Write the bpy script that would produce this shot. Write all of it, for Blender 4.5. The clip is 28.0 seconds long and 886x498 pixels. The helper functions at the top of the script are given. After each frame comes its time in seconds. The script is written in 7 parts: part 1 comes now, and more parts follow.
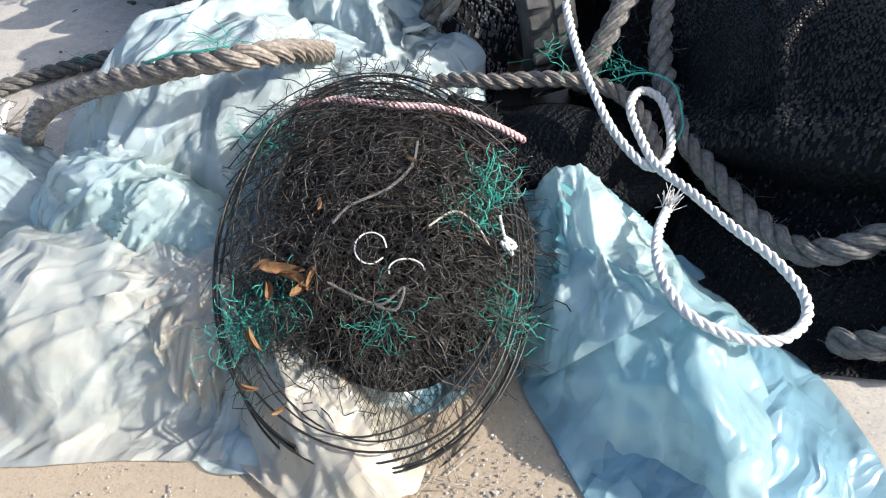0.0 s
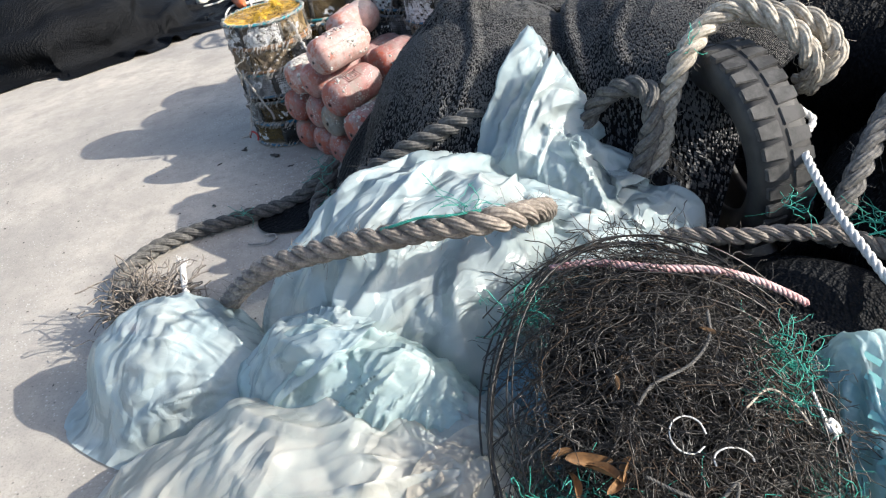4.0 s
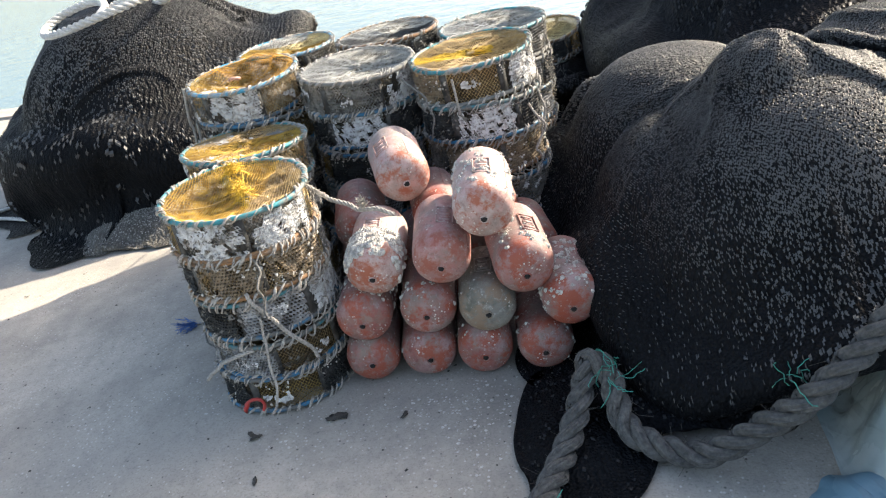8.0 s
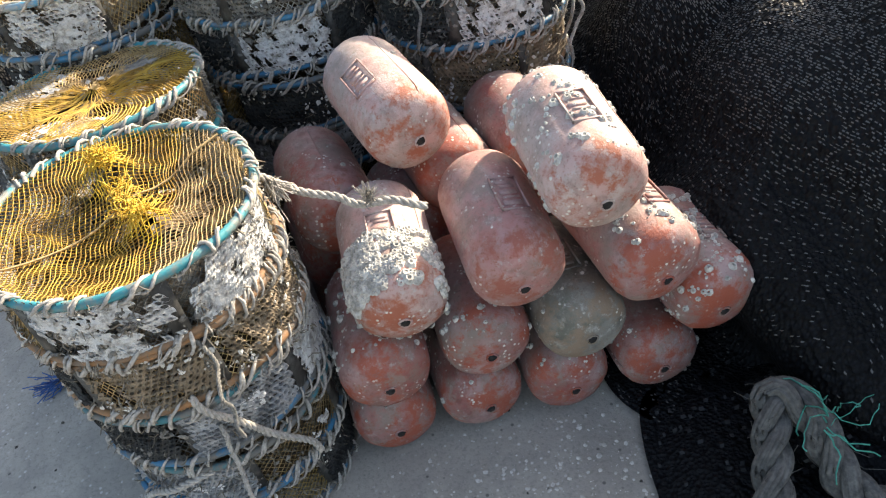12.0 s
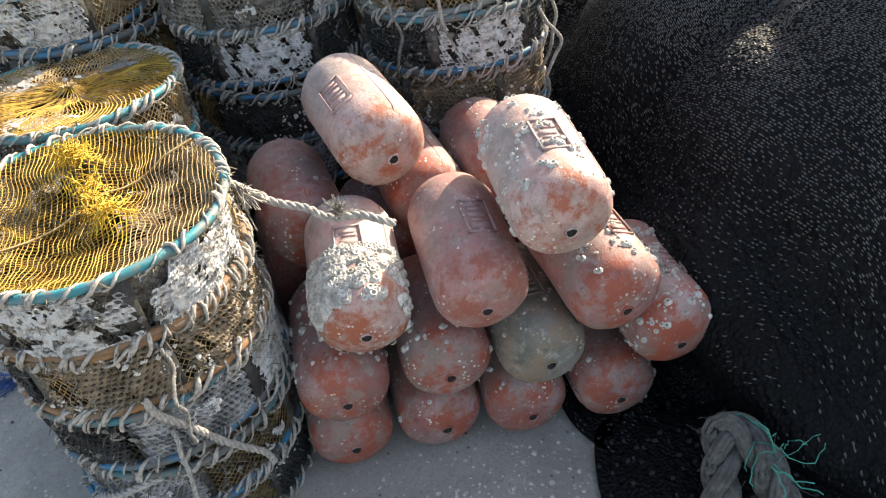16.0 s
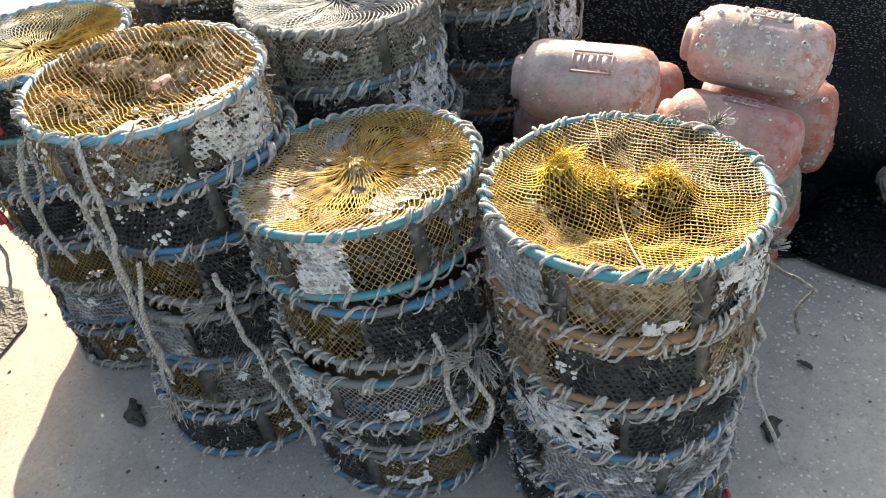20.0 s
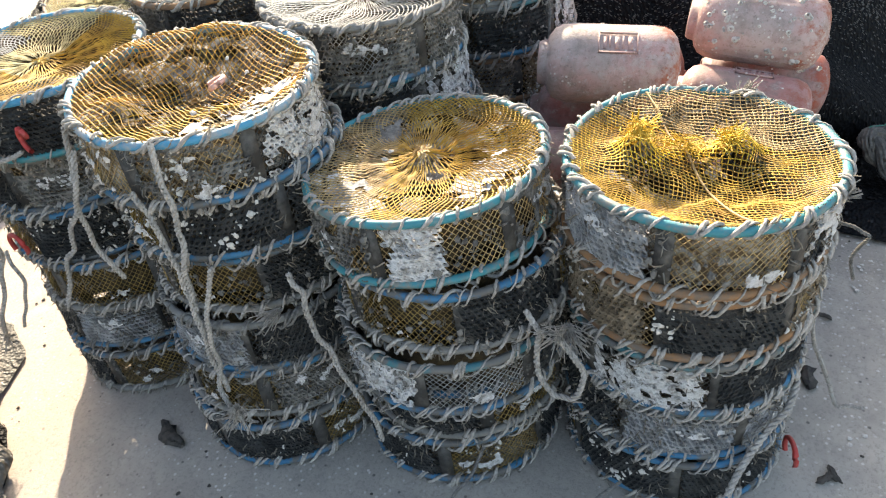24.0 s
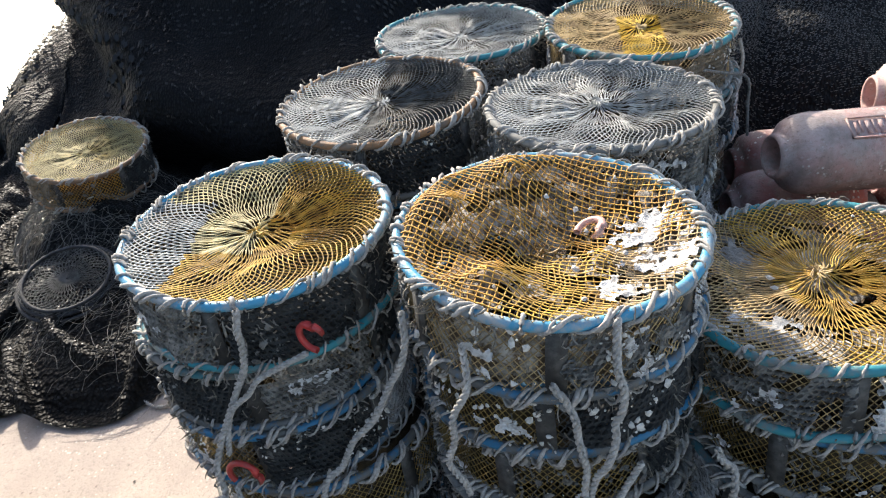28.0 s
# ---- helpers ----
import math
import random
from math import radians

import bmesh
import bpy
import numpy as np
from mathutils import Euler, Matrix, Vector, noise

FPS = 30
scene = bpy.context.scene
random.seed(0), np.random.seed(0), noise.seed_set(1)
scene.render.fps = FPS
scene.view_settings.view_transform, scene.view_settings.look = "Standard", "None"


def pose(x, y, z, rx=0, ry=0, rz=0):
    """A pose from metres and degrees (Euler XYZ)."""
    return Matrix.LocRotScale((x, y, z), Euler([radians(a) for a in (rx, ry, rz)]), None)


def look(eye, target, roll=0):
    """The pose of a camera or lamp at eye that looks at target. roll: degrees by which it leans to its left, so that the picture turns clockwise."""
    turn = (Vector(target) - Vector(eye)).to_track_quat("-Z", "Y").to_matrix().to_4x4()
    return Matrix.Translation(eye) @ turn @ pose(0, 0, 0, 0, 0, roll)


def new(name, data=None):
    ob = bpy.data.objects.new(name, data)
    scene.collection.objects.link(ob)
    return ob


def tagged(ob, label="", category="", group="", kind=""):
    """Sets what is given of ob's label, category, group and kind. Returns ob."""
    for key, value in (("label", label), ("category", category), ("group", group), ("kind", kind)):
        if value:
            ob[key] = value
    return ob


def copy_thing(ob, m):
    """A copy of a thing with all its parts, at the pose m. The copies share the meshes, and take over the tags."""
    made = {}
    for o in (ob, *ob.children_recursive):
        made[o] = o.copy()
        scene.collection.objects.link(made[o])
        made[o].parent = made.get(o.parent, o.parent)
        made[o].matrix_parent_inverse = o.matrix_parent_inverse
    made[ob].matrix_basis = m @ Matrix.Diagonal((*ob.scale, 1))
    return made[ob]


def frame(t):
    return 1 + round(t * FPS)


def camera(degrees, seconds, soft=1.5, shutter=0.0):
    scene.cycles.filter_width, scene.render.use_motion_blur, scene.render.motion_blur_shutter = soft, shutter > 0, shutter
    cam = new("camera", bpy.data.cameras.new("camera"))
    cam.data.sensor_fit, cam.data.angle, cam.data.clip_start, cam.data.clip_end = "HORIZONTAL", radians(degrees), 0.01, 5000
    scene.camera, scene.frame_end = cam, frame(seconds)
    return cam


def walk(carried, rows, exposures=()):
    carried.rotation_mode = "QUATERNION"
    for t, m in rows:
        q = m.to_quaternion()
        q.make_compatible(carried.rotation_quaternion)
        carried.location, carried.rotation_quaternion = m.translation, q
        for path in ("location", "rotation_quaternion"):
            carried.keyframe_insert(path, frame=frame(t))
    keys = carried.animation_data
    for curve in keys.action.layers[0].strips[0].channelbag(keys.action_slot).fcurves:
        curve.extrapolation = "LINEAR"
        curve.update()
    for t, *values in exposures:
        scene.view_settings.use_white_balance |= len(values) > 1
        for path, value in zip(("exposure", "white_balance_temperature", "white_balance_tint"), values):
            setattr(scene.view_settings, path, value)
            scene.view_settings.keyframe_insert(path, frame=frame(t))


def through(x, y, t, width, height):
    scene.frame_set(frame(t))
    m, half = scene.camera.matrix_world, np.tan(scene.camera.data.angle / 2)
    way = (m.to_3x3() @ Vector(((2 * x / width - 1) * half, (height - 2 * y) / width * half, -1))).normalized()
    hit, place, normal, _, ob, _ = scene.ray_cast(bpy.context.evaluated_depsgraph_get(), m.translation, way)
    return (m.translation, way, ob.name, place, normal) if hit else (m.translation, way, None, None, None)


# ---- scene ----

# ---- camera: seconds, place in metres, turn in degrees ----
cam = camera(62.24, 28.0, soft=1.2)
PATH = [
    (0.0, 4.130, -1.547, 1.439, 48.30, 6.71, 44.22),
    (0.5, 4.147, -1.560, 1.446, 48.81, 8.21, 46.81),
    (1.0, 4.151, -1.529, 1.445, 48.51, 8.52, 46.81),
    (1.5, 4.162, -1.523, 1.455, 48.71, 8.30, 45.72),
    (2.0, 4.156, -1.480, 1.503, 53.08, 8.92, 41.77),
    (2.5, 4.130, -1.482, 1.544, 56.26, 9.24, 41.66),
    (3.0, 4.046, -1.580, 1.575, 59.28, 10.42, 45.05),
    (3.5, 3.864, -1.695, 1.525, 58.70, 9.14, 48.08),
    (5.5, 2.527, -2.134, 1.495, 58.60, 8.24, 26.79),
    (6.0, 2.114, -2.184, 1.529, 60.14, 7.63, 19.53),
    (6.5, 1.805, -2.157, 1.475, 61.35, 8.26, 14.16),
    (7.0, 1.411, -2.061, 1.488, 60.93, 9.18, 11.04),
    (7.5, 0.968, -2.001, 1.521, 60.23, 8.61, 5.46),
    (8.0, 0.681, -1.851, 1.448, 62.13, 9.42, 0.06),
    (8.5, 0.446, -1.584, 1.446, 58.80, 8.24, -6.95),
    (9.0, 0.269, -1.372, 1.446, 56.78, 9.62, -12.71),
    (9.5, 0.243, -1.117, 1.376, 54.89, 9.25, -16.09),
    (10.0, 0.283, -0.902, 1.351, 52.03, 9.57, -17.76),
    (10.5, 0.269, -0.844, 1.325, 47.67, 9.10, -17.87),
    (11.0, 0.271, -0.843, 1.323, 47.69, 9.38, -16.29),
    (11.5, 0.269, -0.854, 1.320, 48.06, 9.13, -15.67),
    (13.5, 0.246, -0.871, 1.304, 48.78, 8.77, -16.02),
    (14.0, 0.243, -0.868, 1.300, 48.50, 8.62, -15.99),
    (14.5, 0.246, -0.869, 1.307, 48.59, 8.75, -15.72),
    (15.0, 0.254, -0.866, 1.301, 48.20, 8.99, -15.48),
    (15.5, 0.263, -0.873, 1.309, 49.86, 6.80, -14.59),
    (16.0, 0.272, -0.885, 1.314, 50.50, 5.10, -14.99),
    (16.5, 0.237, -0.885, 1.320, 50.58, 5.37, -12.89),
    (17.0, 0.071, -0.890, 1.336, 51.25, 3.22, -13.96),
    (17.5, -0.189, -0.909, 1.352, 51.64, 4.01, -17.55),
    (18.0, -0.374, -0.764, 1.327, 50.71, 7.74, -24.68),
    (18.5, -0.541, -0.640, 1.302, 48.29, 8.83, -34.87),
    (19.0, -0.822, -0.555, 1.344, 51.97, 7.13, -44.77),
    (19.5, -0.952, -0.370, 1.326, 53.73, 9.03, -51.59),
    (20.0, -1.021, -0.117, 1.344, 52.00, 7.31, -60.29),
    (20.5, -1.190, 0.040, 1.381, 54.42, 5.80, -68.54),
    (21.0, -1.206, 0.085, 1.356, 50.67, 5.16, -72.20),
    (21.5, -1.200, 0.086, 1.342, 49.86, 5.99, -72.09),
    (23.5, -1.192, 0.103, 1.348, 51.05, 6.39, -70.80),
    (24.0, -1.179, 0.119, 1.355, 51.58, 7.14, -68.44),
    (24.5, -1.171, 0.136, 1.363, 52.12, 7.40, -67.23),
    (25.0, -1.120, 0.175, 1.353, 51.87, 7.87, -66.08),
    (25.5, -1.106, 0.308, 1.328, 51.03, 6.70, -66.04),
    (26.0, -1.202, 0.531, 1.366, 54.37, 6.11, -72.41),
    (26.5, -1.164, 0.720, 1.360, 55.68, 6.90, -75.13),
    (27.0, -1.091, 0.897, 1.358, 55.75, 7.62, -75.89),
    (27.5, -1.132, 1.005, 1.391, 56.49, 8.00, -80.18),
    (28.0, -1.141, 1.017, 1.398, 57.16, 7.94, -83.32),
]
EXPOSURES = [(0.0, 0.88, 6250, 10), (1.0, 0.66, 6200, 10), (2.0, 0.78, 6300, 10), (3.5, 0.85, 6400, 10), (6.0, 0.6, 6300, 10), (7.0, 1.2, 6400, 10), (8.0, 1.5, 7250, 10), (9.0, 1.6, 7650, 10), (10.5, 1.55, 7650, 10), (16.0, 1.5, 7700, 10), (18.0, 1.55, 7950, 10), (20.0, 1.65, 8050, 10), (24.0, 1.75, 7900, 10), (25.0, 1.6, 7700, 10), (26.0, 1.5, 7300, 10), (27.0, 1.15, 6800, 10), (28.0, 1.15, 6750, 10)]
walk(cam, [(r[0], pose(*r[1:])) for r in PATH], EXPOSURES)

# ---- daylight ----
SUN_DIR = Vector((0.726, 0.490, 0.485)).normalized()
world = bpy.data.worlds.new("sky")
scene.world = world
world.use_nodes = True
wn = world.node_tree
sky = wn.nodes.new("ShaderNodeTexSky")
sky.sky_type = 'NISHITA'
sky.sun_disc = False
sky.sun_elevation = math.asin(SUN_DIR.z)
sky.sun_rotation = math.atan2(SUN_DIR.x, SUN_DIR.y)
sky.air_density, sky.dust_density, sky.ozone_density = 1.0, 2.5, 1.0
wn.nodes["Background"].inputs["Strength"].default_value = 0.15
wn.links.new(sky.outputs[0], wn.nodes["Background"].inputs["Color"])
sun = new("sun", bpy.data.lights.new("sun", 'SUN'))
sun.data.energy, sun.data.angle, sun.data.color = 4.6, radians(0.6), (1.0, 0.94, 0.84)
sun.matrix_world = look((6, 4, 4), Vector((6, 4, 4)) - SUN_DIR)

# ---- tools ----
RNG = np.random.default_rng(7)


def link_mesh(name, verts, quads, mat, parent=None, label="", smooth=True):
    """A mesh object from arrays of vertices and of faces with four corners."""
    verts = np.asarray(verts, np.float32).reshape(-1, 3)
    quads = np.asarray(quads, np.int32).reshape(-1, 4)
    me = bpy.data.meshes.new(name)
    me.vertices.add(len(verts))
    me.vertices.foreach_set("co", verts.ravel())
    me.loops.add(quads.size)
    me.loops.foreach_set("vertex_index", quads.ravel())
    me.polygons.add(len(quads))
    me.polygons.foreach_set("loop_start", np.arange(0, quads.size, 4, dtype=np.int32))
    me.polygons.foreach_set("use_smooth", np.full(len(quads), smooth))
    me.update(calc_edges=True)
    me.validate()
    me.materials.append(mat)
    ob = new(name, me)
    if parent is not None:
        ob.parent = parent
    if label:
        ob["label"] = label
    return ob


def part(name, bm, mat, parent=None, label="", smooth=True):
    """Links a bmesh as one mesh object under a thing."""
    me = bpy.data.meshes.new(name)
    for f in bm.faces:
        f.smooth = smooth
    bm.to_mesh(me)
    bm.free()
    me.materials.append(mat)
    ob = new(name, me)
    if parent is not None:
        ob.parent = parent
    if label:
        ob["label"] = label
    return ob


def norm(a):
    return a / np.maximum(np.linalg.norm(a, axis=-1, keepdims=True), 1e-9)


def tubes(P, r, sides=3, ref=None, closed=False):
    """Tubes round the lines P (lines, points, 3); r a number or an array (lines, points)."""
    P = np.asarray(P, float)
    if P.ndim == 2:
        P = P[None]
    S, N, _ = P.shape
    if closed:
        T = norm(np.roll(P, -1, 1) - np.roll(P, 1, 1))
    else:
        T = norm(np.gradient(P, axis=1))
    if ref is None:
        up = np.where(np.abs(T[..., 2:3]) > 0.9, np.array([1.0, 0, 0]), np.array([0, 0, 1.0]))
    else:
        up = np.broadcast_to(ref, P.shape)
    A = norm(np.cross(T, up))
    B = np.cross(A, T)
    r = np.broadcast_to(np.asarray(r, float), (S, N))
    a = np.arange(sides) * 2 * math.pi / sides
    V = P[:, :, None] + r[:, :, None, None] * (A[:, :, None] * np.cos(a)[:, None] + B[:, :, None] * np.sin(a)[:, None])
    idx = np.arange(S * N * sides).reshape(S, N, sides)
    nxt = np.roll(idx, -1, 2)
    if closed:
        i1, n1 = np.roll(idx, -1, 1), np.roll(nxt, -1, 1)
        Q = np.stack([idx, nxt, n1, i1], -1)
    else:
        Q = np.stack([idx[:, :-1], nxt[:, :-1], nxt[:, 1:], idx[:, 1:]], -1)
    return V.reshape(-1, 3), Q.reshape(-1, 4)


def join(*parts):
    """Puts several (vertices, faces) together."""
    V, Q, n = [], [], 0
    for v, q in parts:
        V.append(v)
        Q.append(np.asarray(q) + n)
        n += len(v)
    return np.concatenate(V), np.concatenate(Q)


def smooth_line(points, step=0.01, closed=False):
    """A smooth line (Catmull-Rom) through the points, cut into even steps."""
    p = np.asarray(points, float)
    if closed:
        p = np.concatenate([p[-1:], p, p[:2]])
    else:
        p = np.concatenate([2 * p[:1] - p[1:2], p, 2 * p[-1:] - p[-2:-1]])
    out = []
    u = np.linspace(0, 1, 40, endpoint=False)[:, None]
    for a, b, c, d in zip(p[:-3], p[1:-2], p[2:-1], p[3:]):
        out.append(0.5 * (2 * b + (c - a) * u + (2 * a - 5 * b + 4 * c - d) * u ** 2 + (3 * b - a - 3 * c + d) * u ** 3))
    if not closed:
        out.append(p[-2:-1])
    line = np.concatenate(out)
    s = np.concatenate([[0], np.cumsum(np.linalg.norm(np.diff(line, axis=0), axis=1))])
    n = max(4, int(s[-1] / step))
    t = np.linspace(0, s[-1], n)
    return np.stack([np.interp(t, s, line[:, k]) for k in range(3)], 1)


def frames_along(line):
    """Unit tangent and two normals carried along a line without twist."""
    T = norm(np.gradient(line, axis=0))
    A = np.zeros_like(T)
    a = np.cross(T[0], (0, 0, 1.0))
    if np.linalg.norm(a) < 0.1:
        a = np.cross(T[0], (1.0, 0, 0))
    for i, t in enumerate(T):
        a = a - t * (a @ t)
        a = a / np.linalg.norm(a)
        A[i] = a
    return T, A, np.cross(T, A)


def laid_rope(name, points, radius, mat, label, category="rope", fuzz=0, pitch=None, closed=False, group="", parent=None, fuzz_mat=None, rough=0.0):
    """A thick rope of three strands laid round each other along a smooth line."""
    pitch = pitch or radius * (5.2 if radius >= 0.02 else 6.0)
    thick = radius >= 0.02
    step = radius * (0.27 if thick else 0.42)
    line = smooth_line(points, step, closed)
    T, A, B = frames_along(line)
    s = np.arange(len(line)) * step
    if thick:
        # uneven lie: the rope swells, thins and kinks a little
        wave = np.array([[noise.noise((x * 5.0, 3.3 * k + radius * 90, len(line) * 0.013)) for k in range(3)] for x in s])
        line = line + 0.10 * radius * (wave[:, :1] * A + wave[:, 1:2] * B)
        swell = 1 + 0.10 * wave[:, 2]
    else:
        swell = np.ones(len(line))
    geo = []
    for k in range(3):
        a = 2 * math.pi * (s / pitch + k / 3)
        off = radius * 0.52 * swell
        c = line + off[:, None] * (np.cos(a)[:, None] * A + np.sin(a)[:, None] * B)
        r = radius * 0.53 * swell * (1 + rough * 0.25 * np.array([noise.noise((x * 9 / radius * 0.02, k * 7.1, 0)) for x in s]))
        r[0], r[-1] = r[0] * 0.6, r[-1] * 0.6
        if not thick:
            geo.append(tubes(c, r[None], 8))
            continue
        # each strand is itself twisted of yarns
        geo.append(tubes(c, 0.86 * r[None], 8))
        for q in range(8):
            b = -2 * math.pi * (s / (pitch * 0.9) - q / 8) + a
            y = c + (0.74 * r)[:, None] * (np.cos(b)[:, None] * A + np.sin(b)[:, None] * B)
            hair = 1 + 0.16 * np.array([noise.noise((x * 40, q * 5.7 + k, 1.0)) for x in s])
            geo.append(tubes(y, (0.27 * r * hair)[None], 5))
    ob = link_mesh(name, *join(*geo), mat, parent, label)
    if parent is None:
        tagged(ob, label, category, group)
    if fuzz:
        n = int(fuzz * s[-1])
        i = RNG.integers(1, len(line) - 1, n)
        a = RNG.uniform(0, 2 * math.pi, n)
        out = np.cos(a)[:, None] * A[i] + np.sin(a)[:, None] * B[i]
        start = line[i] + out * radius * 0.85
        along = T[i] * RNG.normal(0, 1, n)[:, None] + out * RNG.uniform(0.3, 1.2, n)[:, None]
        ln = RNG.uniform(0.2, 0.75, n)[:, None] * radius
        mid = start + along * ln * 0.6 + RNG.normal(0, 0.15, (n, 3)) * ln
        end = mid + (along * 0.4 + RNG.normal(0, 0.6, (n, 3))) * ln
        V, Q = tubes(np.stack([start, mid, end], 1), radius * 0.018, 3)
        tagged(link_mesh("fuzz", V, Q, fuzz_mat or mat, ob), kind="stuff")
    return ob


def fbm(P, scale, octaves=3, seed=0.0):
    """Layered noise at every point of P, about -1 to 1."""
    out = np.zeros(len(P))
    amp, f = 1.0, 1.0 / scale
    for o in range(octaves):
        out += amp * np.array([noise.noise((x * f + seed, y * f - seed, z * f + 3.7 * o)) for x, y, z in P])
        amp *= 0.5
        f *= 2.03
    return out


def ridged(P, scale, seed=0.0, octaves=2):
    """Sharp creases along the noise's zero lines, 0 to 1."""
    out = np.zeros(len(P))
    amp, f = 1.0, 1.0 / scale
    for o in range(octaves):
        out += amp * (1 - np.abs(np.array([noise.noise((x * f + seed, y * f, z * f - seed + 5.1 * o)) for x, y, z in P])) * 2.2)
        amp *= 0.45
        f *= 2.1
    return np.clip(out / 1.45, 0, 1)


def polar_sheet(rings, spokes):
    """Radius 0 to 1 and angle of a round sheet, with its faces."""
    s = np.linspace(0, 1, rings) ** 0.8
    a = np.arange(spokes) * 2 * math.pi / spokes
    S, A = np.meshgrid(s, a, indexing="ij")
    idx = np.arange(rings * spokes).reshape(rings, spokes)
    n = np.roll(idx, -1, 1)
    Q = np.stack([idx[:-1], idx[1:], n[1:], n[:-1]], -1).reshape(-1, 4)
    return S.ravel(), A.ravel(), Q


def tangle(name, centre, size, count, mat, r=0.0012, step=0.02, pts=8, flat=0.5, seed=0, parent=None, label="", curl=0.9):
    """A loose tangle of thin threads round a place; size: half widths in x, y, z."""
    g = np.random.default_rng(seed)
    p = np.asarray(centre) + g.normal(0, 0.5, (count, 3)) * np.asarray(size)
    d = norm(g.normal(0, 1, (count, 3)) * np.array([1, 1, flat]))
    line = [p]
    for _ in range(pts - 1):
        d = norm(d + curl * g.normal(0, 0.6, (count, 3)) * np.array([1, 1, flat]))
        p = p + d * step * g.uniform(0.6, 1.3, (count, 1))
        line.append(p)
    V, Q = tubes(np.stack(line, 1), np.broadcast_to(r * g.uniform(0.6, 1.4, (count, 1)), (count, pts)), 3)
    return tagged(link_mesh(name, V, Q, mat, parent, label), kind="stuff")


def tuft(name, at, way, length, count, mat, parent, r=0.0009, spread=0.5, seed=0):
    """Fibres that fan out from a frayed end."""
    g = np.random.default_rng(seed)
    way = norm(np.asarray(way, float))
    d = norm(way + spread * g.normal(0, 0.6, (count, 3)))
    ln = length * g.uniform(0.5, 1.1, (count, 1))
    a = np.asarray(at) + g.normal(0, length * 0.08, (count, 3))
    L = np.stack([a, a + d * ln * 0.5, a + d * ln + g.normal(0, length * 0.12, (count, 3))], 1)
    return tagged(link_mesh(name, *tubes(L, r, 3), mat, parent), kind="stuff")

# ---- draping of sheets: film and netting fall on to what lies beneath ----
def domes(*spec, floor=0.004):
    """A ground of soft domes: (x, y, rx, ry, height, turn, power)."""
    def f(x, y):
        z = np.full(np.shape(x), floor)
        for dx, dy, rx, ry, h, turn, power in spec:
            c, s = math.cos(radians(turn)), math.sin(radians(turn))
            u, v = ((x - dx) * c + (y - dy) * s) / rx, (-(x - dx) * s + (y - dy) * c) / ry
            q = np.hypot(u, v)
            z = np.maximum(z, h * np.clip(1 - q ** power, 0, 1) ** 0.6)
        return z
    return f


def smooth_grid(P, times=1):
    for _ in range(times):
        Q = P.copy()
        Q[1:-1, 1:-1] = 0.5 * P[1:-1, 1:-1] + 0.125 * (P[:-2, 1:-1] + P[2:, 1:-1] + P[1:-1, :-2] + P[1:-1, 2:])
        P = Q
    return P


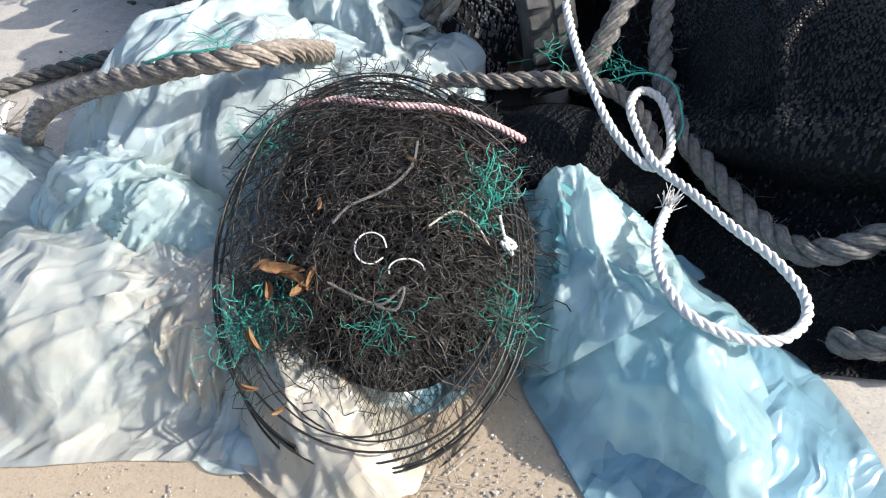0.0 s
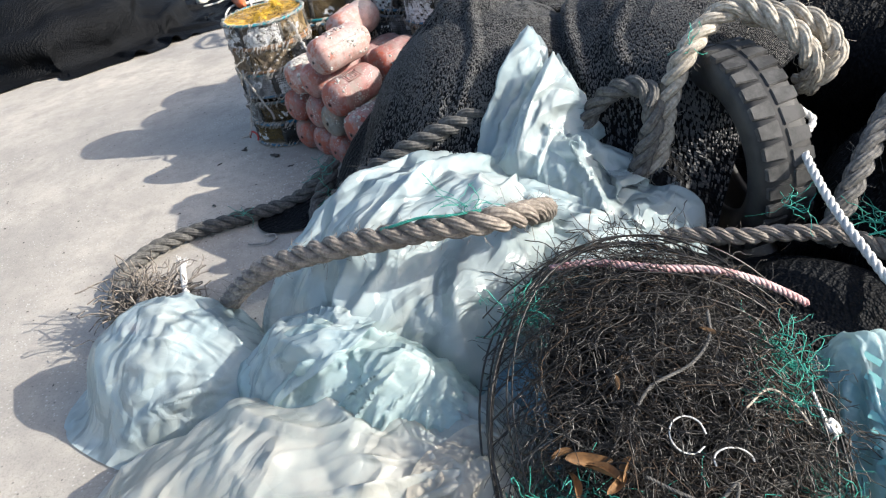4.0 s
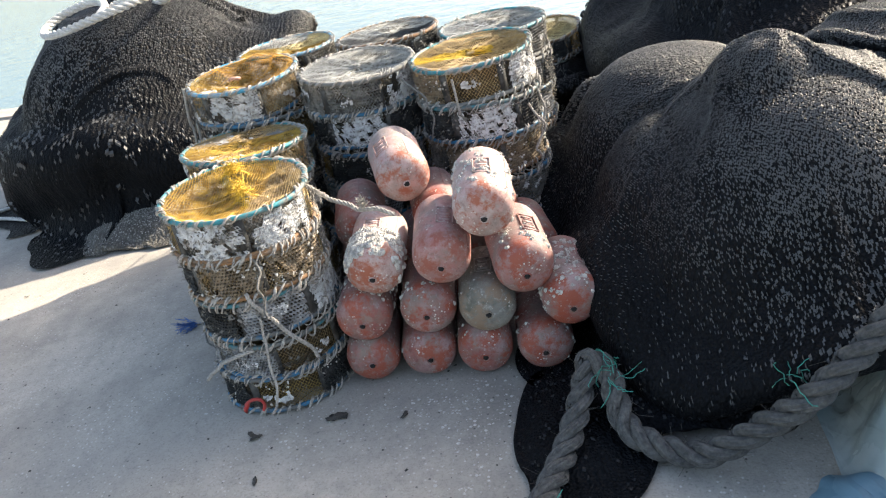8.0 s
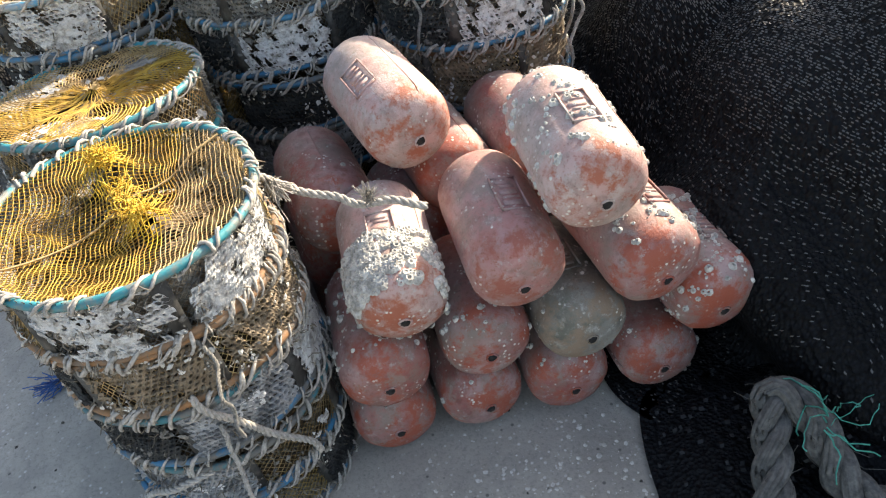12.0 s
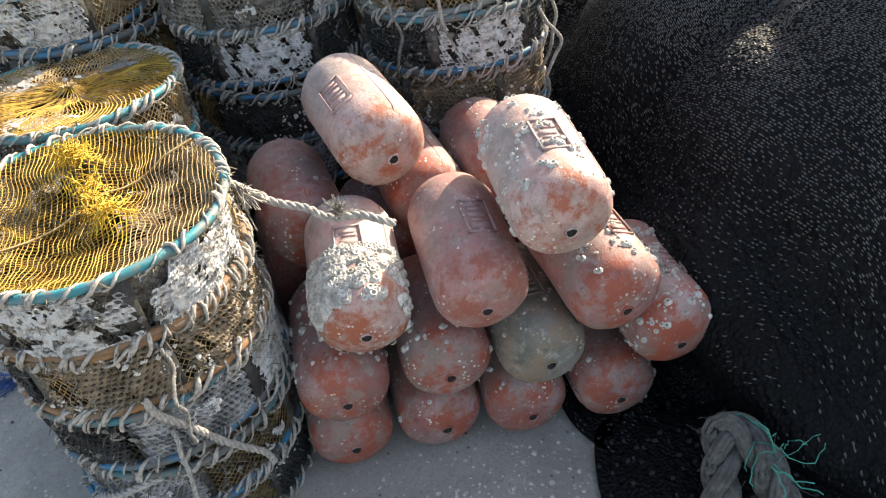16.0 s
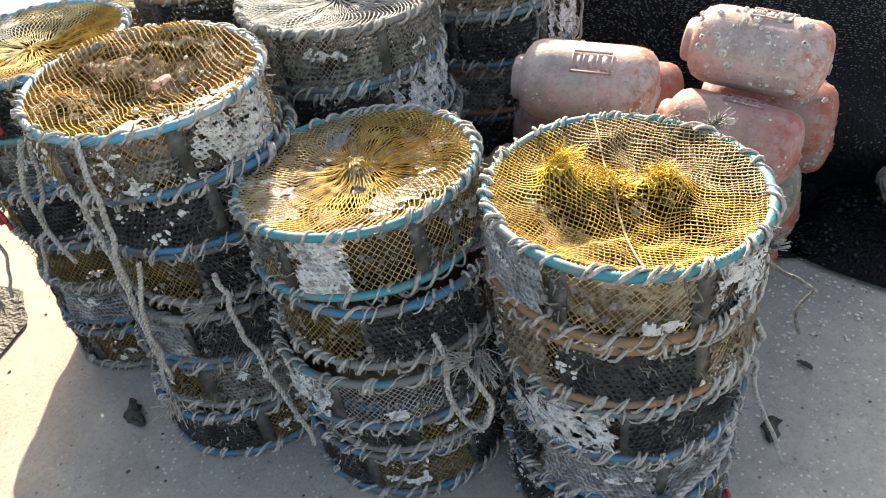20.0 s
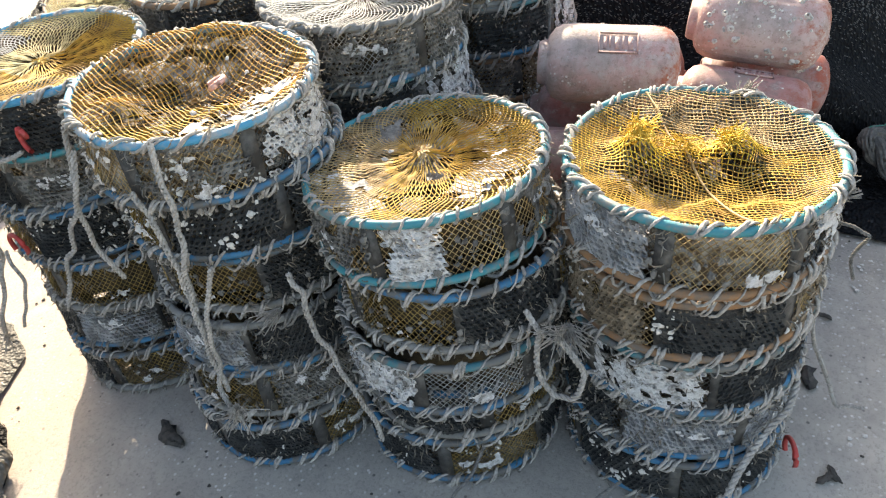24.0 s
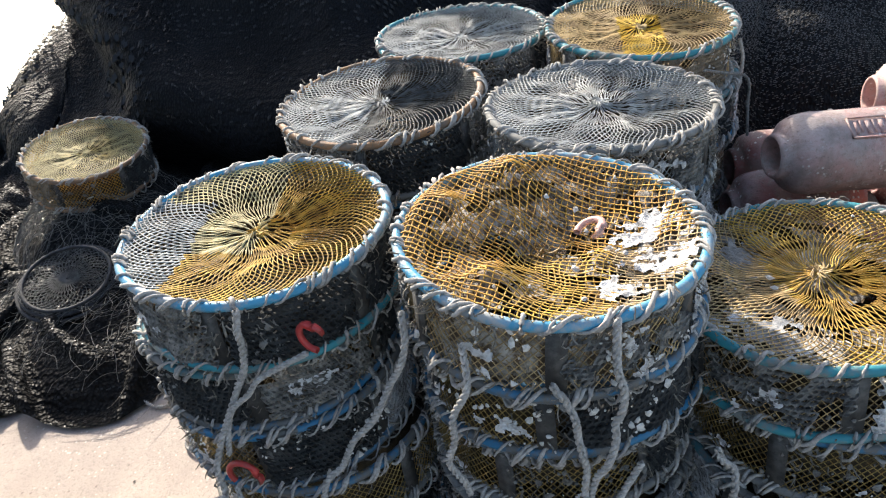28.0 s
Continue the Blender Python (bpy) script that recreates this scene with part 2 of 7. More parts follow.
def drape(ground_at, cx, cy, lx, ly, turn=0.0, cell=0.012, slack=1.10, steps=110, passes=5, bend=0.25, lift=0.03, seed=0, gather=None, rub=0.6, grip=(), rough=0.012, uneven=0.08):
    """A sheet lx by ly, too large by slack for the room it has, falls, buckles and comes to rest. Returns its grid of points."""
    n, m = int(lx / cell) // 4 * 4 + 1, int(ly / cell) // 4 * 4 + 1
    g = np.random.default_rng(seed)
    u, v = np.meshgrid(np.linspace(-0.5, 0.5, n) * lx, np.linspace(-0.5, 0.5, m) * ly, indexing="ij")
    ru = lx / (n - 1) * slack
    rv = ly / (m - 1) * slack
    rd = math.hypot(ru, rv)
    # an uneven outline with rounded corners
    e = 1 + uneven * np.array([noise.noise((x * 2.3 + seed, y * 2.3, 1.0)) for x, y in zip(u.ravel(), v.ravel())]).reshape(u.shape)
    e = e * (1 - 0.24 * (2 * u / lx) ** 2 * (2 * v / ly) ** 2)
    u, v = u * e, v * e
    if gather:
        gx, gy, amount, reach = gather
        d = np.hypot(u - gx, v - gy)
        w = amount * np.exp(-(d / reach) ** 2)
        u, v = u + (gx - u) * w, v + (gy - v) * w
    c, s = math.cos(radians(turn)), math.sin(radians(turn))
    X, Y = cx + c * u - s * v, cy + s * u + c * v
    Q = np.stack([X.ravel(), Y.ravel(), 0 * X.ravel()], 1)
    bumpy = (rough * fbm(Q, 0.10, 3, seed * 3.3)).reshape(n, m)
    base = np.stack([X, Y, smooth_grid(ground_at(X, Y)[..., None], 12)[..., 0]], -1)
    P = base + np.array([0, 0, 1.0]) * (lift + bumpy + g.normal(0, 0.002, X.shape))[..., None]
    old = P.copy()
    sl = slice
    pairs = []
    for o in (0, 1):
        pairs.append(((sl(o, n - 1, 2), sl(None)), (sl(o + 1, n, 2), sl(None)), ru, 1.0))
        pairs.append(((sl(None), sl(o, m - 1, 2)), (sl(None), sl(o + 1, m, 2)), rv, 1.0))
    for o in (0, 1):
        pairs.append(((sl(o, n - 1, 2), sl(0, m - 1)), (sl(o + 1, n, 2), sl(1, m)), rd, 0.5))
        pairs.append(((sl(o, n - 1, 2), sl(1, m)), (sl(o + 1, n, 2), sl(0, m - 1)), rd, 0.5))
    for ax in (0, 1):
        for o in (0, 1, 2, 3):
            k = n if ax == 0 else m
            a_, b_ = sl(o, k - 2, 4), sl(o + 2, k, 4)
            if ax == 0:
                pairs.append(((a_, sl(None)), (b_, sl(None)), 2 * ru, bend))
            else:
                pairs.append(((sl(None), a_), (sl(None), b_), 2 * rv, bend))
    rests = []
    for a, b, rest, k in pairs:
        A, B = base[a], base[b]
        r_, c_ = min(A.shape[0], B.shape[0]), min(A.shape[1], B.shape[1])
        rests.append(np.linalg.norm(B[:r_, :c_] - A[:r_, :c_], axis=-1, keepdims=True) * slack)
    pins = [(int((0.5 + a) * (n - 1)), int((0.5 + b) * (m - 1)), Vector(p)) for a, b, p in grip]
    for it in range(steps):
        vel = (P - old) * 0.93
        old = P.copy()
        P = P + vel
        P[..., 2] -= 0.0011
        for _ in range(passes):
            for (a, b, _, k), rest in zip(pairs, rests):
                A, B = P[a], P[b]
                if A.shape != B.shape:
                    r_, c_ = min(A.shape[0], B.shape[0]), min(A.shape[1], B.shape[1])
                    A, B = A[:r_, :c_], B[:r_, :c_]
                d = B - A
                ln = np.sqrt((d * d).sum(-1, keepdims=True)) + 1e-9
                cc = d * (0.5 * k * (ln - rest) / ln)
                A += cc
                B -= cc
            for i, j, p in pins:
                P[max(0, i - 1):i + 2, max(0, j - 1):j + 2] = p
        h = ground_at(P[..., 0], P[..., 1])
        low = P[..., 2] < h
        P[..., 2] = np.where(low, h, P[..., 2])
        for k in (0, 1):
            P[..., k] = np.where(low, P[..., k] + (old[..., k] - P[..., k]) * rub, P[..., k])
    return P


def grid_quads(n, m):
    i = np.arange(n * m).reshape(n, m)
    return np.stack([i[:-1, :-1], i[1:, :-1], i[1:, 1:], i[:-1, 1:]], -1).reshape(-1, 4)


def finer_grid(P):
    """Twice as many points each way, on a soft curve through the old ones."""
    for ax in (0, 1):
        P = np.moveaxis(P, ax, 0)
        ext = np.concatenate([2 * P[:1] - P[1:2], P, 2 * P[-1:] - P[-2:-1]])
        mid = (-ext[:-3] + 9 * ext[1:-2] + 9 * ext[2:-1] - ext[3:]) / 16
        out = np.empty((2 * len(P) - 1, *P.shape[1:]))
        out[0::2], out[1::2] = P, mid
        P = np.moveaxis(out, 0, ax)
    return P

# ---- materials ----
def material(name, base, rough=0.6, metal=0.0):
    m = bpy.data.materials.new(name)
    m.use_nodes = True
    nt = m.node_tree
    b = nt.nodes["Principled BSDF"]
    b.inputs["Base Color"].default_value = (*base, 1)
    b.inputs["Roughness"].default_value = rough
    b.inputs["Metallic"].default_value = metal
    return m, nt, b


def node(nt, kind, **inputs):
    n = nt.nodes.new(kind)
    for k, v in inputs.items():
        key = k.replace("_", " ")
        if hasattr(v, "is_output"):
            nt.links.new(v, n.inputs[key])
        else:
            n.inputs[key].default_value = v
    return n


def coords(nt, which="Object"):
    return nt.nodes.new("ShaderNodeTexCoord").outputs[which]


def noise_tex(nt, vec, scale, detail=4, rough=0.6):
    n = node(nt, "ShaderNodeTexNoise", Scale=scale, Detail=detail, Roughness=rough)
    nt.links.new(vec, n.inputs["Vector"])
    return n.outputs["Fac"]


def voronoi(nt, vec, scale, feature='F1', out="Distance"):
    n = nt.nodes.new("ShaderNodeTexVoronoi")
    n.feature = feature
    n.inputs["Scale"].default_value = scale
    nt.links.new(vec, n.inputs["Vector"])
    return n.outputs[out]


def ramp(nt, fac, stops):
    n = nt.nodes.new("ShaderNodeValToRGB")
    nt.links.new(fac, n.inputs[0])
    el = n.color_ramp.elements
    while len(el) < len(stops):
        el.new(0.5)
    for e, (p, c) in zip(el, stops):
        e.position = p
        e.color = (*c, 1) if len(c) == 3 else c
    return n.outputs[0]


def grey(v):
    return (v, v, v)


def mixed(nt, fac, a, b, mode='MIX'):
    n = nt.nodes.new("ShaderNodeMix")
    n.data_type, n.blend_type = 'RGBA', mode
    for sock, v in ((n.inputs[0], fac), (n.inputs[6], a), (n.inputs[7], b)):
        if hasattr(v, "is_output"):
            nt.links.new(v, sock)
        else:
            sock.default_value = v if isinstance(v, float) else (*v, 1)
    return n.outputs[2]


def bump(nt, bsdf, height, strength=0.4, distance=0.004):
    n = nt.nodes.new("ShaderNodeBump")
    n.inputs["Strength"].default_value = strength
    n.inputs["Distance"].default_value = distance
    nt.links.new(height, n.inputs["Height"])
    nt.links.new(n.outputs[0], bsdf.inputs["Normal"])
    return n


def fibre_mat(name, dark, light, rough=0.85, scale=60.0):
    """Twine or rope yarn: two tones in fine streaks and larger stains."""
    m, nt, b = material(name, light, rough)
    v = coords(nt, "Object")
    fine = noise_tex(nt, v, scale, 4, 0.7)
    big = noise_tex(nt, v, scale * 0.08, 3)
    c = mixed(nt, ramp(nt, fine, [(0.3, grey(0)), (0.7, grey(1))]), dark, light)
    c = mixed(nt, ramp(nt, big, [(0.35, grey(0)), (0.75, grey(0.55))]), c, dark)
    nt.links.new(c, b.inputs["Base Color"])
    bump(nt, b, fine, 0.6, 0.002)
    return m


def two_tone(name, a, b_, rough, scale, lo=0.4, hi=0.6, bumps=0.3, dist=0.003):
    m, nt, b = material(name, a, rough)
    v = coords(nt)
    f = noise_tex(nt, v, scale, 6, 0.65)
    nt.links.new(mixed(nt, ramp(nt, f, [(lo, grey(0)), (hi, grey(1))]), a, b_), b.inputs["Base Color"])
    bump(nt, b, noise_tex(nt, v, scale * 4, 5, 0.7), bumps, dist)
    return m


# quay concrete: pale sandy grey, fine grit, stains, crushed shell
def concrete():
    m, nt, b = material("quay_concrete", (0.4, 0.37, 0.32), 0.9)
    v = coords(nt, "Object")
    big = noise_tex(nt, v, 0.9, 6, 0.6)
    mid = noise_tex(nt, v, 7.0, 6, 0.7)
    fine = noise_tex(nt, v, 140.0, 3, 0.7)
    c = mixed(nt, ramp(nt, big, [(0.35, grey(0)), (0.65, grey(1))]), (0.33, 0.305, 0.272), (0.51, 0.465, 0.40))
    c = mixed(nt, ramp(nt, noise_tex(nt, v, 2.3, 7, 0.68), [(0.50, grey(0)), (0.66, grey(0.55))]), c, (0.245, 0.225, 0.20))
    c = mixed(nt, ramp(nt, mid, [(0.42, grey(0)), (0.72, grey(0.7))]), c, (0.27, 0.25, 0.225))
    spots = voronoi(nt, v, 55.0)
    gate = noise_tex(nt, v, 3.3, 4)
    g = nt.nodes.new("ShaderNodeMath")
    g.operation = 'MULTIPLY'
    nt.links.new(ramp(nt, spots, [(0.14, grey(1)), (0.22, grey(0))]), g.inputs[0])
    nt.links.new(ramp(nt, gate, [(0.42, grey(0)), (0.62, grey(1))]), g.inputs[1])
    c = mixed(nt, g.outputs[0], c, (0.62, 0.59, 0.55))
    dark = voronoi(nt, v, 23.0)
    c = mixed(nt, ramp(nt, dark, [(0.06, grey(0.8)), (0.1, grey(0))]), c, (0.09, 0.085, 0.08))
    edge = noise_tex(nt, v, 2.2, 6, 0.65)
    for (px, py, reach), tone, much in (((3.3, -1.35, 0.95), (0.36, 0.275, 0.185), 0.8), ((0.05, 2.35, 0.95), (0.42, 0.30, 0.25), 0.38)):
        far = nt.nodes.new("ShaderNodeVectorMath")
        far.operation = 'DISTANCE'
        nt.links.new(v, far.inputs[0])
        far.inputs[1].default_value = (px, py, 0.0)
        blot = nt.nodes.new("ShaderNodeMath")
        blot.operation = 'MULTIPLY_ADD'
        nt.links.new(edge, blot.inputs[0])
        blot.inputs[1].default_value = -1.6
        nt.links.new(far.outputs["Value"], blot.inputs[2])
        c = mixed(nt, ramp(nt, blot.outputs[0], [(max(0.0, reach - 0.95), grey(much)), (min(1.0, reach - 0.45), grey(0))]), c, tone)
    c = mixed(nt, ramp(nt, fine, [(0.30, grey(0.45)), (0.5, grey(0.0))]), c, (0.15, 0.14, 0.125))
    nt.links.new(c, b.inputs["Base Color"])
    h = mixed(nt, 0.5, mid, fine)
    bump(nt, b, h, 0.5, 0.006)
    return m


MAT_GROUND = concrete()


# black fishing net in heaps: dark knotted cloth; thread glints are painted pale
def net_cloth(name, base=(0.0035, 0.0042, 0.0055), scale=170.0, gloss=0.6):
    m, nt, b = material(name, base, gloss)
    b.inputs["Specular IOR Level"].default_value = 0.12
    v = coords(nt, "Object")
    warp = node(nt, "ShaderNodeMapping", Scale=(1.0, 1.0, 0.55))
    nt.links.new(v, warp.inputs["Vector"])
    cells = voronoi(nt, warp.outputs[0], scale * 0.7)
    big = noise_tex(nt, v, 4.0, 4)
    wav = nt.nodes.new("ShaderNodeTexWave")
    wav.inputs["Scale"].default_value = 11.0
    wav.inputs["Distortion"].default_value = 9.0
    wav.inputs["Detail"].default_value = 3.0
    nt.links.new(v, wav.inputs["Vector"])
    c = mixed(nt, ramp(nt, cells, [(0.1, grey(1)), (0.5, grey(0))]), tuple(x * 0.6 for x in base), tuple(x * 2.2 for x in base))
    c = mixed(nt, ramp(nt, big, [(0.4, grey(0)), (0.75, grey(0.6))]), c, tuple(x * 2.2 + 0.002 for x in base))
    nt.links.new(c, b.inputs["Base Color"])
    h1 = mixed(nt, 0.35, cells, wav.outputs["Fac"])
    bump(nt, b, h1, 1.0, 0.010)
    return m


MAT_NET = net_cloth("black_net")
# black net with the sunlight put into its colour, for the flat piece
MAT_NET_SUNLIT = net_cloth("sunlit_black_net", (0.10, 0.096, 0.088), 140.0, 0.6)
MAT_NET_BROWN = net_cloth("brown_black_net", (0.007, 0.0065, 0.006), 140.0, 0.6)


# polythene sheet: thin, milky, shiny, lets some light through
def polythene(name, tint, dirt=(0.42, 0.36, 0.27), dirty=0.3, through=0.25, rough=0.16, crumple=1.0, clear=0.16):
    m, nt, b = material(name, tint, rough)
    v = coords(nt, "Object")
    f = noise_tex(nt, v, 2.6, 5, 0.6)
    fine = noise_tex(nt, v, 26.0, 5, 0.7)
    c = mixed(nt, ramp(nt, f, [(0.45, grey(0)), (0.8, grey(dirty))]), tint, dirt)
    c = mixed(nt, ramp(nt, fine, [(0.5, grey(0)), (0.78, grey(0.22 * dirty))]), c, tuple(x * 0.55 for x in dirt))
    c = mixed(nt, ramp(nt, noise_tex(nt, v, 5.5, 4, 0.6), [(0.35, grey(0.45)), (0.62, grey(0))]), c, tuple(x * y for x, y in zip(tint, (0.62, 0.80, 0.90))))
    nt.links.new(c, b.inputs["Base Color"])
    nt.links.new(ramp(nt, f, [(0.3, grey(rough)), (0.8, grey(rough + 0.25))]), b.inputs["Roughness"])
    b.inputs["Specular IOR Level"].default_value = 0.8
    # crumpling: flat facets that meet in sharp creases, long ones and short ones
    soft = nt.nodes.new("ShaderNodeTexNoise")
    soft.inputs["Scale"].default_value = 5.0
    nt.links.new(v, soft.inputs["Vector"])
    bend_ = nt.nodes.new("ShaderNodeVectorMath")
    bend_.operation = 'MULTIPLY_ADD'
    nt.links.new(soft.outputs["Color"], bend_.inputs[0])
    bend_.inputs[1].default_value = (0.12, 0.12, 0.12)
    nt.links.new(v, bend_.inputs[2])
    h = None
    for sc, turn, amt, thin in ((3.2, 0.5, 1.0, 0.30), (4.6, 2.1, 0.8, 0.30), (7.5, -0.7, 0.55, 0.22), (12.0, 1.2, 0.38, 0.25), (22.0, 2.6, 0.20, 0.4)):
        mp = node(nt, "ShaderNodeMapping", Scale=(1.0, thin, 0.8), Rotation=(0.3, 0.2, turn))
        nt.links.new(bend_.outputs[0], mp.inputs["Vector"])
        n_ = noise_tex(nt, mp.outputs[0], sc, 1, 0.4)
        off = nt.nodes.new("ShaderNodeMath")
        off.operation = 'SUBTRACT'
        nt.links.new(n_, off.inputs[0])
        off.inputs[1].default_value = 0.5
        fold = nt.nodes.new("ShaderNodeMath")
        fold.operation = 'ABSOLUTE'
        nt.links.new(off.outputs[0], fold.inputs[0])
        mm = nt.nodes.new("ShaderNodeMath")
        mm.operation = 'MULTIPLY_ADD'
        nt.links.new(fold.outputs[0], mm.inputs[0])
        mm.inputs[1].default_value = -amt * 3.0 / sc * 3.2
        if h:
            nt.links.new(h, mm.inputs[2])
        else:
            mm.inputs[2].default_value = 0.0
        h = mm.outputs[0]
    # and flat facets that meet in creases
    for sc, turn, amt in ((4.0, 0.5, 0.8), (10.0, 1.9, 0.75), (19.0, 2.7, 0.5)):
        mp = node(nt, "ShaderNodeMapping", Scale=(1.0, 0.30, 0.8), Rotation=(0.3, 0.2, turn))
        nt.links.new(bend_.outputs[0], mp.inputs["Vector"])
        mm = nt.nodes.new("ShaderNodeMath")
        mm.operation = 'MULTIPLY_ADD'
        nt.links.new(voronoi(nt, mp.outputs[0], sc, 'DISTANCE_TO_EDGE'), mm.inputs[0])
        mm.inputs[1].default_value = amt * 6.0 / sc
        nt.links.new(h, mm.inputs[2])
        h = mm.outputs[0]
    calm = nt.nodes.new("ShaderNodeMath")
    calm.operation = 'MULTIPLY'
    nt.links.new(h, calm.inputs[0])
    nt.links.new(ramp(nt, noise_tex(nt, v, 3.4, 2), [(0.36, grey(0.35)), (0.60, grey(1))]), calm.inputs[1])
    bump(nt, b, calm.outputs[0], 1.0, 0.065 * crumple)
    tr = node(nt, "ShaderNodeBsdfTranslucent")
    nt.links.new(c, tr.inputs["Color"])
    mx = nt.nodes.new("ShaderNodeMixShader")
    mx.inputs[0].default_value = through
    nt.links.new(b.outputs[0], mx.inputs[1])
    nt.links.new(tr.outputs[0], mx.inputs[2])
    # thin film: partly clear
    cl = nt.nodes.new("ShaderNodeBsdfTransparent")
    nt.links.new(mixed(nt, 0.5, c, (1.0, 1.0, 1.0)), cl.inputs["Color"])
    mc = nt.nodes.new("ShaderNodeMixShader")
    nt.links.new(ramp(nt, noise_tex(nt, v, 4.0, 3), [(0.35, grey(clear * 1.5)), (0.65, grey(clear * 0.5))]), mc.inputs[0])
    nt.links.new(mx.outputs[0], mc.inputs[1])
    nt.links.new(cl.outputs[0], mc.inputs[2])
    nt.links.new(mc.outputs[0], nt.nodes["Material Output"].inputs["Surface"])
    return m


MAT_BAG = polythene("polythene_white", (0.55, 0.63, 0.635), dirty=0.25, rough=0.15, through=0.30, crumple=1.2, clear=0.22)
MAT_BAG_DIRTY = polythene("polythene_soiled", (0.68, 0.68, 0.63), dirty=0.45, rough=0.17, through=0.42, crumple=0.75)
MAT_BAG_TAN = polythene("polythene_beige", (0.60, 0.545, 0.455), dirty=0.6, rough=0.2, through=0.36, crumple=0.8, clear=0.08)
MAT_BAG_BLUE = polythene("polythene_blue", (0.47, 0.67, 0.71), dirty=0.12, rough=0.14, through=0.45, clear=0.26)
MAT_BAG_GREEN = polythene("polythene_pale_green", (0.68, 0.81, 0.79), dirty=0.14, rough=0.14, through=0.45, crumple=1.1, clear=0.22)
MAT_BAG_DEEP = polythene("polythene_deep_blue", (0.24, 0.42, 0.52), dirty=0.12, through=0.35)
MAT_ROPE_GREY = fibre_mat("rope_grey", (0.038, 0.038, 0.038), (0.175, 0.168, 0.155))
MAT_ROPE_PALE = fibre_mat("rope_pale", (0.20, 0.175, 0.14), (0.60, 0.55, 0.47))
MAT_ROPE_DUSTY = fibre_mat("rope_dusty", (0.09, 0.077, 0.066), (0.36, 0.315, 0.27))
MAT_ROPE_MID = fibre_mat("rope_mid_grey", (0.06, 0.057, 0.053), (0.27, 0.255, 0.235))
MAT_ROPE_BLACK = fibre_mat("rope_black", (0.018, 0.018, 0.02), (0.075, 0.075, 0.08))
MAT_ROPE_WHITE = fibre_mat("rope_white", (0.42, 0.41, 0.39), (0.78, 0.77, 0.74), 0.7, 90.0)
MAT_TEAL = fibre_mat("teal_twine", (0.02, 0.18, 0.14), (0.05, 0.42, 0.33), 0.6)
MAT_RUBBER = two_tone("tyre_rubber", (0.012, 0.012, 0.013), (0.035, 0.034, 0.033), 0.6, 9.0)
MAT_TREAD = two_tone("tyre_tread", (0.03, 0.03, 0.03), (0.085, 0.083, 0.08), 0.75, 14.0)


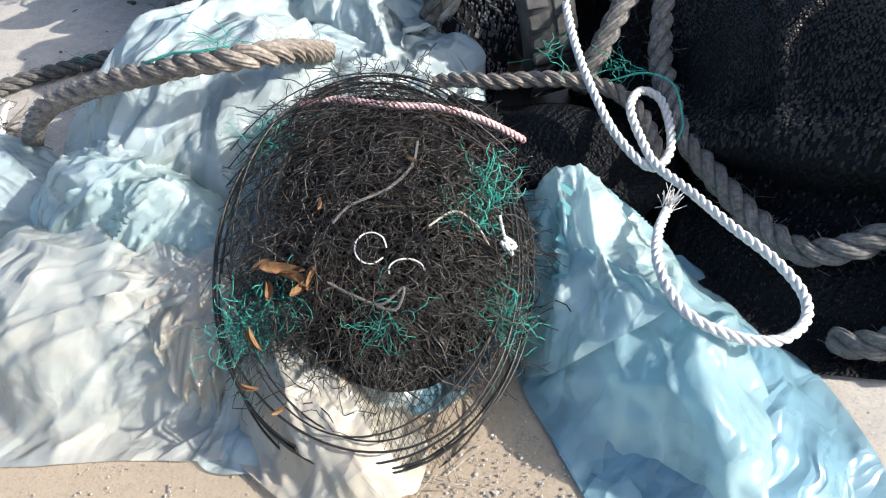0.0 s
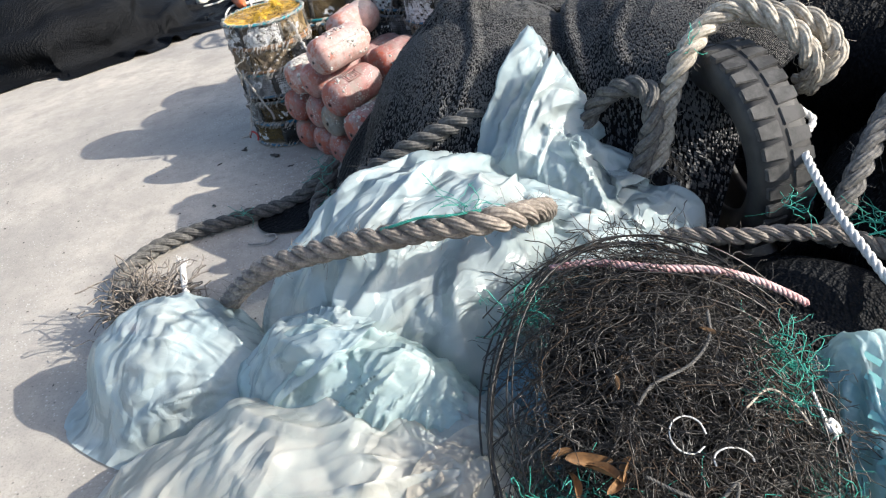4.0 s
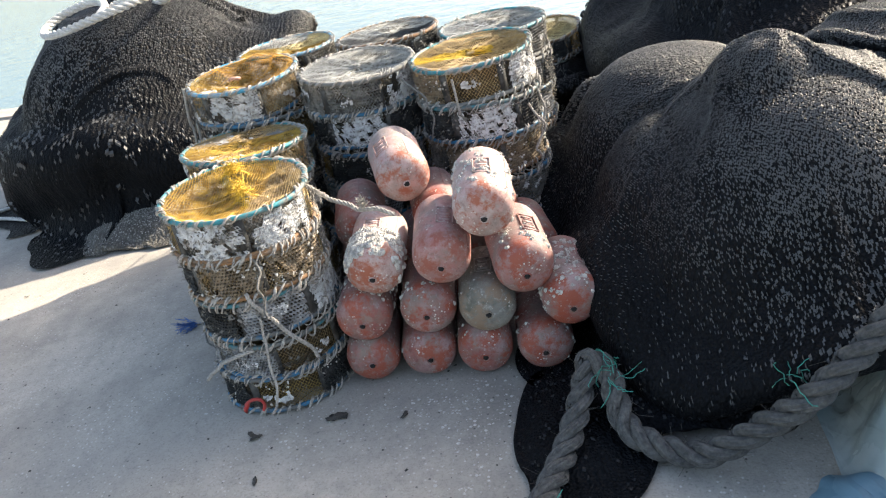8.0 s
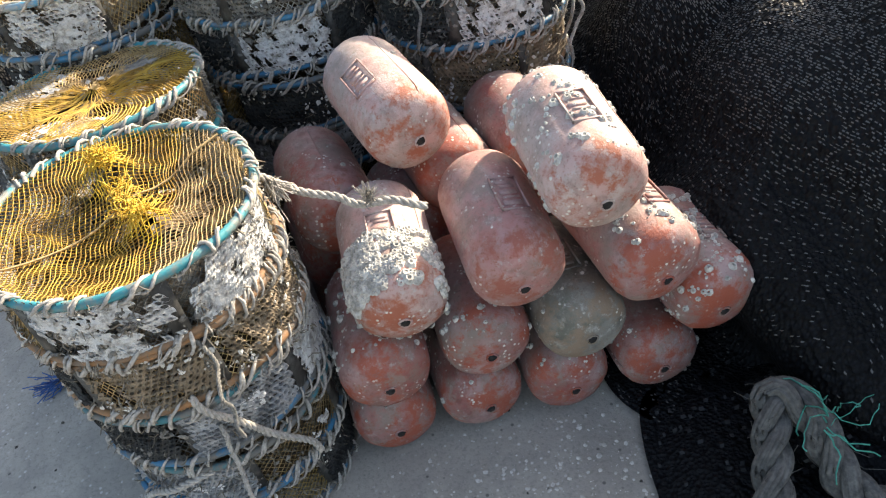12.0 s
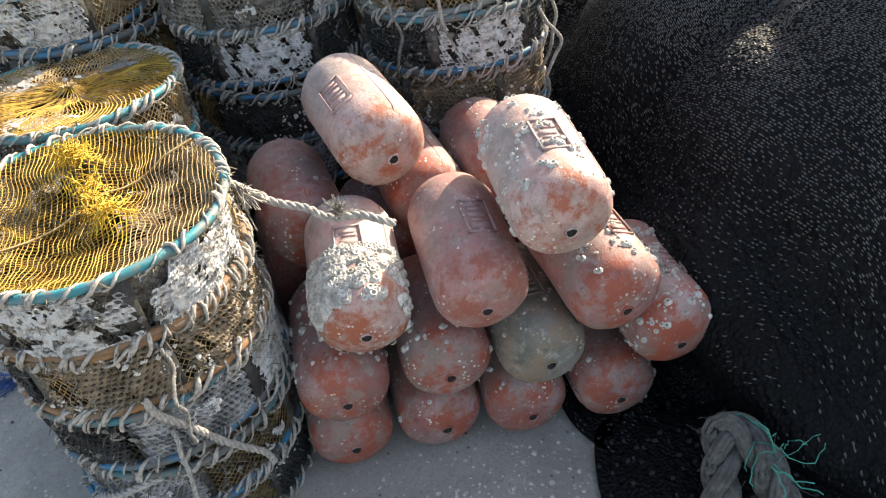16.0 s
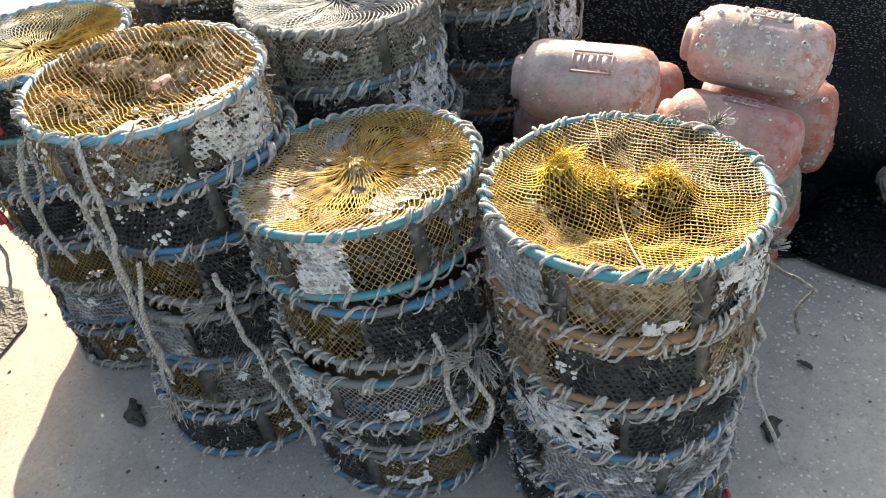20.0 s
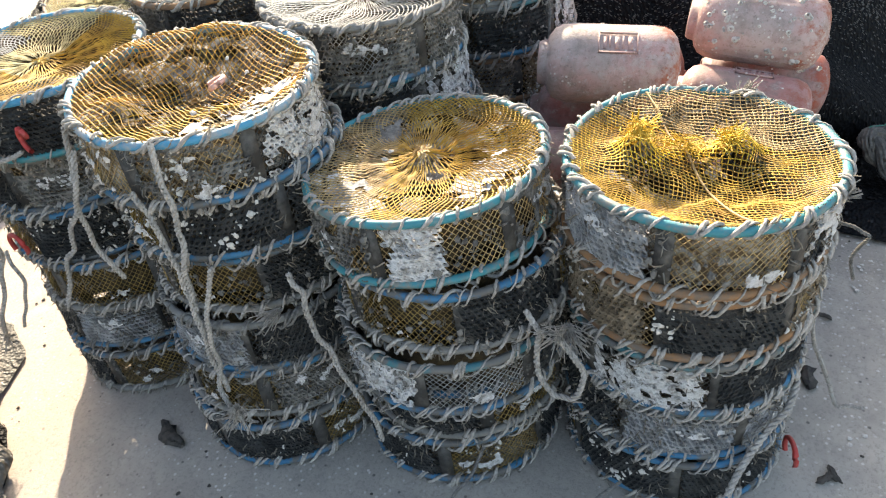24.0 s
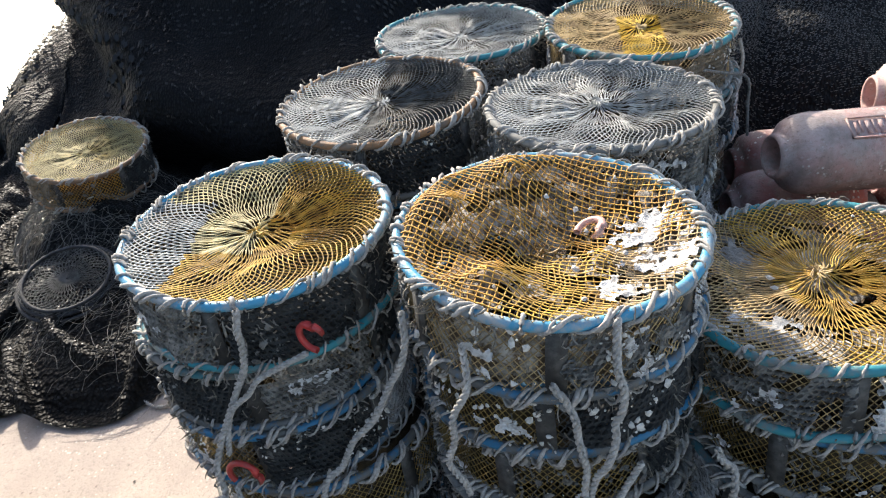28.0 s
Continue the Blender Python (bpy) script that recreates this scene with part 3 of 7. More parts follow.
def float_mat(name, base, patch, dust=(0.50, 0.41, 0.37), dusty=0.5):
    """Weathered plastic float: faded colour, chalky dust, fresh patches, white specks."""
    m, nt, b = material(name, base, 0.62)
    v = coords(nt, "Object")
    info = nt.nodes.new("ShaderNodeObjectInfo")
    off = nt.nodes.new("ShaderNodeVectorMath")
    off.operation = 'SCALE'
    comb = nt.nodes.new("ShaderNodeCombineXYZ")
    for i in range(3):
        nt.links.new(info.outputs["Random"], comb.inputs[i])
    nt.links.new(comb.outputs[0], off.inputs[0])
    off.inputs["Scale"].default_value = 37.0
    add = nt.nodes.new("ShaderNodeVectorMath")
    nt.links.new(v, add.inputs[0])
    nt.links.new(off.outputs[0], add.inputs[1])
    p = add.outputs[0]
    big = noise_tex(nt, p, 8.0, 4, 0.55)
    mid = noise_tex(nt, p, 21.0, 6, 0.72)
    fine = noise_tex(nt, p, 120.0, 4, 0.75)
    c = mixed(nt, ramp(nt, noise_tex(nt, p, 6.0, 4, 0.6), [(0.40, grey(0)), (0.62, grey(0.75))]), base, tuple(0.45 * x + 0.25 for x in base))
    c = mixed(nt, ramp(nt, noise_tex(nt, p, 31.0, 5, 0.7), [(0.50, grey(0)), (0.66, grey(0.6))]), c, tuple(x * 0.55 for x in base))
    c = mixed(nt, ramp(nt, mid, [(0.52, grey(0)), (0.61, grey(dusty))]), c, dust)
    c = mixed(nt, ramp(nt, big, [(0.53, grey(0)), (0.66, grey(dusty))]), c, tuple(x * 0.78 for x in dust))
    c = mixed(nt, ramp(nt, fine, [(0.55, grey(0)), (0.70, grey(0.6))]), c, (0.10, 0.065, 0.05))
    # a bare fresher patch on the front end
    sep = nt.nodes.new("ShaderNodeSeparateXYZ")
    nt.links.new(v, sep.inputs[0])
    mr = node(nt, "ShaderNodeMapRange", From_Min=0.085, From_Max=0.045)
    nt.links.new(sep.outputs[0], mr.inputs["Value"])
    en = nt.nodes.new("ShaderNodeMath")
    en.operation = 'MULTIPLY'
    nt.links.new(mr.outputs[0], en.inputs[0])
    nt.links.new(ramp(nt, noise_tex(nt, p, 15.0, 8, 0.72), [(0.47, grey(0)), (0.57, grey(0.9))]), en.inputs[1])
    # grime, bird lime and scuffs, then the rubbed end and pale flecks
    c = mixed(nt, ramp(nt, noise_tex(nt, p, 11.0, 8, 0.75), [(0.49, grey(0)), (0.66, grey(0.72))]), c, (0.19, 0.165, 0.14))
    c = mixed(nt, en.outputs[0], c, patch)
    c = mixed(nt, ramp(nt, noise_tex(nt, p, 48.0, 6, 0.75), [(0.57, grey(0)), (0.66, grey(0.7))]), c, tuple(0.5 * x + 0.2 for x in dust))
    sp = voronoi(nt, p, 95.0)
    gate = ramp(nt, noise_tex(nt, p, 13.0, 3), [(0.54, grey(0)), (0.62, grey(1))])
    g = nt.nodes.new("ShaderNodeMath")
    g.operation = 'MULTIPLY'
    nt.links.new(ramp(nt, sp, [(0.20, grey(1)), (0.30, grey(0))]), g.inputs[0])
    nt.links.new(gate, g.inputs[1])
    c = mixed(nt, g.outputs[0], c, (0.62, 0.60, 0.55))
    nt.links.new(c, b.inputs["Base Color"])
    bump(nt, b, mixed(nt, g.outputs[0], fine, (1.0, 1.0, 1.0)), 0.5, 0.003)
    return m


MAT_FLOAT = float_mat("float_faded_red", (0.27, 0.085, 0.072), (0.31, 0.066, 0.034), (0.25, 0.195, 0.17), 0.72)
MAT_FLOAT_PINK = float_mat("float_chalky_pink", (0.46, 0.27, 0.24), (0.33, 0.085, 0.04), (0.46, 0.39, 0.36), 0.65)
MAT_FLOAT_ROSE = float_mat("float_rose_red", (0.36, 0.13, 0.115), (0.30, 0.085, 0.055), (0.36, 0.24, 0.21), 0.5)
MAT_FLOAT_OLIVE = float_mat("float_olive", (0.11, 0.11, 0.09), (0.24, 0.17, 0.12), (0.34, 0.33, 0.29), 0.6)
MAT_HOLE = material("painted_hole_dark", (0.01, 0.009, 0.009), 0.8)[0]
MAT_BARNACLE = two_tone("barnacle_shell", (0.58, 0.56, 0.52), (0.30, 0.285, 0.26), 0.85, 60.0)


def net_mat(name, dark, light, scale=18.0):
    m, nt, b = material(name, light, 0.7)
    v = coords(nt, "Object")
    c = mixed(nt, ramp(nt, noise_tex(nt, v, scale, 5, 0.65), [(0.35, grey(0)), (0.65, grey(1))]), dark, light)
    nt.links.new(c, b.inputs["Base Color"])
    return m


NETS = {
    "gold": net_mat("net_gold", (0.30, 0.17, 0.035), (0.62, 0.40, 0.07)),
    "yellow": net_mat("net_yellow", (0.45, 0.28, 0.03), (0.78, 0.52, 0.06)),
    "tan": net_mat("net_tan", (0.26, 0.175, 0.08), (0.58, 0.42, 0.20)),
    "orange": net_mat("net_orange", (0.36, 0.19, 0.04), (0.62, 0.34, 0.05)),
    "grey": net_mat("net_grey", (0.20, 0.205, 0.20), (0.47, 0.48, 0.465)),
    "dark": net_mat("net_dark", (0.035, 0.037, 0.038), (0.13, 0.13, 0.125)),
    "brown": net_mat("net_brown", (0.10, 0.07, 0.035), (0.30, 0.21, 0.10)),
    "olive": net_mat("net_olive", (0.15, 0.10, 0.03), (0.40, 0.27, 0.08)),
    "paleyellow": net_mat("net_paleyellow", (0.42, 0.36, 0.20), (0.66, 0.55, 0.28)),
}
MAT_CRUST_WHITE = two_tone("white_crust", (0.70, 0.70, 0.70), (0.30, 0.285, 0.265), 0.9, 60.0, 0.46, 0.66, 1.0, 0.006)
MAT_CRUST_GREY = two_tone("grey_crust", (0.23, 0.22, 0.20), (0.075, 0.07, 0.065), 0.9, 50.0, 0.4, 0.65, 0.9, 0.004)
MAT_CRUST_DARK = two_tone("dark_crust", (0.034, 0.036, 0.036), (0.010, 0.010, 0.010), 0.85, 34.0, 0.4, 0.65, 0.9, 0.004)
MAT_CRUST_PALE = two_tone("pale_grey_crust", (0.34, 0.345, 0.35), (0.13, 0.125, 0.12), 0.9, 30.0, 0.4, 0.68, 0.9, 0.004)
MAT_WEED = fibre_mat("dried_weed", (0.10, 0.085, 0.062), (0.34, 0.31, 0.265), 0.9, 40.0)
MAT_CRUST_BROWN = two_tone("brown_crust", (0.27, 0.21, 0.145), (0.11, 0.08, 0.05), 0.9, 45.0, 0.4, 0.65, 0.9, 0.004)
MAT_HOOP = {
    "teal": two_tone("hoop_teal", (0.022, 0.21, 0.25), (0.17, 0.18, 0.165), 0.55, 26.0, 0.46, 0.60),
    "blue": two_tone("hoop_blue", (0.014, 0.135, 0.255), (0.10, 0.098, 0.092), 0.55, 22.0, 0.42, 0.54),
    "dull": two_tone("hoop_dull_teal", (0.03, 0.15, 0.18), (0.13, 0.127, 0.118), 0.65, 22.0, 0.40, 0.52),
    "sky": two_tone("hoop_sky", (0.045, 0.27, 0.43), (0.30, 0.32, 0.32), 0.55, 26.0, 0.44, 0.58),
    "brown": two_tone("hoop_brown", (0.26, 0.13, 0.055), (0.13, 0.11, 0.09), 0.7, 30.0, 0.42, 0.66),
    "grey": two_tone("hoop_grey", (0.13, 0.13, 0.122), (0.24, 0.235, 0.22), 0.8, 30.0, 0.4, 0.7),
}
MAT_LASH = fibre_mat("lashing_pale", (0.20, 0.185, 0.165), (0.56, 0.53, 0.49), 0.9, 120.0)
MAT_DEBRIS = two_tone("shell_debris", (0.46, 0.43, 0.38), (0.14, 0.095, 0.055), 0.9, 42.0, 0.42, 0.56, 1.0, 0.008)
MAT_LASH_GREY = fibre_mat("lashing_grey", (0.07, 0.068, 0.064), (0.30, 0.29, 0.27), 0.9, 120.0)
MAT_RIB = two_tone("rib_plastic", (0.03, 0.029, 0.028), (0.12, 0.115, 0.105), 0.7, 22.0, 0.42, 0.65)


MAT_LINING = two_tone("fouled_lining", (0.085, 0.058, 0.026), (0.02, 0.015, 0.010), 0.9, 40.0, 0.4, 0.65, 0.8, 0.004)
# pale tone stands in for sun glints on the black net's threads
MAT_THREAD_GLINT = material("net_thread", (0.078, 0.079, 0.080), 0.5)[0]
MAT_THREAD_GLINT.node_tree.nodes["Principled BSDF"].inputs["Specular IOR Level"].default_value = 0.3
# same thread, its colour darkened for heaps that stand in shade
MAT_THREAD_SHADED = material("shaded_net_thread", (0.016, 0.0165, 0.018), 0.42)[0]
MAT_THREAD_SHADED.node_tree.nodes["Principled BSDF"].inputs["Specular IOR Level"].default_value = 0.25
# thread of the flat black net, lightened to look sunlit
MAT_THREAD_SUNLIT = material("sunlit_net_thread", (0.30, 0.29, 0.27), 0.5)[0]
MAT_STRAND = material("black_strand", (0.013, 0.012, 0.011), 0.40)[0]
MAT_STRAND_BROWN = fibre_mat("brown_strand", (0.018, 0.013, 0.010), (0.085, 0.056, 0.034))
MAT_LEAF = two_tone("dry_leaf", (0.19, 0.10, 0.04), (0.08, 0.045, 0.02), 0.8, 40.0)
MAT_PINK = fibre_mat("rope_pink", (0.36, 0.12, 0.13), (0.80, 0.74, 0.70), 0.8, 95.0)
MAT_RED = two_tone("red_plastic", (0.50, 0.04, 0.035), (0.36, 0.06, 0.05), 0.5, 30.0)
MAT_HOOKPINK = two_tone("pink_plastic", (0.62, 0.34, 0.28), (0.5, 0.28, 0.22), 0.5, 30.0)
MAT_BLUE = fibre_mat("blue_twine", (0.02, 0.07, 0.25), (0.05, 0.20, 0.55), 0.6)
MAT_SHELL = two_tone("shell_white", (0.66, 0.64, 0.60), (0.44, 0.42, 0.38), 0.7, 70.0)
MAT_FOAM = two_tone("foam_white", (0.62, 0.61, 0.55), (0.48, 0.46, 0.40), 0.9, 12.0)
MAT_ORANGE = two_tone("orange_plastic", (0.60, 0.13, 0.03), (0.45, 0.12, 0.05), 0.55, 18.0)
MAT_WOOD = two_tone("grey_pole_wood", (0.30, 0.25, 0.19), (0.18, 0.15, 0.12), 0.85, 20.0)
MAT_INK = material("green_ink", (0.20, 0.46, 0.45), 0.6)[0]

# ---- quay, water, distance ----
def slab():
    """The quay: one sheet of concrete with gentle unevenness, ending at a straight edge over the water."""
    xs = np.concatenate([[-60, -30, -16], np.linspace(-9, 9, 91), [16, 30, 60]])
    ys = np.concatenate([[-60, -30, -14], np.linspace(-6, 6.2, 62)])
    X, Y = np.meshgrid(xs, ys, indexing="ij")
    Y = np.where(Y > 0, Y * (4.2 - 0.165 * X) / 6.2, Y)
    Z = np.array([0.004 * noise.noise((x * 0.7, y * 0.7, 2.0)) if abs(x) < 9 and y > -6 else 0.0 for x, y in zip(X.ravel(), Y.ravel())])
    V = np.stack([X.ravel(), Y.ravel(), Z - 0.004], 1)
    n, m = X.shape
    i = np.arange(n * m).reshape(n, m)
    Q = np.stack([i[:-1, :-1], i[1:, :-1], i[1:, 1:], i[:-1, 1:]], -1).reshape(-1, 4)
    return V, Q


ground = link_mesh("ground", *slab(), MAT_GROUND)
tagged(ground, "pale sandy concrete quay, gritty and stained", "ground", kind="structure")


def box(bm, x0, x1, y0, y1, z0, z1, bevel=0.0):
    made = bmesh.ops.create_cube(bm, size=1.0)["verts"]
    for v in made:
        v.co = Vector(((x0 + x1) / 2 + v.co.x * (x1 - x0), (y0 + y1) / 2 + v.co.y * (y1 - y0), (z0 + z1) / 2 + v.co.z * (z1 - z0)))
    if bevel:
        edges = list({e for v in made for e in v.link_edges})
        bmesh.ops.bevel(bm, geom=edges, offset=bevel, segments=2, affect='EDGES')


b_ = bmesh.new()
box(b_, -60, 60, 0.004, 0.35, -2.2, 0.02, 0.02)
bmesh.ops.transform(b_, verts=b_.verts, matrix=Matrix.Translation((0, 4.2, 0)) @ Matrix.Rotation(-math.atan(0.165), 4, 'Z'))
wall = part("quay_edge", b_, MAT_GROUND, None, smooth=False)
tagged(wall, "worn concrete kerb along the quay's edge over the water", "kerb", kind="structure")


def sea():
    m, nt, b = material("sea_water", (0.10, 0.16, 0.20), 0.12)
    v = coords(nt, "Object")
    n = noise_tex(nt, v, 1.6, 5, 0.6)
    bump(nt, b, n, 0.35, 0.12)
    nt.links.new(mixed(nt, noise_tex(nt, v, 0.05, 3), (0.07, 0.13, 0.16), (0.12, 0.18, 0.21)), b.inputs["Base Color"])
    return m


MAT_WATER = sea()
b_ = bmesh.new()
vs = [b_.verts.new(c) for c in ((-1500, -60, -1.2), (1500, -60, -1.2), (1500, 2500, -1.2), (-1500, 2500, -1.2))]
b_.faces.new(vs)
tagged(part("water", b_, MAT_WATER), "calm pale blue harbour water in hazy light", "water", kind="structure")

# ---- crab pots ----
POT_R, POT_H = 0.217, 0.138


def keep(V, Q, mask):
    """Only the faces that mask names, with their vertices."""
    Q = Q[mask]
    used, inv = np.unique(Q, return_inverse=True)
    return V[used], inv.reshape(-1, 4)


def hoop_geo(z, r=0.0078, R=POT_R, seed=0):
    a = np.linspace(0, 2 * math.pi, 64, endpoint=False)
    rad = R + 0.0022 * np.sin(2 * a + seed) + 0.0012 * np.sin(5 * a + 2 * seed)
    P = np.stack([rad * np.cos(a), rad * np.sin(a), z + 0.0022 * np.sin(3 * a + seed * 1.7)], 1)
    return tubes(P, r, 8, closed=True)


def lash_geo(z, count, seed, r=0.0078, R=POT_R, thick=0.0029, tall=1.0):
    """Twine wound slantwise round a hoop in open turns, uneven; tall: how far each turn reaches down to the next hoop."""
    g = np.random.default_rng(seed)
    base = np.arange(count) * 2 * math.pi / count + g.normal(0, 0.045, count)
    twin = g.uniform(0, 1, count) < 0.4
    base = np.concatenate([base, base[twin] + g.uniform(0.018, 0.034, twin.sum())])
    n = len(base)
    phi = np.linspace(-2.7, 2.8, 9)
    slant = 0.075 + g.normal(0, 0.035, n)
    th = base[:, None] + slant[:, None] * phi / 2 + g.normal(0, 0.004, (n, 9))
    a = (r + thick * 0.6) * (1 + g.uniform(-0.05, 0.25, n))[:, None]
    rad = R + a * np.cos(phi)
    P = np.stack([rad * np.cos(th), rad * np.sin(th), z - (tall - 1) * r + a * tall * np.sin(phi)], -1)
    rr = thick * g.uniform(0.55, 1.35, n)[:, None] * (1 + 0.18 * np.sin(phi * 3)[None])
    return tubes(P, rr, 5)


def scrub(seed, count, zs, R=POT_R):
    """Short stiff fibres and weed standing off the hoops and the netting."""
    g = np.random.default_rng(seed)
    th = g.uniform(0, 2 * math.pi, count)
    clump = np.array([noise.noise((math.cos(t) * 3 + seed, math.sin(t) * 3, 0.3 * seed)) for t in th]) > -0.12
    th = th[clump]
    n = len(th)
    z = np.asarray(zs)[g.integers(0, len(zs), n)] + g.normal(0, 0.009, n)
    out = np.stack([np.cos(th), np.sin(th), 0 * th], 1)
    side = np.stack([-np.sin(th), np.cos(th), 0 * th], 1)
    p0 = out * R + np.array([0, 0, 1.0]) * z[:, None]
    d = norm(out * g.uniform(0.1, 1.0, (n, 1)) + side * g.normal(0, 0.8, (n, 1)) + np.array([0, 0, 1.0]) * g.normal(-0.5, 0.6, (n, 1)))
    ln = g.uniform(0.006, 0.022, (n, 1))
    p1 = p0 + d * ln * 0.5 + g.normal(0, 0.0015, (n, 3)) + out * 0.004
    p2 = p1 + norm(d + g.normal(0, 0.6, (n, 3))) * ln * 0.5
    return tubes(np.stack([p0, p1, p2], 1), g.uniform(0.0006, 0.0017, (n, 1)) * np.array([[1.2, 1.0, 0.5]]), 3)


def side_bits(seed, count, R=POT_R, h=POT_H):
    """Flakes of shell and dried growth stuck on the side: small uneven plates."""
    g = np.random.default_rng(seed)
    th, z = g.uniform(0, 2 * math.pi, count * 3), g.uniform(0.01, h - 0.01, count * 3)
    ok = np.array([noise.noise((math.cos(t) * 2.4 + seed, math.sin(t) * 2.4, q * 9)) for t, q in zip(th, z)]) > 0.05
    th, z = th[ok][:count], z[ok][:count]
    n = len(th)
    out = np.stack([np.cos(th), np.sin(th), 0 * th], 1)
    nrm = norm(out + g.normal(0, 0.35, (n, 3)))
    up = norm(np.cross(nrm, g.normal(0, 1, (n, 3))))
    vv = np.cross(nrm, up)
    c = out * (R + 0.002) + np.array([0, 0, 1.0]) * z[:, None]
    size = 0.0018 + 0.0075 * g.uniform(0, 1, n) ** 3
    aa = np.arange(6) * math.pi / 3
    w = size[:, None] * g.uniform(0.5, 1.25, (n, 6))
    ring = (np.cos(aa)[None, :, None] * up[:, None] + np.sin(aa)[None, :, None] * vv[:, None]) * w[..., None]
    V = np.concatenate([c[:, None] + ring, c[:, None] + ring * 0.55 + nrm[:, None] * 0.0026], 1)
    k = np.arange(6)
    b0 = np.arange(n)[:, None, None] * 12
    Q = np.concatenate([np.stack([k, (k + 1) % 6, (k + 1) % 6 + 6, k + 6], 1)[None] + b0, np.array([[6, 7, 8, 9], [6, 9, 10, 11]])[None] + b0], 1)
    return V.reshape(-1, 3), Q.reshape(-1, 4)


def side_lines(n=106, lean=0.56, N=13, R=POT_R, h=POT_H, bulge=-0.006):
    z = np.linspace(0, 1, N)
    out, th_all = [], []
    for sgn in (1, -1):
        th = (np.arange(n) * 2 * math.pi / n)[:, None] + sgn * lean * (z - 0.5)
        rad = R + bulge * np.sin(math.pi * z) + 0.0009 * sgn
        out.append(np.stack([rad * np.cos(th), rad * np.sin(th), np.broadcast_to(z * h, th.shape)], -1))
        th_all.append(th)
    return np.concatenate(out), np.concatenate(th_all), np.broadcast_to(z, (2 * n, N))


def top_lines(n, zf, twist=0.95, N=18, R=POT_R - 0.004):
    """Two sets of strands that spiral from the hoop to the gathered middle."""
    s = np.linspace(0, 1, N)
    out = []
    for sgn in (1, -1):
        th = (np.arange(n) * 2 * math.pi / n)[:, None] + sgn * twist * (1 - np.exp(-2.6 * s)) / 0.93
        rad = R * (1 - s * 0.975) * np.ones_like(th)
        out.append(np.stack([rad * np.cos(th), rad * np.sin(th), zf(rad / R, th) + 0.0006 * sgn], -1))
    return np.concatenate(out)


def mesh_lines(cell, zf, N=64, R=POT_R - 0.003, turn=0.4):
    """Two sets of parallel strands laid over the hoop: an even diamond mesh."""
    out = []
    c = np.arange(-int(R / cell), int(R / cell) + 1) * cell * 0.99
    half = np.sqrt(np.maximum(R * R - c * c, 1e-6))
    t = np.linspace(-1, 1, N)
    for sgn in (1, -1):
        a = turn + sgn * 0.68
        along = half[:, None] * t
        x = along * math.cos(a) - c[:, None] * math.sin(a)
        y = along * math.sin(a) + c[:, None] * math.cos(a)
        q = np.minimum(np.hypot(x, y) / R, 1.0)
        out.append(np.stack([x, y, zf(q, np.arctan2(y, x)) + 0.0006 * sgn + 0.0005 * np.sin(along / cell * math.pi)], -1))
    return np.concatenate(out)


def seg_mask(lines, cond, sides):
    """For each face of tubes(): whether its piece of line meets cond(x, y, z)."""
    mid = (lines[:, :-1] + lines[:, 1:]) / 2
    ok = cond(mid[..., 0], mid[..., 1], mid[..., 2])
    return np.repeat(ok.ravel(), sides)


def blotch(x, y, z, scale, seed):
    P = np.stack([np.ravel(x), np.ravel(y), np.ravel(z)], 1)
    return fbm(P, scale, 3, seed).reshape(np.shape(x))


CRUST = {"white": MAT_CRUST_WHITE, "grey": MAT_CRUST_GREY, "brown": MAT_CRUST_BROWN, "dark": MAT_CRUST_DARK, "pale": MAT_CRUST_PALE}
CRUST_LABEL = {"white": "white shell crust grown over the netting", "grey": "grey dried growth caked on the netting",
               "brown": "brown dried mud and growth caked on the netting", "dark": "dark fouled mesh with rows of holes", "pale": "pale grey mesh with rows of dark holes"}


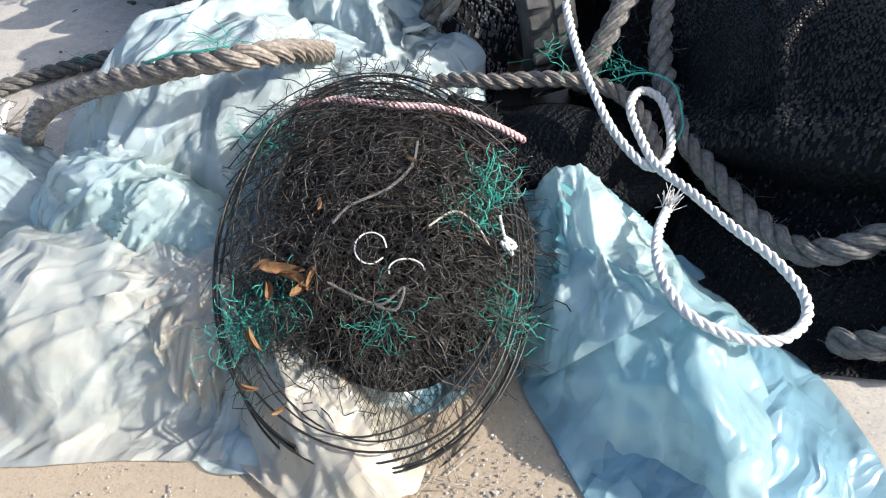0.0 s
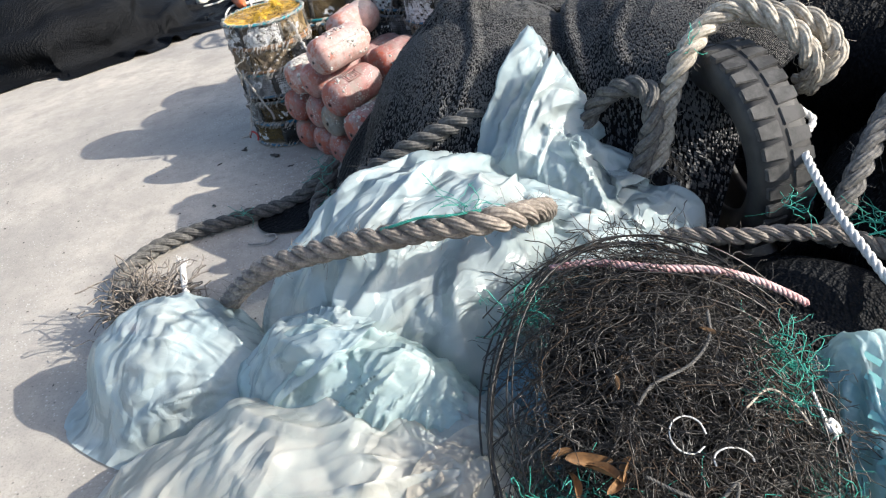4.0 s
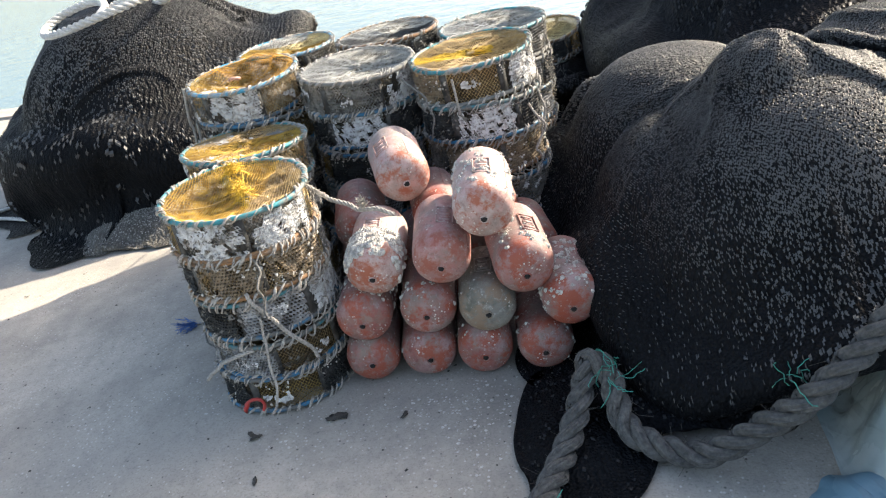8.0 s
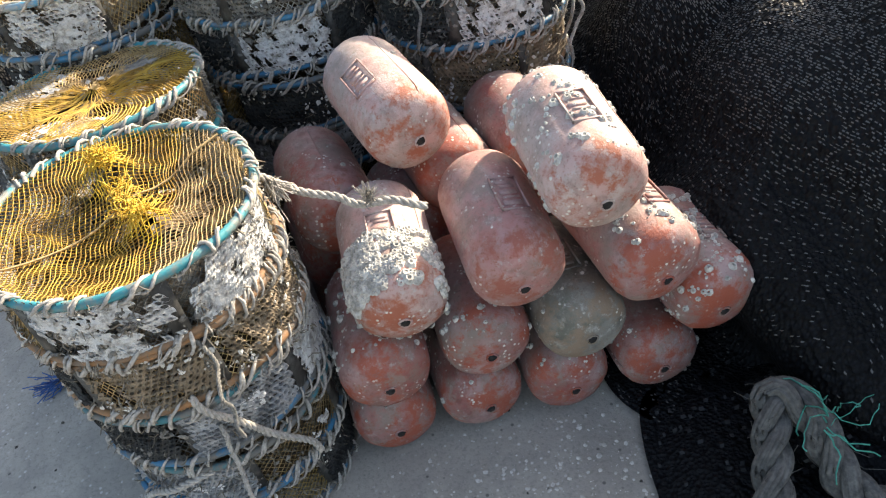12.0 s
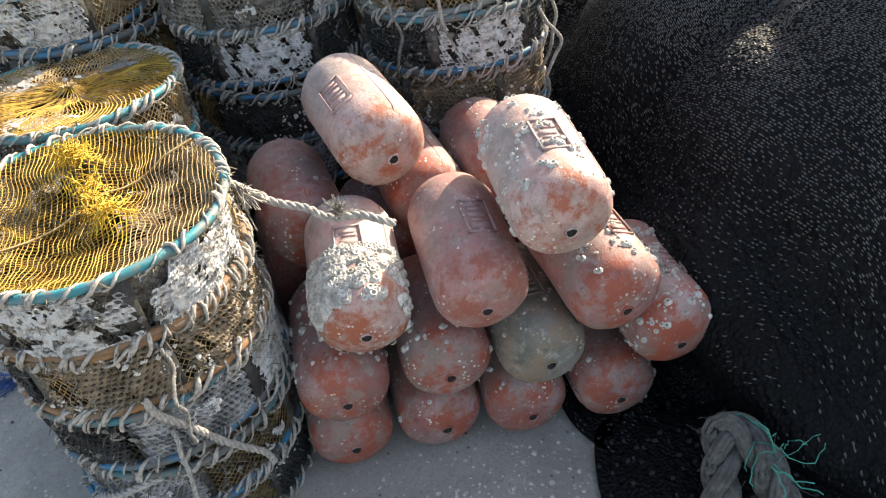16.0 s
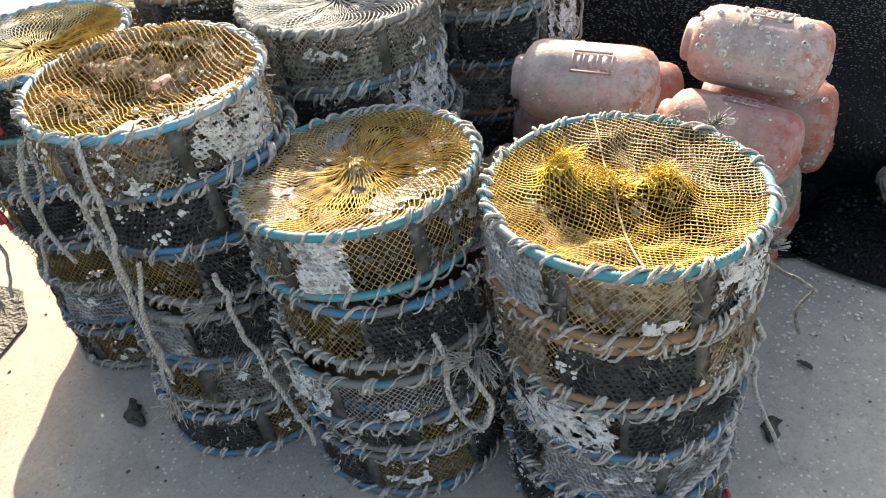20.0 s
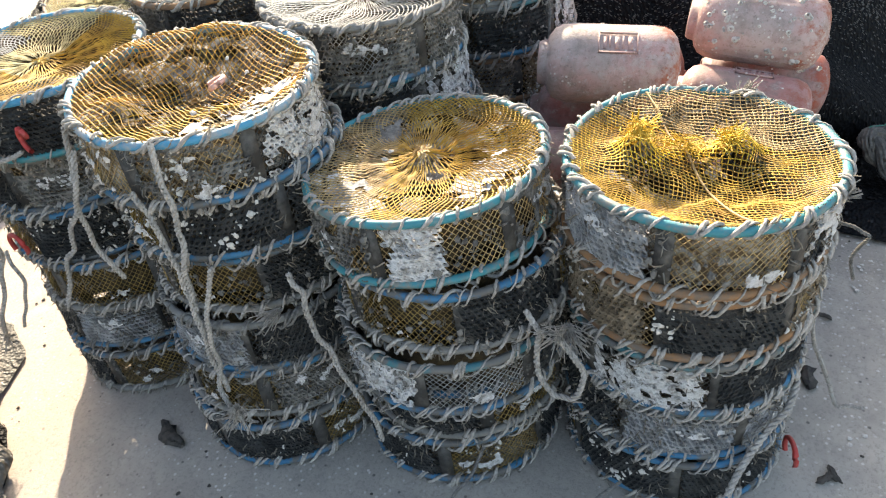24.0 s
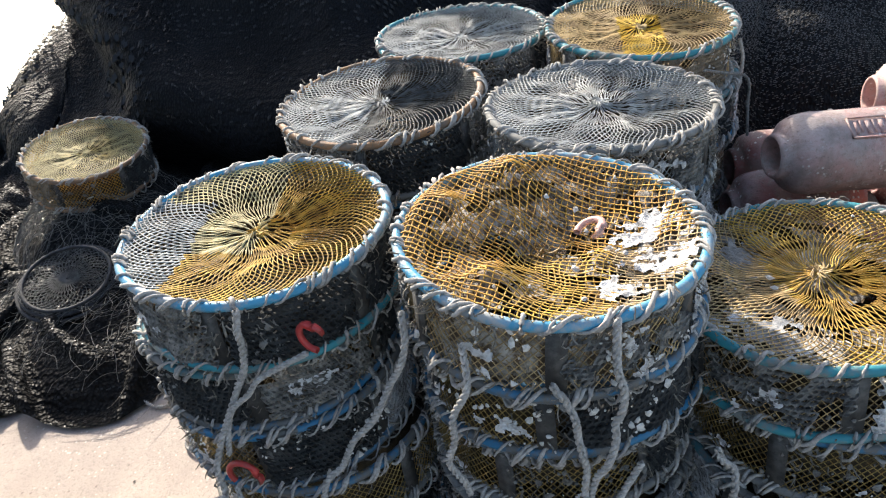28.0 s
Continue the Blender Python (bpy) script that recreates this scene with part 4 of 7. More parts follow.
def crust_sheet(a0, a1, seed, lo=-0.45, hole=0.30, R=POT_R + 0.0015, h=POT_H, cell=0.0112):
    """Growth that has closed the netting to a holed crust: slanted rows of rounded holes of uneven size in a curved sheet."""
    nu, nv = int((a1 - a0) * R / cell), int((h - 0.012) / cell)
    g = np.random.default_rng(seed)
    slant = 0.5 * (1 if seed % 2 else -1)
    iu, iv = np.meshgrid(np.arange(-nv, nu + nv), np.arange(nv), indexing="ij")
    iu, iv = iu.ravel(), iv.ravel()
    fu = iu + 0.5 + slant * (iv + 0.5 - nv / 2)
    ok = (fu > 0.3) & (fu < nu - 0.3)
    iu, iv, fu = iu[ok], iv[ok], fu[ok]
    ang = a0 + fu * (a1 - a0) / nu
    C = np.stack([R * np.cos(ang), R * np.sin(ang), 0.008 + (iv + 0.5) * cell], 1)
    ok = fbm(C, 0.05, 3, seed * 1.3) > lo
    C, iu, iv = C[ok], iu[ok], iv[ok]
    n = len(iu)
    size = np.clip(hole - 0.30 * fbm(C, 0.036, 2, seed * 2.1) + g.normal(0, 0.035, n), 0.03, 0.44) if n else np.zeros(0)
    outer = np.array([(-1, -1), (0, -1), (1, -1), (1, 0), (1, 1), (0, 1), (-1, 1), (-1, 0)], float) * 0.5
    aa = np.arange(8) * math.pi / 4 - 3 * math.pi / 4
    inner = np.stack([np.cos(aa), np.sin(aa)], 1)
    rings = []
    for k in range(3):
        uv = np.broadcast_to(outer, (n, 8, 2)) if k == 0 else inner[None] * (size * (1.0 if k == 1 else 0.85))[:, None, None] * (1.12 + g.normal(0, 0.07, (n, 8, 1)))
        u, v = iu[:, None] + 0.5 + uv[..., 0], iv[:, None] + 0.5 + uv[..., 1]
        su = u + slant * (v - nv / 2)
        if k == 0:
            hx = np.sin(u * 127.1 + v * 311.7 + seed) * 43758.5453
            hy = np.sin(u * 269.5 + v * 183.3 + seed) * 43758.5453
            su, v = su + 0.24 * (hx - np.floor(hx) - 0.5), v + 0.24 * (hy - np.floor(hy) - 0.5)
        an = a0 + np.clip(su, 0, nu) * (a1 - a0) / nu
        rr = (R, R + 0.0018, R - 0.004)[k] + 0.004 * np.sin(su * 0.9 + seed) * np.sin(v * 0.7 + seed * 2)
        rings.append(np.stack([rr * np.cos(an), rr * np.sin(an), np.clip(0.008 + v * cell, 0.004, h - 0.004)], -1))
    V = np.stack(rings, 1)
    idx = np.arange(n * 24).reshape(n, 3, 8)
    nx = np.roll(idx, -1, 2)
    Q = np.stack([idx[:, :-1], nx[:, :-1], nx[:, 1:], idx[:, 1:]], -1).reshape(-1, 4)
    return V.reshape(-1, 3), Q


def ragged_crust(ca, cz, wide, tall, seed, R=POT_R, h=POT_H):
    """A flake of white growth with a torn outline, pits and gaps, standing a little proud of the netting."""
    step = 0.0030
    nu, nv = int(wide / step), int(tall / step)
    g = np.random.default_rng(seed)
    u, v = np.meshgrid(np.linspace(-1, 1, nu), np.linspace(-1, 1, nv), indexing="ij")
    uj, vj = u + g.normal(0, 0.40 / nu, u.shape), v + g.normal(0, 0.40 / nv, u.shape)
    an, zz = ca + uj * wide / 2 / R, np.clip(cz + vj * tall / 2, 0.010, h - 0.012)
    P = np.stack([R * np.cos(an), R * np.sin(an), zz], -1)
    flat = P.reshape(-1, 3)
    f = fbm(flat, 0.026, 4, seed * 1.9).reshape(u.shape)
    rad = R + 0.0040 + 0.0045 * fbm(flat, 0.014, 3, seed + 3.0).reshape(u.shape)
    P = np.stack([rad * np.cos(an), rad * np.sin(an), zz], -1)
    pits = np.sin(an * R / 0.0112 * 2 * math.pi + zz / 0.0112 * math.pi) * np.sin(zz / 0.0112 * 2 * math.pi)
    ok = (0.40 - np.hypot(u, v) ** 2.2 * 0.75 + 1.3 * f > 0) & (pits < 0.80 + 0.9 * f)
    Q = grid_quads(nu, nv)
    return keep(P.reshape(-1, 3), Q, ok.ravel()[Q].all(1))


def crab_pot(label, hoops=("teal", "blue"), panels="ggbwbd", net="brown", top=None, seed=1, lash=(40, 37), pale=True, debris=False):
    """A low round pot: two lashed hoops, six flat ribs, netted side and, where it shows, a netted top.
    panels: the six side panels: o open net, d dark net, w white, g grey, b brown crust, p net with a little white crust."""
    pot = tagged(new("crab_pot"), label, "crab pot", "stacked crab pots")
    h = POT_H
    lm = MAT_LASH if pale else MAT_LASH_GREY
    for z, c, k in ((h - 0.008, hoops[0], lash[0]), (0.009, hoops[1], lash[1])):
        hoop = link_mesh("hoop", *hoop_geo(z, seed=seed + z), MAT_HOOP[c], pot)
        tagged(link_mesh("lashing", *lash_geo(z, k, seed * 10 + int(z * 100), tall=1.0 if z > 0.05 and top else 1.55), lm, hoop, "pale twine wound round the hoop"), kind="stuff")
    for k in range(6):
        a = k * math.pi / 3 + 0.08 * math.sin(seed * 3.1 + k)
        bm = bmesh.new()
        box(bm, -0.004, 0.003, -0.014, 0.014, 0.004, h - 0.006, 0.0015)
        bmesh.ops.transform(bm, matrix=Matrix.Rotation(a, 4, 'Z') @ Matrix.Translation((POT_R - 0.004, 0, 0)), verts=bm.verts)
        part("rib", bm, MAT_RIB, pot)
    # side netting
    L, th, zz = side_lines()
    wob = 0.0016 * np.stack([blotch(L[..., 0], L[..., 1], L[..., 2], 0.03, seed + k * 5.0) for k in range(3)], -1)
    V, Q = tubes(L + wob, 0.00088, 3)
    pan = np.floor(np.mod((th[:, :-1] + th[:, 1:]) / 2, 2 * math.pi) / (math.pi / 3)).astype(int) % 6
    codes = np.array(list(panels))[pan]
    open_ = np.repeat(~np.isin(codes, ['d', 'x', 'w']).ravel(), 3)
    tagged(link_mesh("side_net", *keep(V, Q, open_), NETS[net], pot), kind="stuff")
    if (~open_).any():
        tagged(link_mesh("side_net", *keep(V, Q, ~open_), NETS["dark"], pot), kind="stuff")
    for k, code in enumerate(panels):
        spec = {"w": ("white", -0.30, 0.26), "g": ("grey", -0.42, 0.34), "b": ("brown", -0.6, 0.30), "p": ("grey", 0.0, 0.36), "d": ("dark", -0.9, 0.30), "x": ("pale", -0.9, 0.36), "h": ("white", -0.6, 0.24)}.get(code)
        if spec:
            V, Q = crust_sheet(k * math.pi / 3 + 0.05, (k + (0.55 if code == "h" else 1)) * math.pi / 3 - 0.05, seed * 7 + k, spec[1], spec[2])
            tagged(link_mesh("crust", V, Q, CRUST[spec[0]], pot, CRUST_LABEL[spec[0]], smooth=False), kind="stuff")
        for b_ in range({"w": 2, "p": 2, "g": 1, "x": 1, "o": 1}.get(code, 0)):
            g = np.random.default_rng(seed * 31 + k * 5 + b_)
            wide, tall = (g.uniform(0.10, 0.19), g.uniform(0.06, 0.10)) if code == "w" else (g.uniform(0.05, 0.10), g.uniform(0.03, 0.06))
            ca, cz = (k + g.uniform(0.35, 0.65)) * math.pi / 3, g.uniform(0.035, h - 0.045)
            V, Q = ragged_crust(ca, cz, wide, tall, seed * 13 + k * 3 + b_)
            if len(Q):
                tagged(link_mesh("crust", V, Q, MAT_CRUST_WHITE, pot, CRUST_LABEL["white"]), kind="stuff")
    tagged(link_mesh("weed", *scrub(seed + 5, 620, (h - 0.008, 0.009, 0.009, h - 0.02, 0.05, 0.09)), MAT_WEED, pot, "dried weed and frayed fibres on the hoops"), kind="stuff")
    tagged(link_mesh("shell_crust", *side_bits(seed + 9, 230), MAT_CRUST_GREY if seed % 3 else MAT_SHELL, pot, "flakes of shell and growth stuck on the side", smooth=False), kind="stuff")
    # inner netting, matted with mud
    a = np.linspace(0, 2 * math.pi, 48, endpoint=False)
    z = np.linspace(0.012, h - 0.02, 6)
    A_, Z_ = np.meshgrid(a, z, indexing="ij")
    r_ = (0.196 if debris else 0.165) + 0.010 * np.sin(A_ * 3 + seed) + 0.008 * np.cos(Z_ * 60 + A_ * 5)
    i = np.arange(A_.size).reshape(A_.shape)
    n1 = np.roll(i, -1, 0)
    Qi = np.stack([i[:, :-1], n1[:, :-1], n1[:, 1:], i[:, 1:]], -1).reshape(-1, 4)
    link_mesh("inner_net", np.stack([r_ * np.cos(A_), r_ * np.sin(A_), Z_], -1), Qi, MAT_DEBRIS if debris else MAT_LINING, pot, "shell litter and mud lying inside the netting" if debris else "")
    Lb = top_lines(16, lambda q, t: 0.006 + 0 * q, N=5)
    tagged(link_mesh("base_net", *tubes(Lb, 0.0014, 3), NETS["dark"], pot), kind="stuff")
    if top:
        zf = top["form"]
        Lt = top_lines(top.get("n", 104), lambda q, t: h - 0.004 + zf(q, t), twist=top.get("twist", 0.50))
        if top.get("mesh"):
            Lt = mesh_lines(top["mesh"], lambda q, t: h - 0.004 + zf(q, t), turn=0.3 * seed)
        P_ = Lt.reshape(-1, 3)
        w = np.stack([fbm(P_, 0.07, 2, seed + 3.0 * k) for k in range(3)], -1).reshape(Lt.shape)
        fadeq = np.clip(1 - (np.hypot(Lt[..., 0], Lt[..., 1]) / POT_R) ** 6, 0, 1)[..., None]
        Lt = Lt + w * np.array([0.013, 0.013, 0.009]) * fadeq
        hole = top.get("hole")
        along = np.broadcast_to(np.linspace(0, 0.0 if top.get("mesh") else 1, Lt.shape[1]), Lt.shape[:2])
        turn_ = np.arctan2(Lt[..., 1], Lt[..., 0])
        pleat = np.sin(17 * turn_ + seed) * along * (1 - 0.5 * along)
        Lt = Lt + np.stack([-np.sin(turn_), np.cos(turn_), 0 * turn_], -1) * (0.0016 * pleat)[..., None]
        Lt[..., 2] += 0.0028 * np.sin(17 * turn_ + seed + 1.2) * along
        strand = np.arange(len(Lt))[:, None]
        mid_s = (along[:, :-1] + along[:, 1:]) / 2
        thin_out = ((mid_s < 0.74) | (strand % 2 == 0)) & ((mid_s < 0.90) | (strand % 4 == 0))
        Vt, Qt = tubes(Lt, top.get("r", 0.00115) * np.linspace(1.05, 1.0 if top.get("mesh") else 0.70, Lt.shape[1])[None], 3)
        main = np.repeat(thin_out.ravel(), 3)
        if hole:
            main &= ~seg_mask(Lt, lambda x, y, z: np.hypot(x - hole[0], y - hole[1]) < hole[2], 3)
        for colour, cond in top.get("second", ()):
            pick = seg_mask(Lt, cond, 3) & main
            if pick.any():
                tagged(link_mesh("top_net", *keep(Vt, Qt, pick), NETS[colour], pot), kind="stuff")
            main &= ~pick
        tagged(link_mesh("top_net", *keep(Vt, Qt, main), NETS[top["net"]], pot), kind="stuff")
        if top.get("litter"):
            s_, t_, Qp = polar_sheet(26, 80)
            x, y = 0.94 * POT_R * s_ * np.cos(t_), 0.94 * POT_R * s_ * np.sin(t_)
            P_ = np.stack([x, y, 0 * x], 1)
            P_[:, 2] = np.minimum(h - 0.012 + zf(s_, t_) * 0.75, h - 0.010) - 0.010 + 0.016 * fbm(P_, 0.035, 3, seed * 1.7)
            ok = fbm(P_, 0.06, 3, seed * 3.1) > top["litter"]
            tagged(link_mesh("shell_litter", *keep(P_, Qp, ok[Qp].all(1)), MAT_DEBRIS, pot, "pale mud and broken shell lying under the netted top"), kind="stuff")
        # matted patches lying on or under the netting
        for kind, px, py, pr, lvl in top.get("patches", ()):
            g = np.random.default_rng(int(1000 * abs(px) + 77 * seed))
            s_, t_, Qp = polar_sheet(22, 80)
            rr = 1.25 * pr * (1 + 0.22 * np.array([noise.noise((math.cos(q) * 1.7 + px * 40, math.sin(q) * 1.7, seed)) for q in t_]))
            x, y = px + s_ * rr * np.cos(t_), py + s_ * rr * np.sin(t_)
            q = np.minimum(np.hypot(x, y) / POT_R, 1.0)
            z = h - 0.004 + zf(q, np.arctan2(y, x)) + lvl - 0.003 * s_ ** 4
            P_ = np.stack([x, y, z], 1)
            P_[:, 2] += 0.0035 * fbm(P_, 0.012, 2, seed)
            lim = np.minimum(1, (POT_R - 0.008) / np.maximum(np.hypot(x, y), 1e-6))
            P_[:, :2] *= lim[:, None]
            torn = 0.55 - s_ ** 2 + 1.1 * fbm(P_, 0.02, 4, seed * 2.3) > 0
            V_, Q_ = keep(P_, Qp, torn[Qp].all(1))
            if len(Q_):
                tagged(link_mesh("crust", V_, Q_, CRUST[kind], pot, CRUST_LABEL[kind]), kind="stuff")
        # gathered middle
        g = np.random.default_rng(seed)
        c0 = np.array([0, 0, h - 0.004 + float(zf(np.array(0.03), np.array(0.0)))])
        n = 8 if top.get("mesh") else 30
        a = g.uniform(0, 2 * math.pi, n)
        mid = c0 + np.stack([0.008 * np.cos(a), 0.008 * np.sin(a), g.uniform(0, 0.008, n)], 1)
        end = c0 + np.stack([0.018 * np.cos(a + 0.6), 0.018 * np.sin(a + 0.6), g.uniform(-0.004, 0.008, n)], 1)
        tagged(link_mesh("gathered_knot", *tubes(np.stack([np.broadcast_to(c0, mid.shape), mid, end], 1), 0.0014, 3), NETS[top["net"]], pot), kind="stuff")
        bits = top.get("bits", 0)
        if bits:
            g = np.random.default_rng(seed + 77)
            rad, an = POT_R * 0.9 * np.sqrt(g.uniform(0, 1, bits)), g.normal(top.get("bits_at", 0.0), 1.3, bits)
            x, y = rad * np.cos(an), rad * np.sin(an)
            c = np.stack([x, y, h - 0.001 + zf(rad / POT_R, an)], 1)
            k = np.arange(6)
            size = 0.002 + 0.008 * g.uniform(0, 1, bits) ** 3
            ang = g.uniform(0, 6.3, (bits, 1)) + k * math.pi / 3
            ring = np.stack([np.cos(ang), np.sin(ang), g.normal(0, 0.25, (bits, 6))], -1) * (size[:, None] * g.uniform(0.5, 1.2, (bits, 6)))[..., None]
            low = c[:, None] + ring
            hi = c[:, None] + ring * 0.5 + (0, 0, 0.003)
            V = np.concatenate([low, hi], 1)
            b0 = np.arange(bits)[:, None, None] * 12
            sides = np.stack([k, (k + 1) % 6, (k + 1) % 6 + 6, k + 6], 1)[None] + b0
            caps = np.array([[6, 7, 8, 9], [6, 9, 10, 11]])[None] + b0
            tagged(link_mesh("shell_litter", V.reshape(-1, 3), np.concatenate([sides, caps], 1).reshape(-1, 4), MAT_SHELL, pot, "broken shell caught in the netting", smooth=False), kind="stuff")
        if top.get("cord"):
            (x0, y0), (x1, y1) = top["cord"]
            q = np.linspace(0, 1, 16)
            cx, cy = x0 + (x1 - x0) * q, y0 + (y1 - y0) * q
            cz = h + 0.001 + zf(np.minimum(np.hypot(cx, cy) / POT_R, 1), np.arctan2(cy, cx))
            link_mesh("cord", *tubes(np.stack([cx, cy, cz], 1)[None], 0.002, 5), NETS["tan"], pot, "pale cord laid across the netted top")
    return pot


# lower pots: a few kinds, copied through the stacks
LOW = [
    crab_pot("weathered crab pot with a teal hoop and grey caked netting", ("dull", "blue"), "xodgdx", "brown", seed=1, lash=(46, 44)),
    crab_pot("crab pot with blue lashed hoops and open brown netting", ("blue", "grey"), "oodogo", "olive", seed=2, lash=(44, 46)),
    crab_pot("crab pot with a brown hoop and mud-caked holed netting", ("brown", "brown"), "bbgbbd", "tan", seed=3, lash=(48, 44)),
    crab_pot("crab pot with white shell crust over its netted side", ("dull", "blue"), "wdxwod", "grey", seed=4, lash=(44, 42)),
    crab_pot("dark crab pot with grey lashed hoops and dull netting", ("grey", "blue"), "dxdodg", "grey", seed=5, pale=False, lash=(42, 44)),
    crab_pot("crab pot with blue hoops and dark open netting", ("blue", "blue"), "dodxod", "olive", seed=6, lash=(46, 42)),
]


def dip(d, knob=0.0):
    return lambda q, t: -d * (1 - q ** 2) + knob * np.exp(-(q / 0.12) ** 2)


def humps(*spec, base=0.02):
    """A sagging top with humps: (x, y, height, width) in parts of the radius."""
    def f(q, t):
        x, y = q * np.cos(t), q * np.sin(t)
        z = -base * (1 - q ** 2)
        for hx, hy, hh, w in spec:
            z = z + hh * np.exp(-np.sqrt((x - hx) ** 2 + (y - hy) ** 2 + 0.002) / w * 1.15)
        return z * np.clip((1 - q) * 9, 0, 1)
    return f


R_ = POT_R
TOPS = {
    "A": dict(label="crab pot with a pale yellow netted top gathered at the middle", hoops=("sky", "teal"), panels="dggddg", net="brown", seed=11,
              top=dict(net="gold", form=dip(0.022), second=[("grey", lambda x, y, z: (y > 0.10) & (x < 0.08)), ("paleyellow", lambda x, y, z: (y > -0.01) & (x > -0.06))])),
    "B": dict(label="crab pot with an orange netted top and white shells on it", hoops=("sky", "blue"), panels="gpopwo", net="tan", seed=12, debris=True,
              top=dict(litter=-0.25, bits=36, bits_at=-1.2, net="tan", form=humps((0.62, 0.25, 0.075, 0.30), (0.15, 0.68, 0.075, 0.30), (-0.55, 0.35, 0.055, 0.25), (-0.35, -0.3, 0.035, 0.2), base=0.066), r=0.00105, mesh=0.0098,
                       second=[("orange", lambda x, y, z: (x > 0.0) | (y > 0.06)), ("gold", lambda x, y, z: y > -0.09)],
                       patches=[("white", -0.06, -0.165, 0.055, 0.004), ("white", 0.03, -0.15, 0.05, 0.003), ("white", -0.12, -0.10, 0.035, 0.003), ("brown", -0.10, 0.08, 0.06, -0.006), ("brown", 0.1, -0.06, 0.05, -0.006)])),
    "C": dict(label="crab pot with a tan netted top, torn near the middle", hoops=("teal", "teal"), panels="gpphpo", net="tan", seed=13,
              top=dict(litter=-0.2, bits=12, bits_at=2.5, net="tan", form=dip(0.012, 0.014), hole=(-0.06, -0.045, 0.015), second=[("gold", lambda x, y, z: y < 0.25 * x + 0.06)],
                       patches=[("white", -0.03, -0.145, 0.062, -0.002), ("white", -0.09, -0.13, 0.05, -0.002), ("grey", 0.08, 0.11, 0.075, -0.003), ("pale", -0.13, 0.09, 0.06, -0.002), ("white", -0.17, 0.05, 0.05, -0.002), ("white", -0.10, 0.14, 0.045, -0.002)])),
    "D": dict(label="crab pot with a bright yellow netted top rising in peaks", hoops=("teal", "brown"), panels="ogxoww", net="tan", seed=14, debris=True,
              top=dict(litter=0.30, net="gold", cord=((-0.17, -0.12), (0.15, 0.14)), form=humps((-0.16, 0.44, 0.115, 0.15), (0.26, -0.20, 0.070, 0.16), (0.05, 0.10, 0.03, 0.2), (0.55, 0.45, 0.03, 0.18), base=0.050), r=0.0010, mesh=0.0074,
                       second=[("yellow", lambda x, y, z: ((x + 0.034) ** 2 + (y - 0.095) ** 2 < 0.0022) | ((x - 0.050) ** 2 + (y + 0.040) ** 2 < 0.0016) | (np.abs(y + 1.8 * x - 0.035) < 0.022) & (np.hypot(x, y) < 0.12)), ("tan", lambda x, y, z: x > 0.08)],
                       patches=[("brown", 0.11, -0.03, 0.06, -0.006), ("brown", -0.13, 0.02, 0.05, -0.006)])),
    "E": dict(label="crab pot with a dark grey netted top and a brown hoop", hoops=("brown", "grey"), panels="ddgdgd", net="dark", seed=15,
              top=dict(net="grey", form=dip(0.018), second=[("dark", lambda x, y, z: y < 0.02)])),
    "G": dict(label="crab pot with a grey netted top, lightly caked", hoops=("grey", "blue"), panels="gogggw", net="grey", seed=16,
              top=dict(net="grey", form=dip(0.014, 0.01), patches=[("grey", 0.05, -0.12, 0.06, -0.002), ("grey", 0.11, 0.02, 0.05, -0.002)])),
    "H": dict(label="crab pot with a grey netted top and a teal hoop", hoops=("teal", "grey"), panels="gdggdg", net="grey", seed=17,
              top=dict(net="grey", form=dip(0.018))),
    "I": dict(label="crab pot with a yellow and tan netted top", hoops=("teal", "grey"), panels="wogbow", net="tan", seed=18,
              top=dict(net="tan", form=dip(0.016), second=[("yellow", lambda x, y, z: (np.abs(y) < 0.05) & (x < 0.08))])),
    "J": dict(label="crab pot with a tan netted top lying on black nets", hoops=("brown", "brown"), panels="oobodo", net="orange", seed=19,
              top=dict(net="paleyellow", form=dip(0.02))),
}
# stack: x, y of the top, height of the top, tilt, lower pots from the ground up
STACKS = {
    "A": (-0.147, 1.532, 0.824, -1.8, 1.3, (1, 4, 1, 5, 0)),
    "B": (-0.231, 1.057, 0.836, -1.2, 3.4, (5, 1, 4, 1, 5)),
    "C": (-0.172, 0.641, 0.683, 0.7, -2.7, (5, 1, 3, 1)),
    "D": (-0.090, 0.189, 0.688, 1.3, 1.9, (5, 0, 3, 2)),
    "E": (0.333, 1.404, 0.838, -2.3, 0.4, (4, 5, 4, 0, 5)),
    "G": (0.237, 0.954, 0.824, 0.0, 2.7, (5, 1, 0, 5, 3)),
    "H": (0.780, 1.279, 0.828, -1.2, 1.8, (4, 1, 2, 0, 4)),
    "I": (0.683, 0.833, 0.837, -3.7, 2.5, (3, 5, 1, 2, 3)),
}
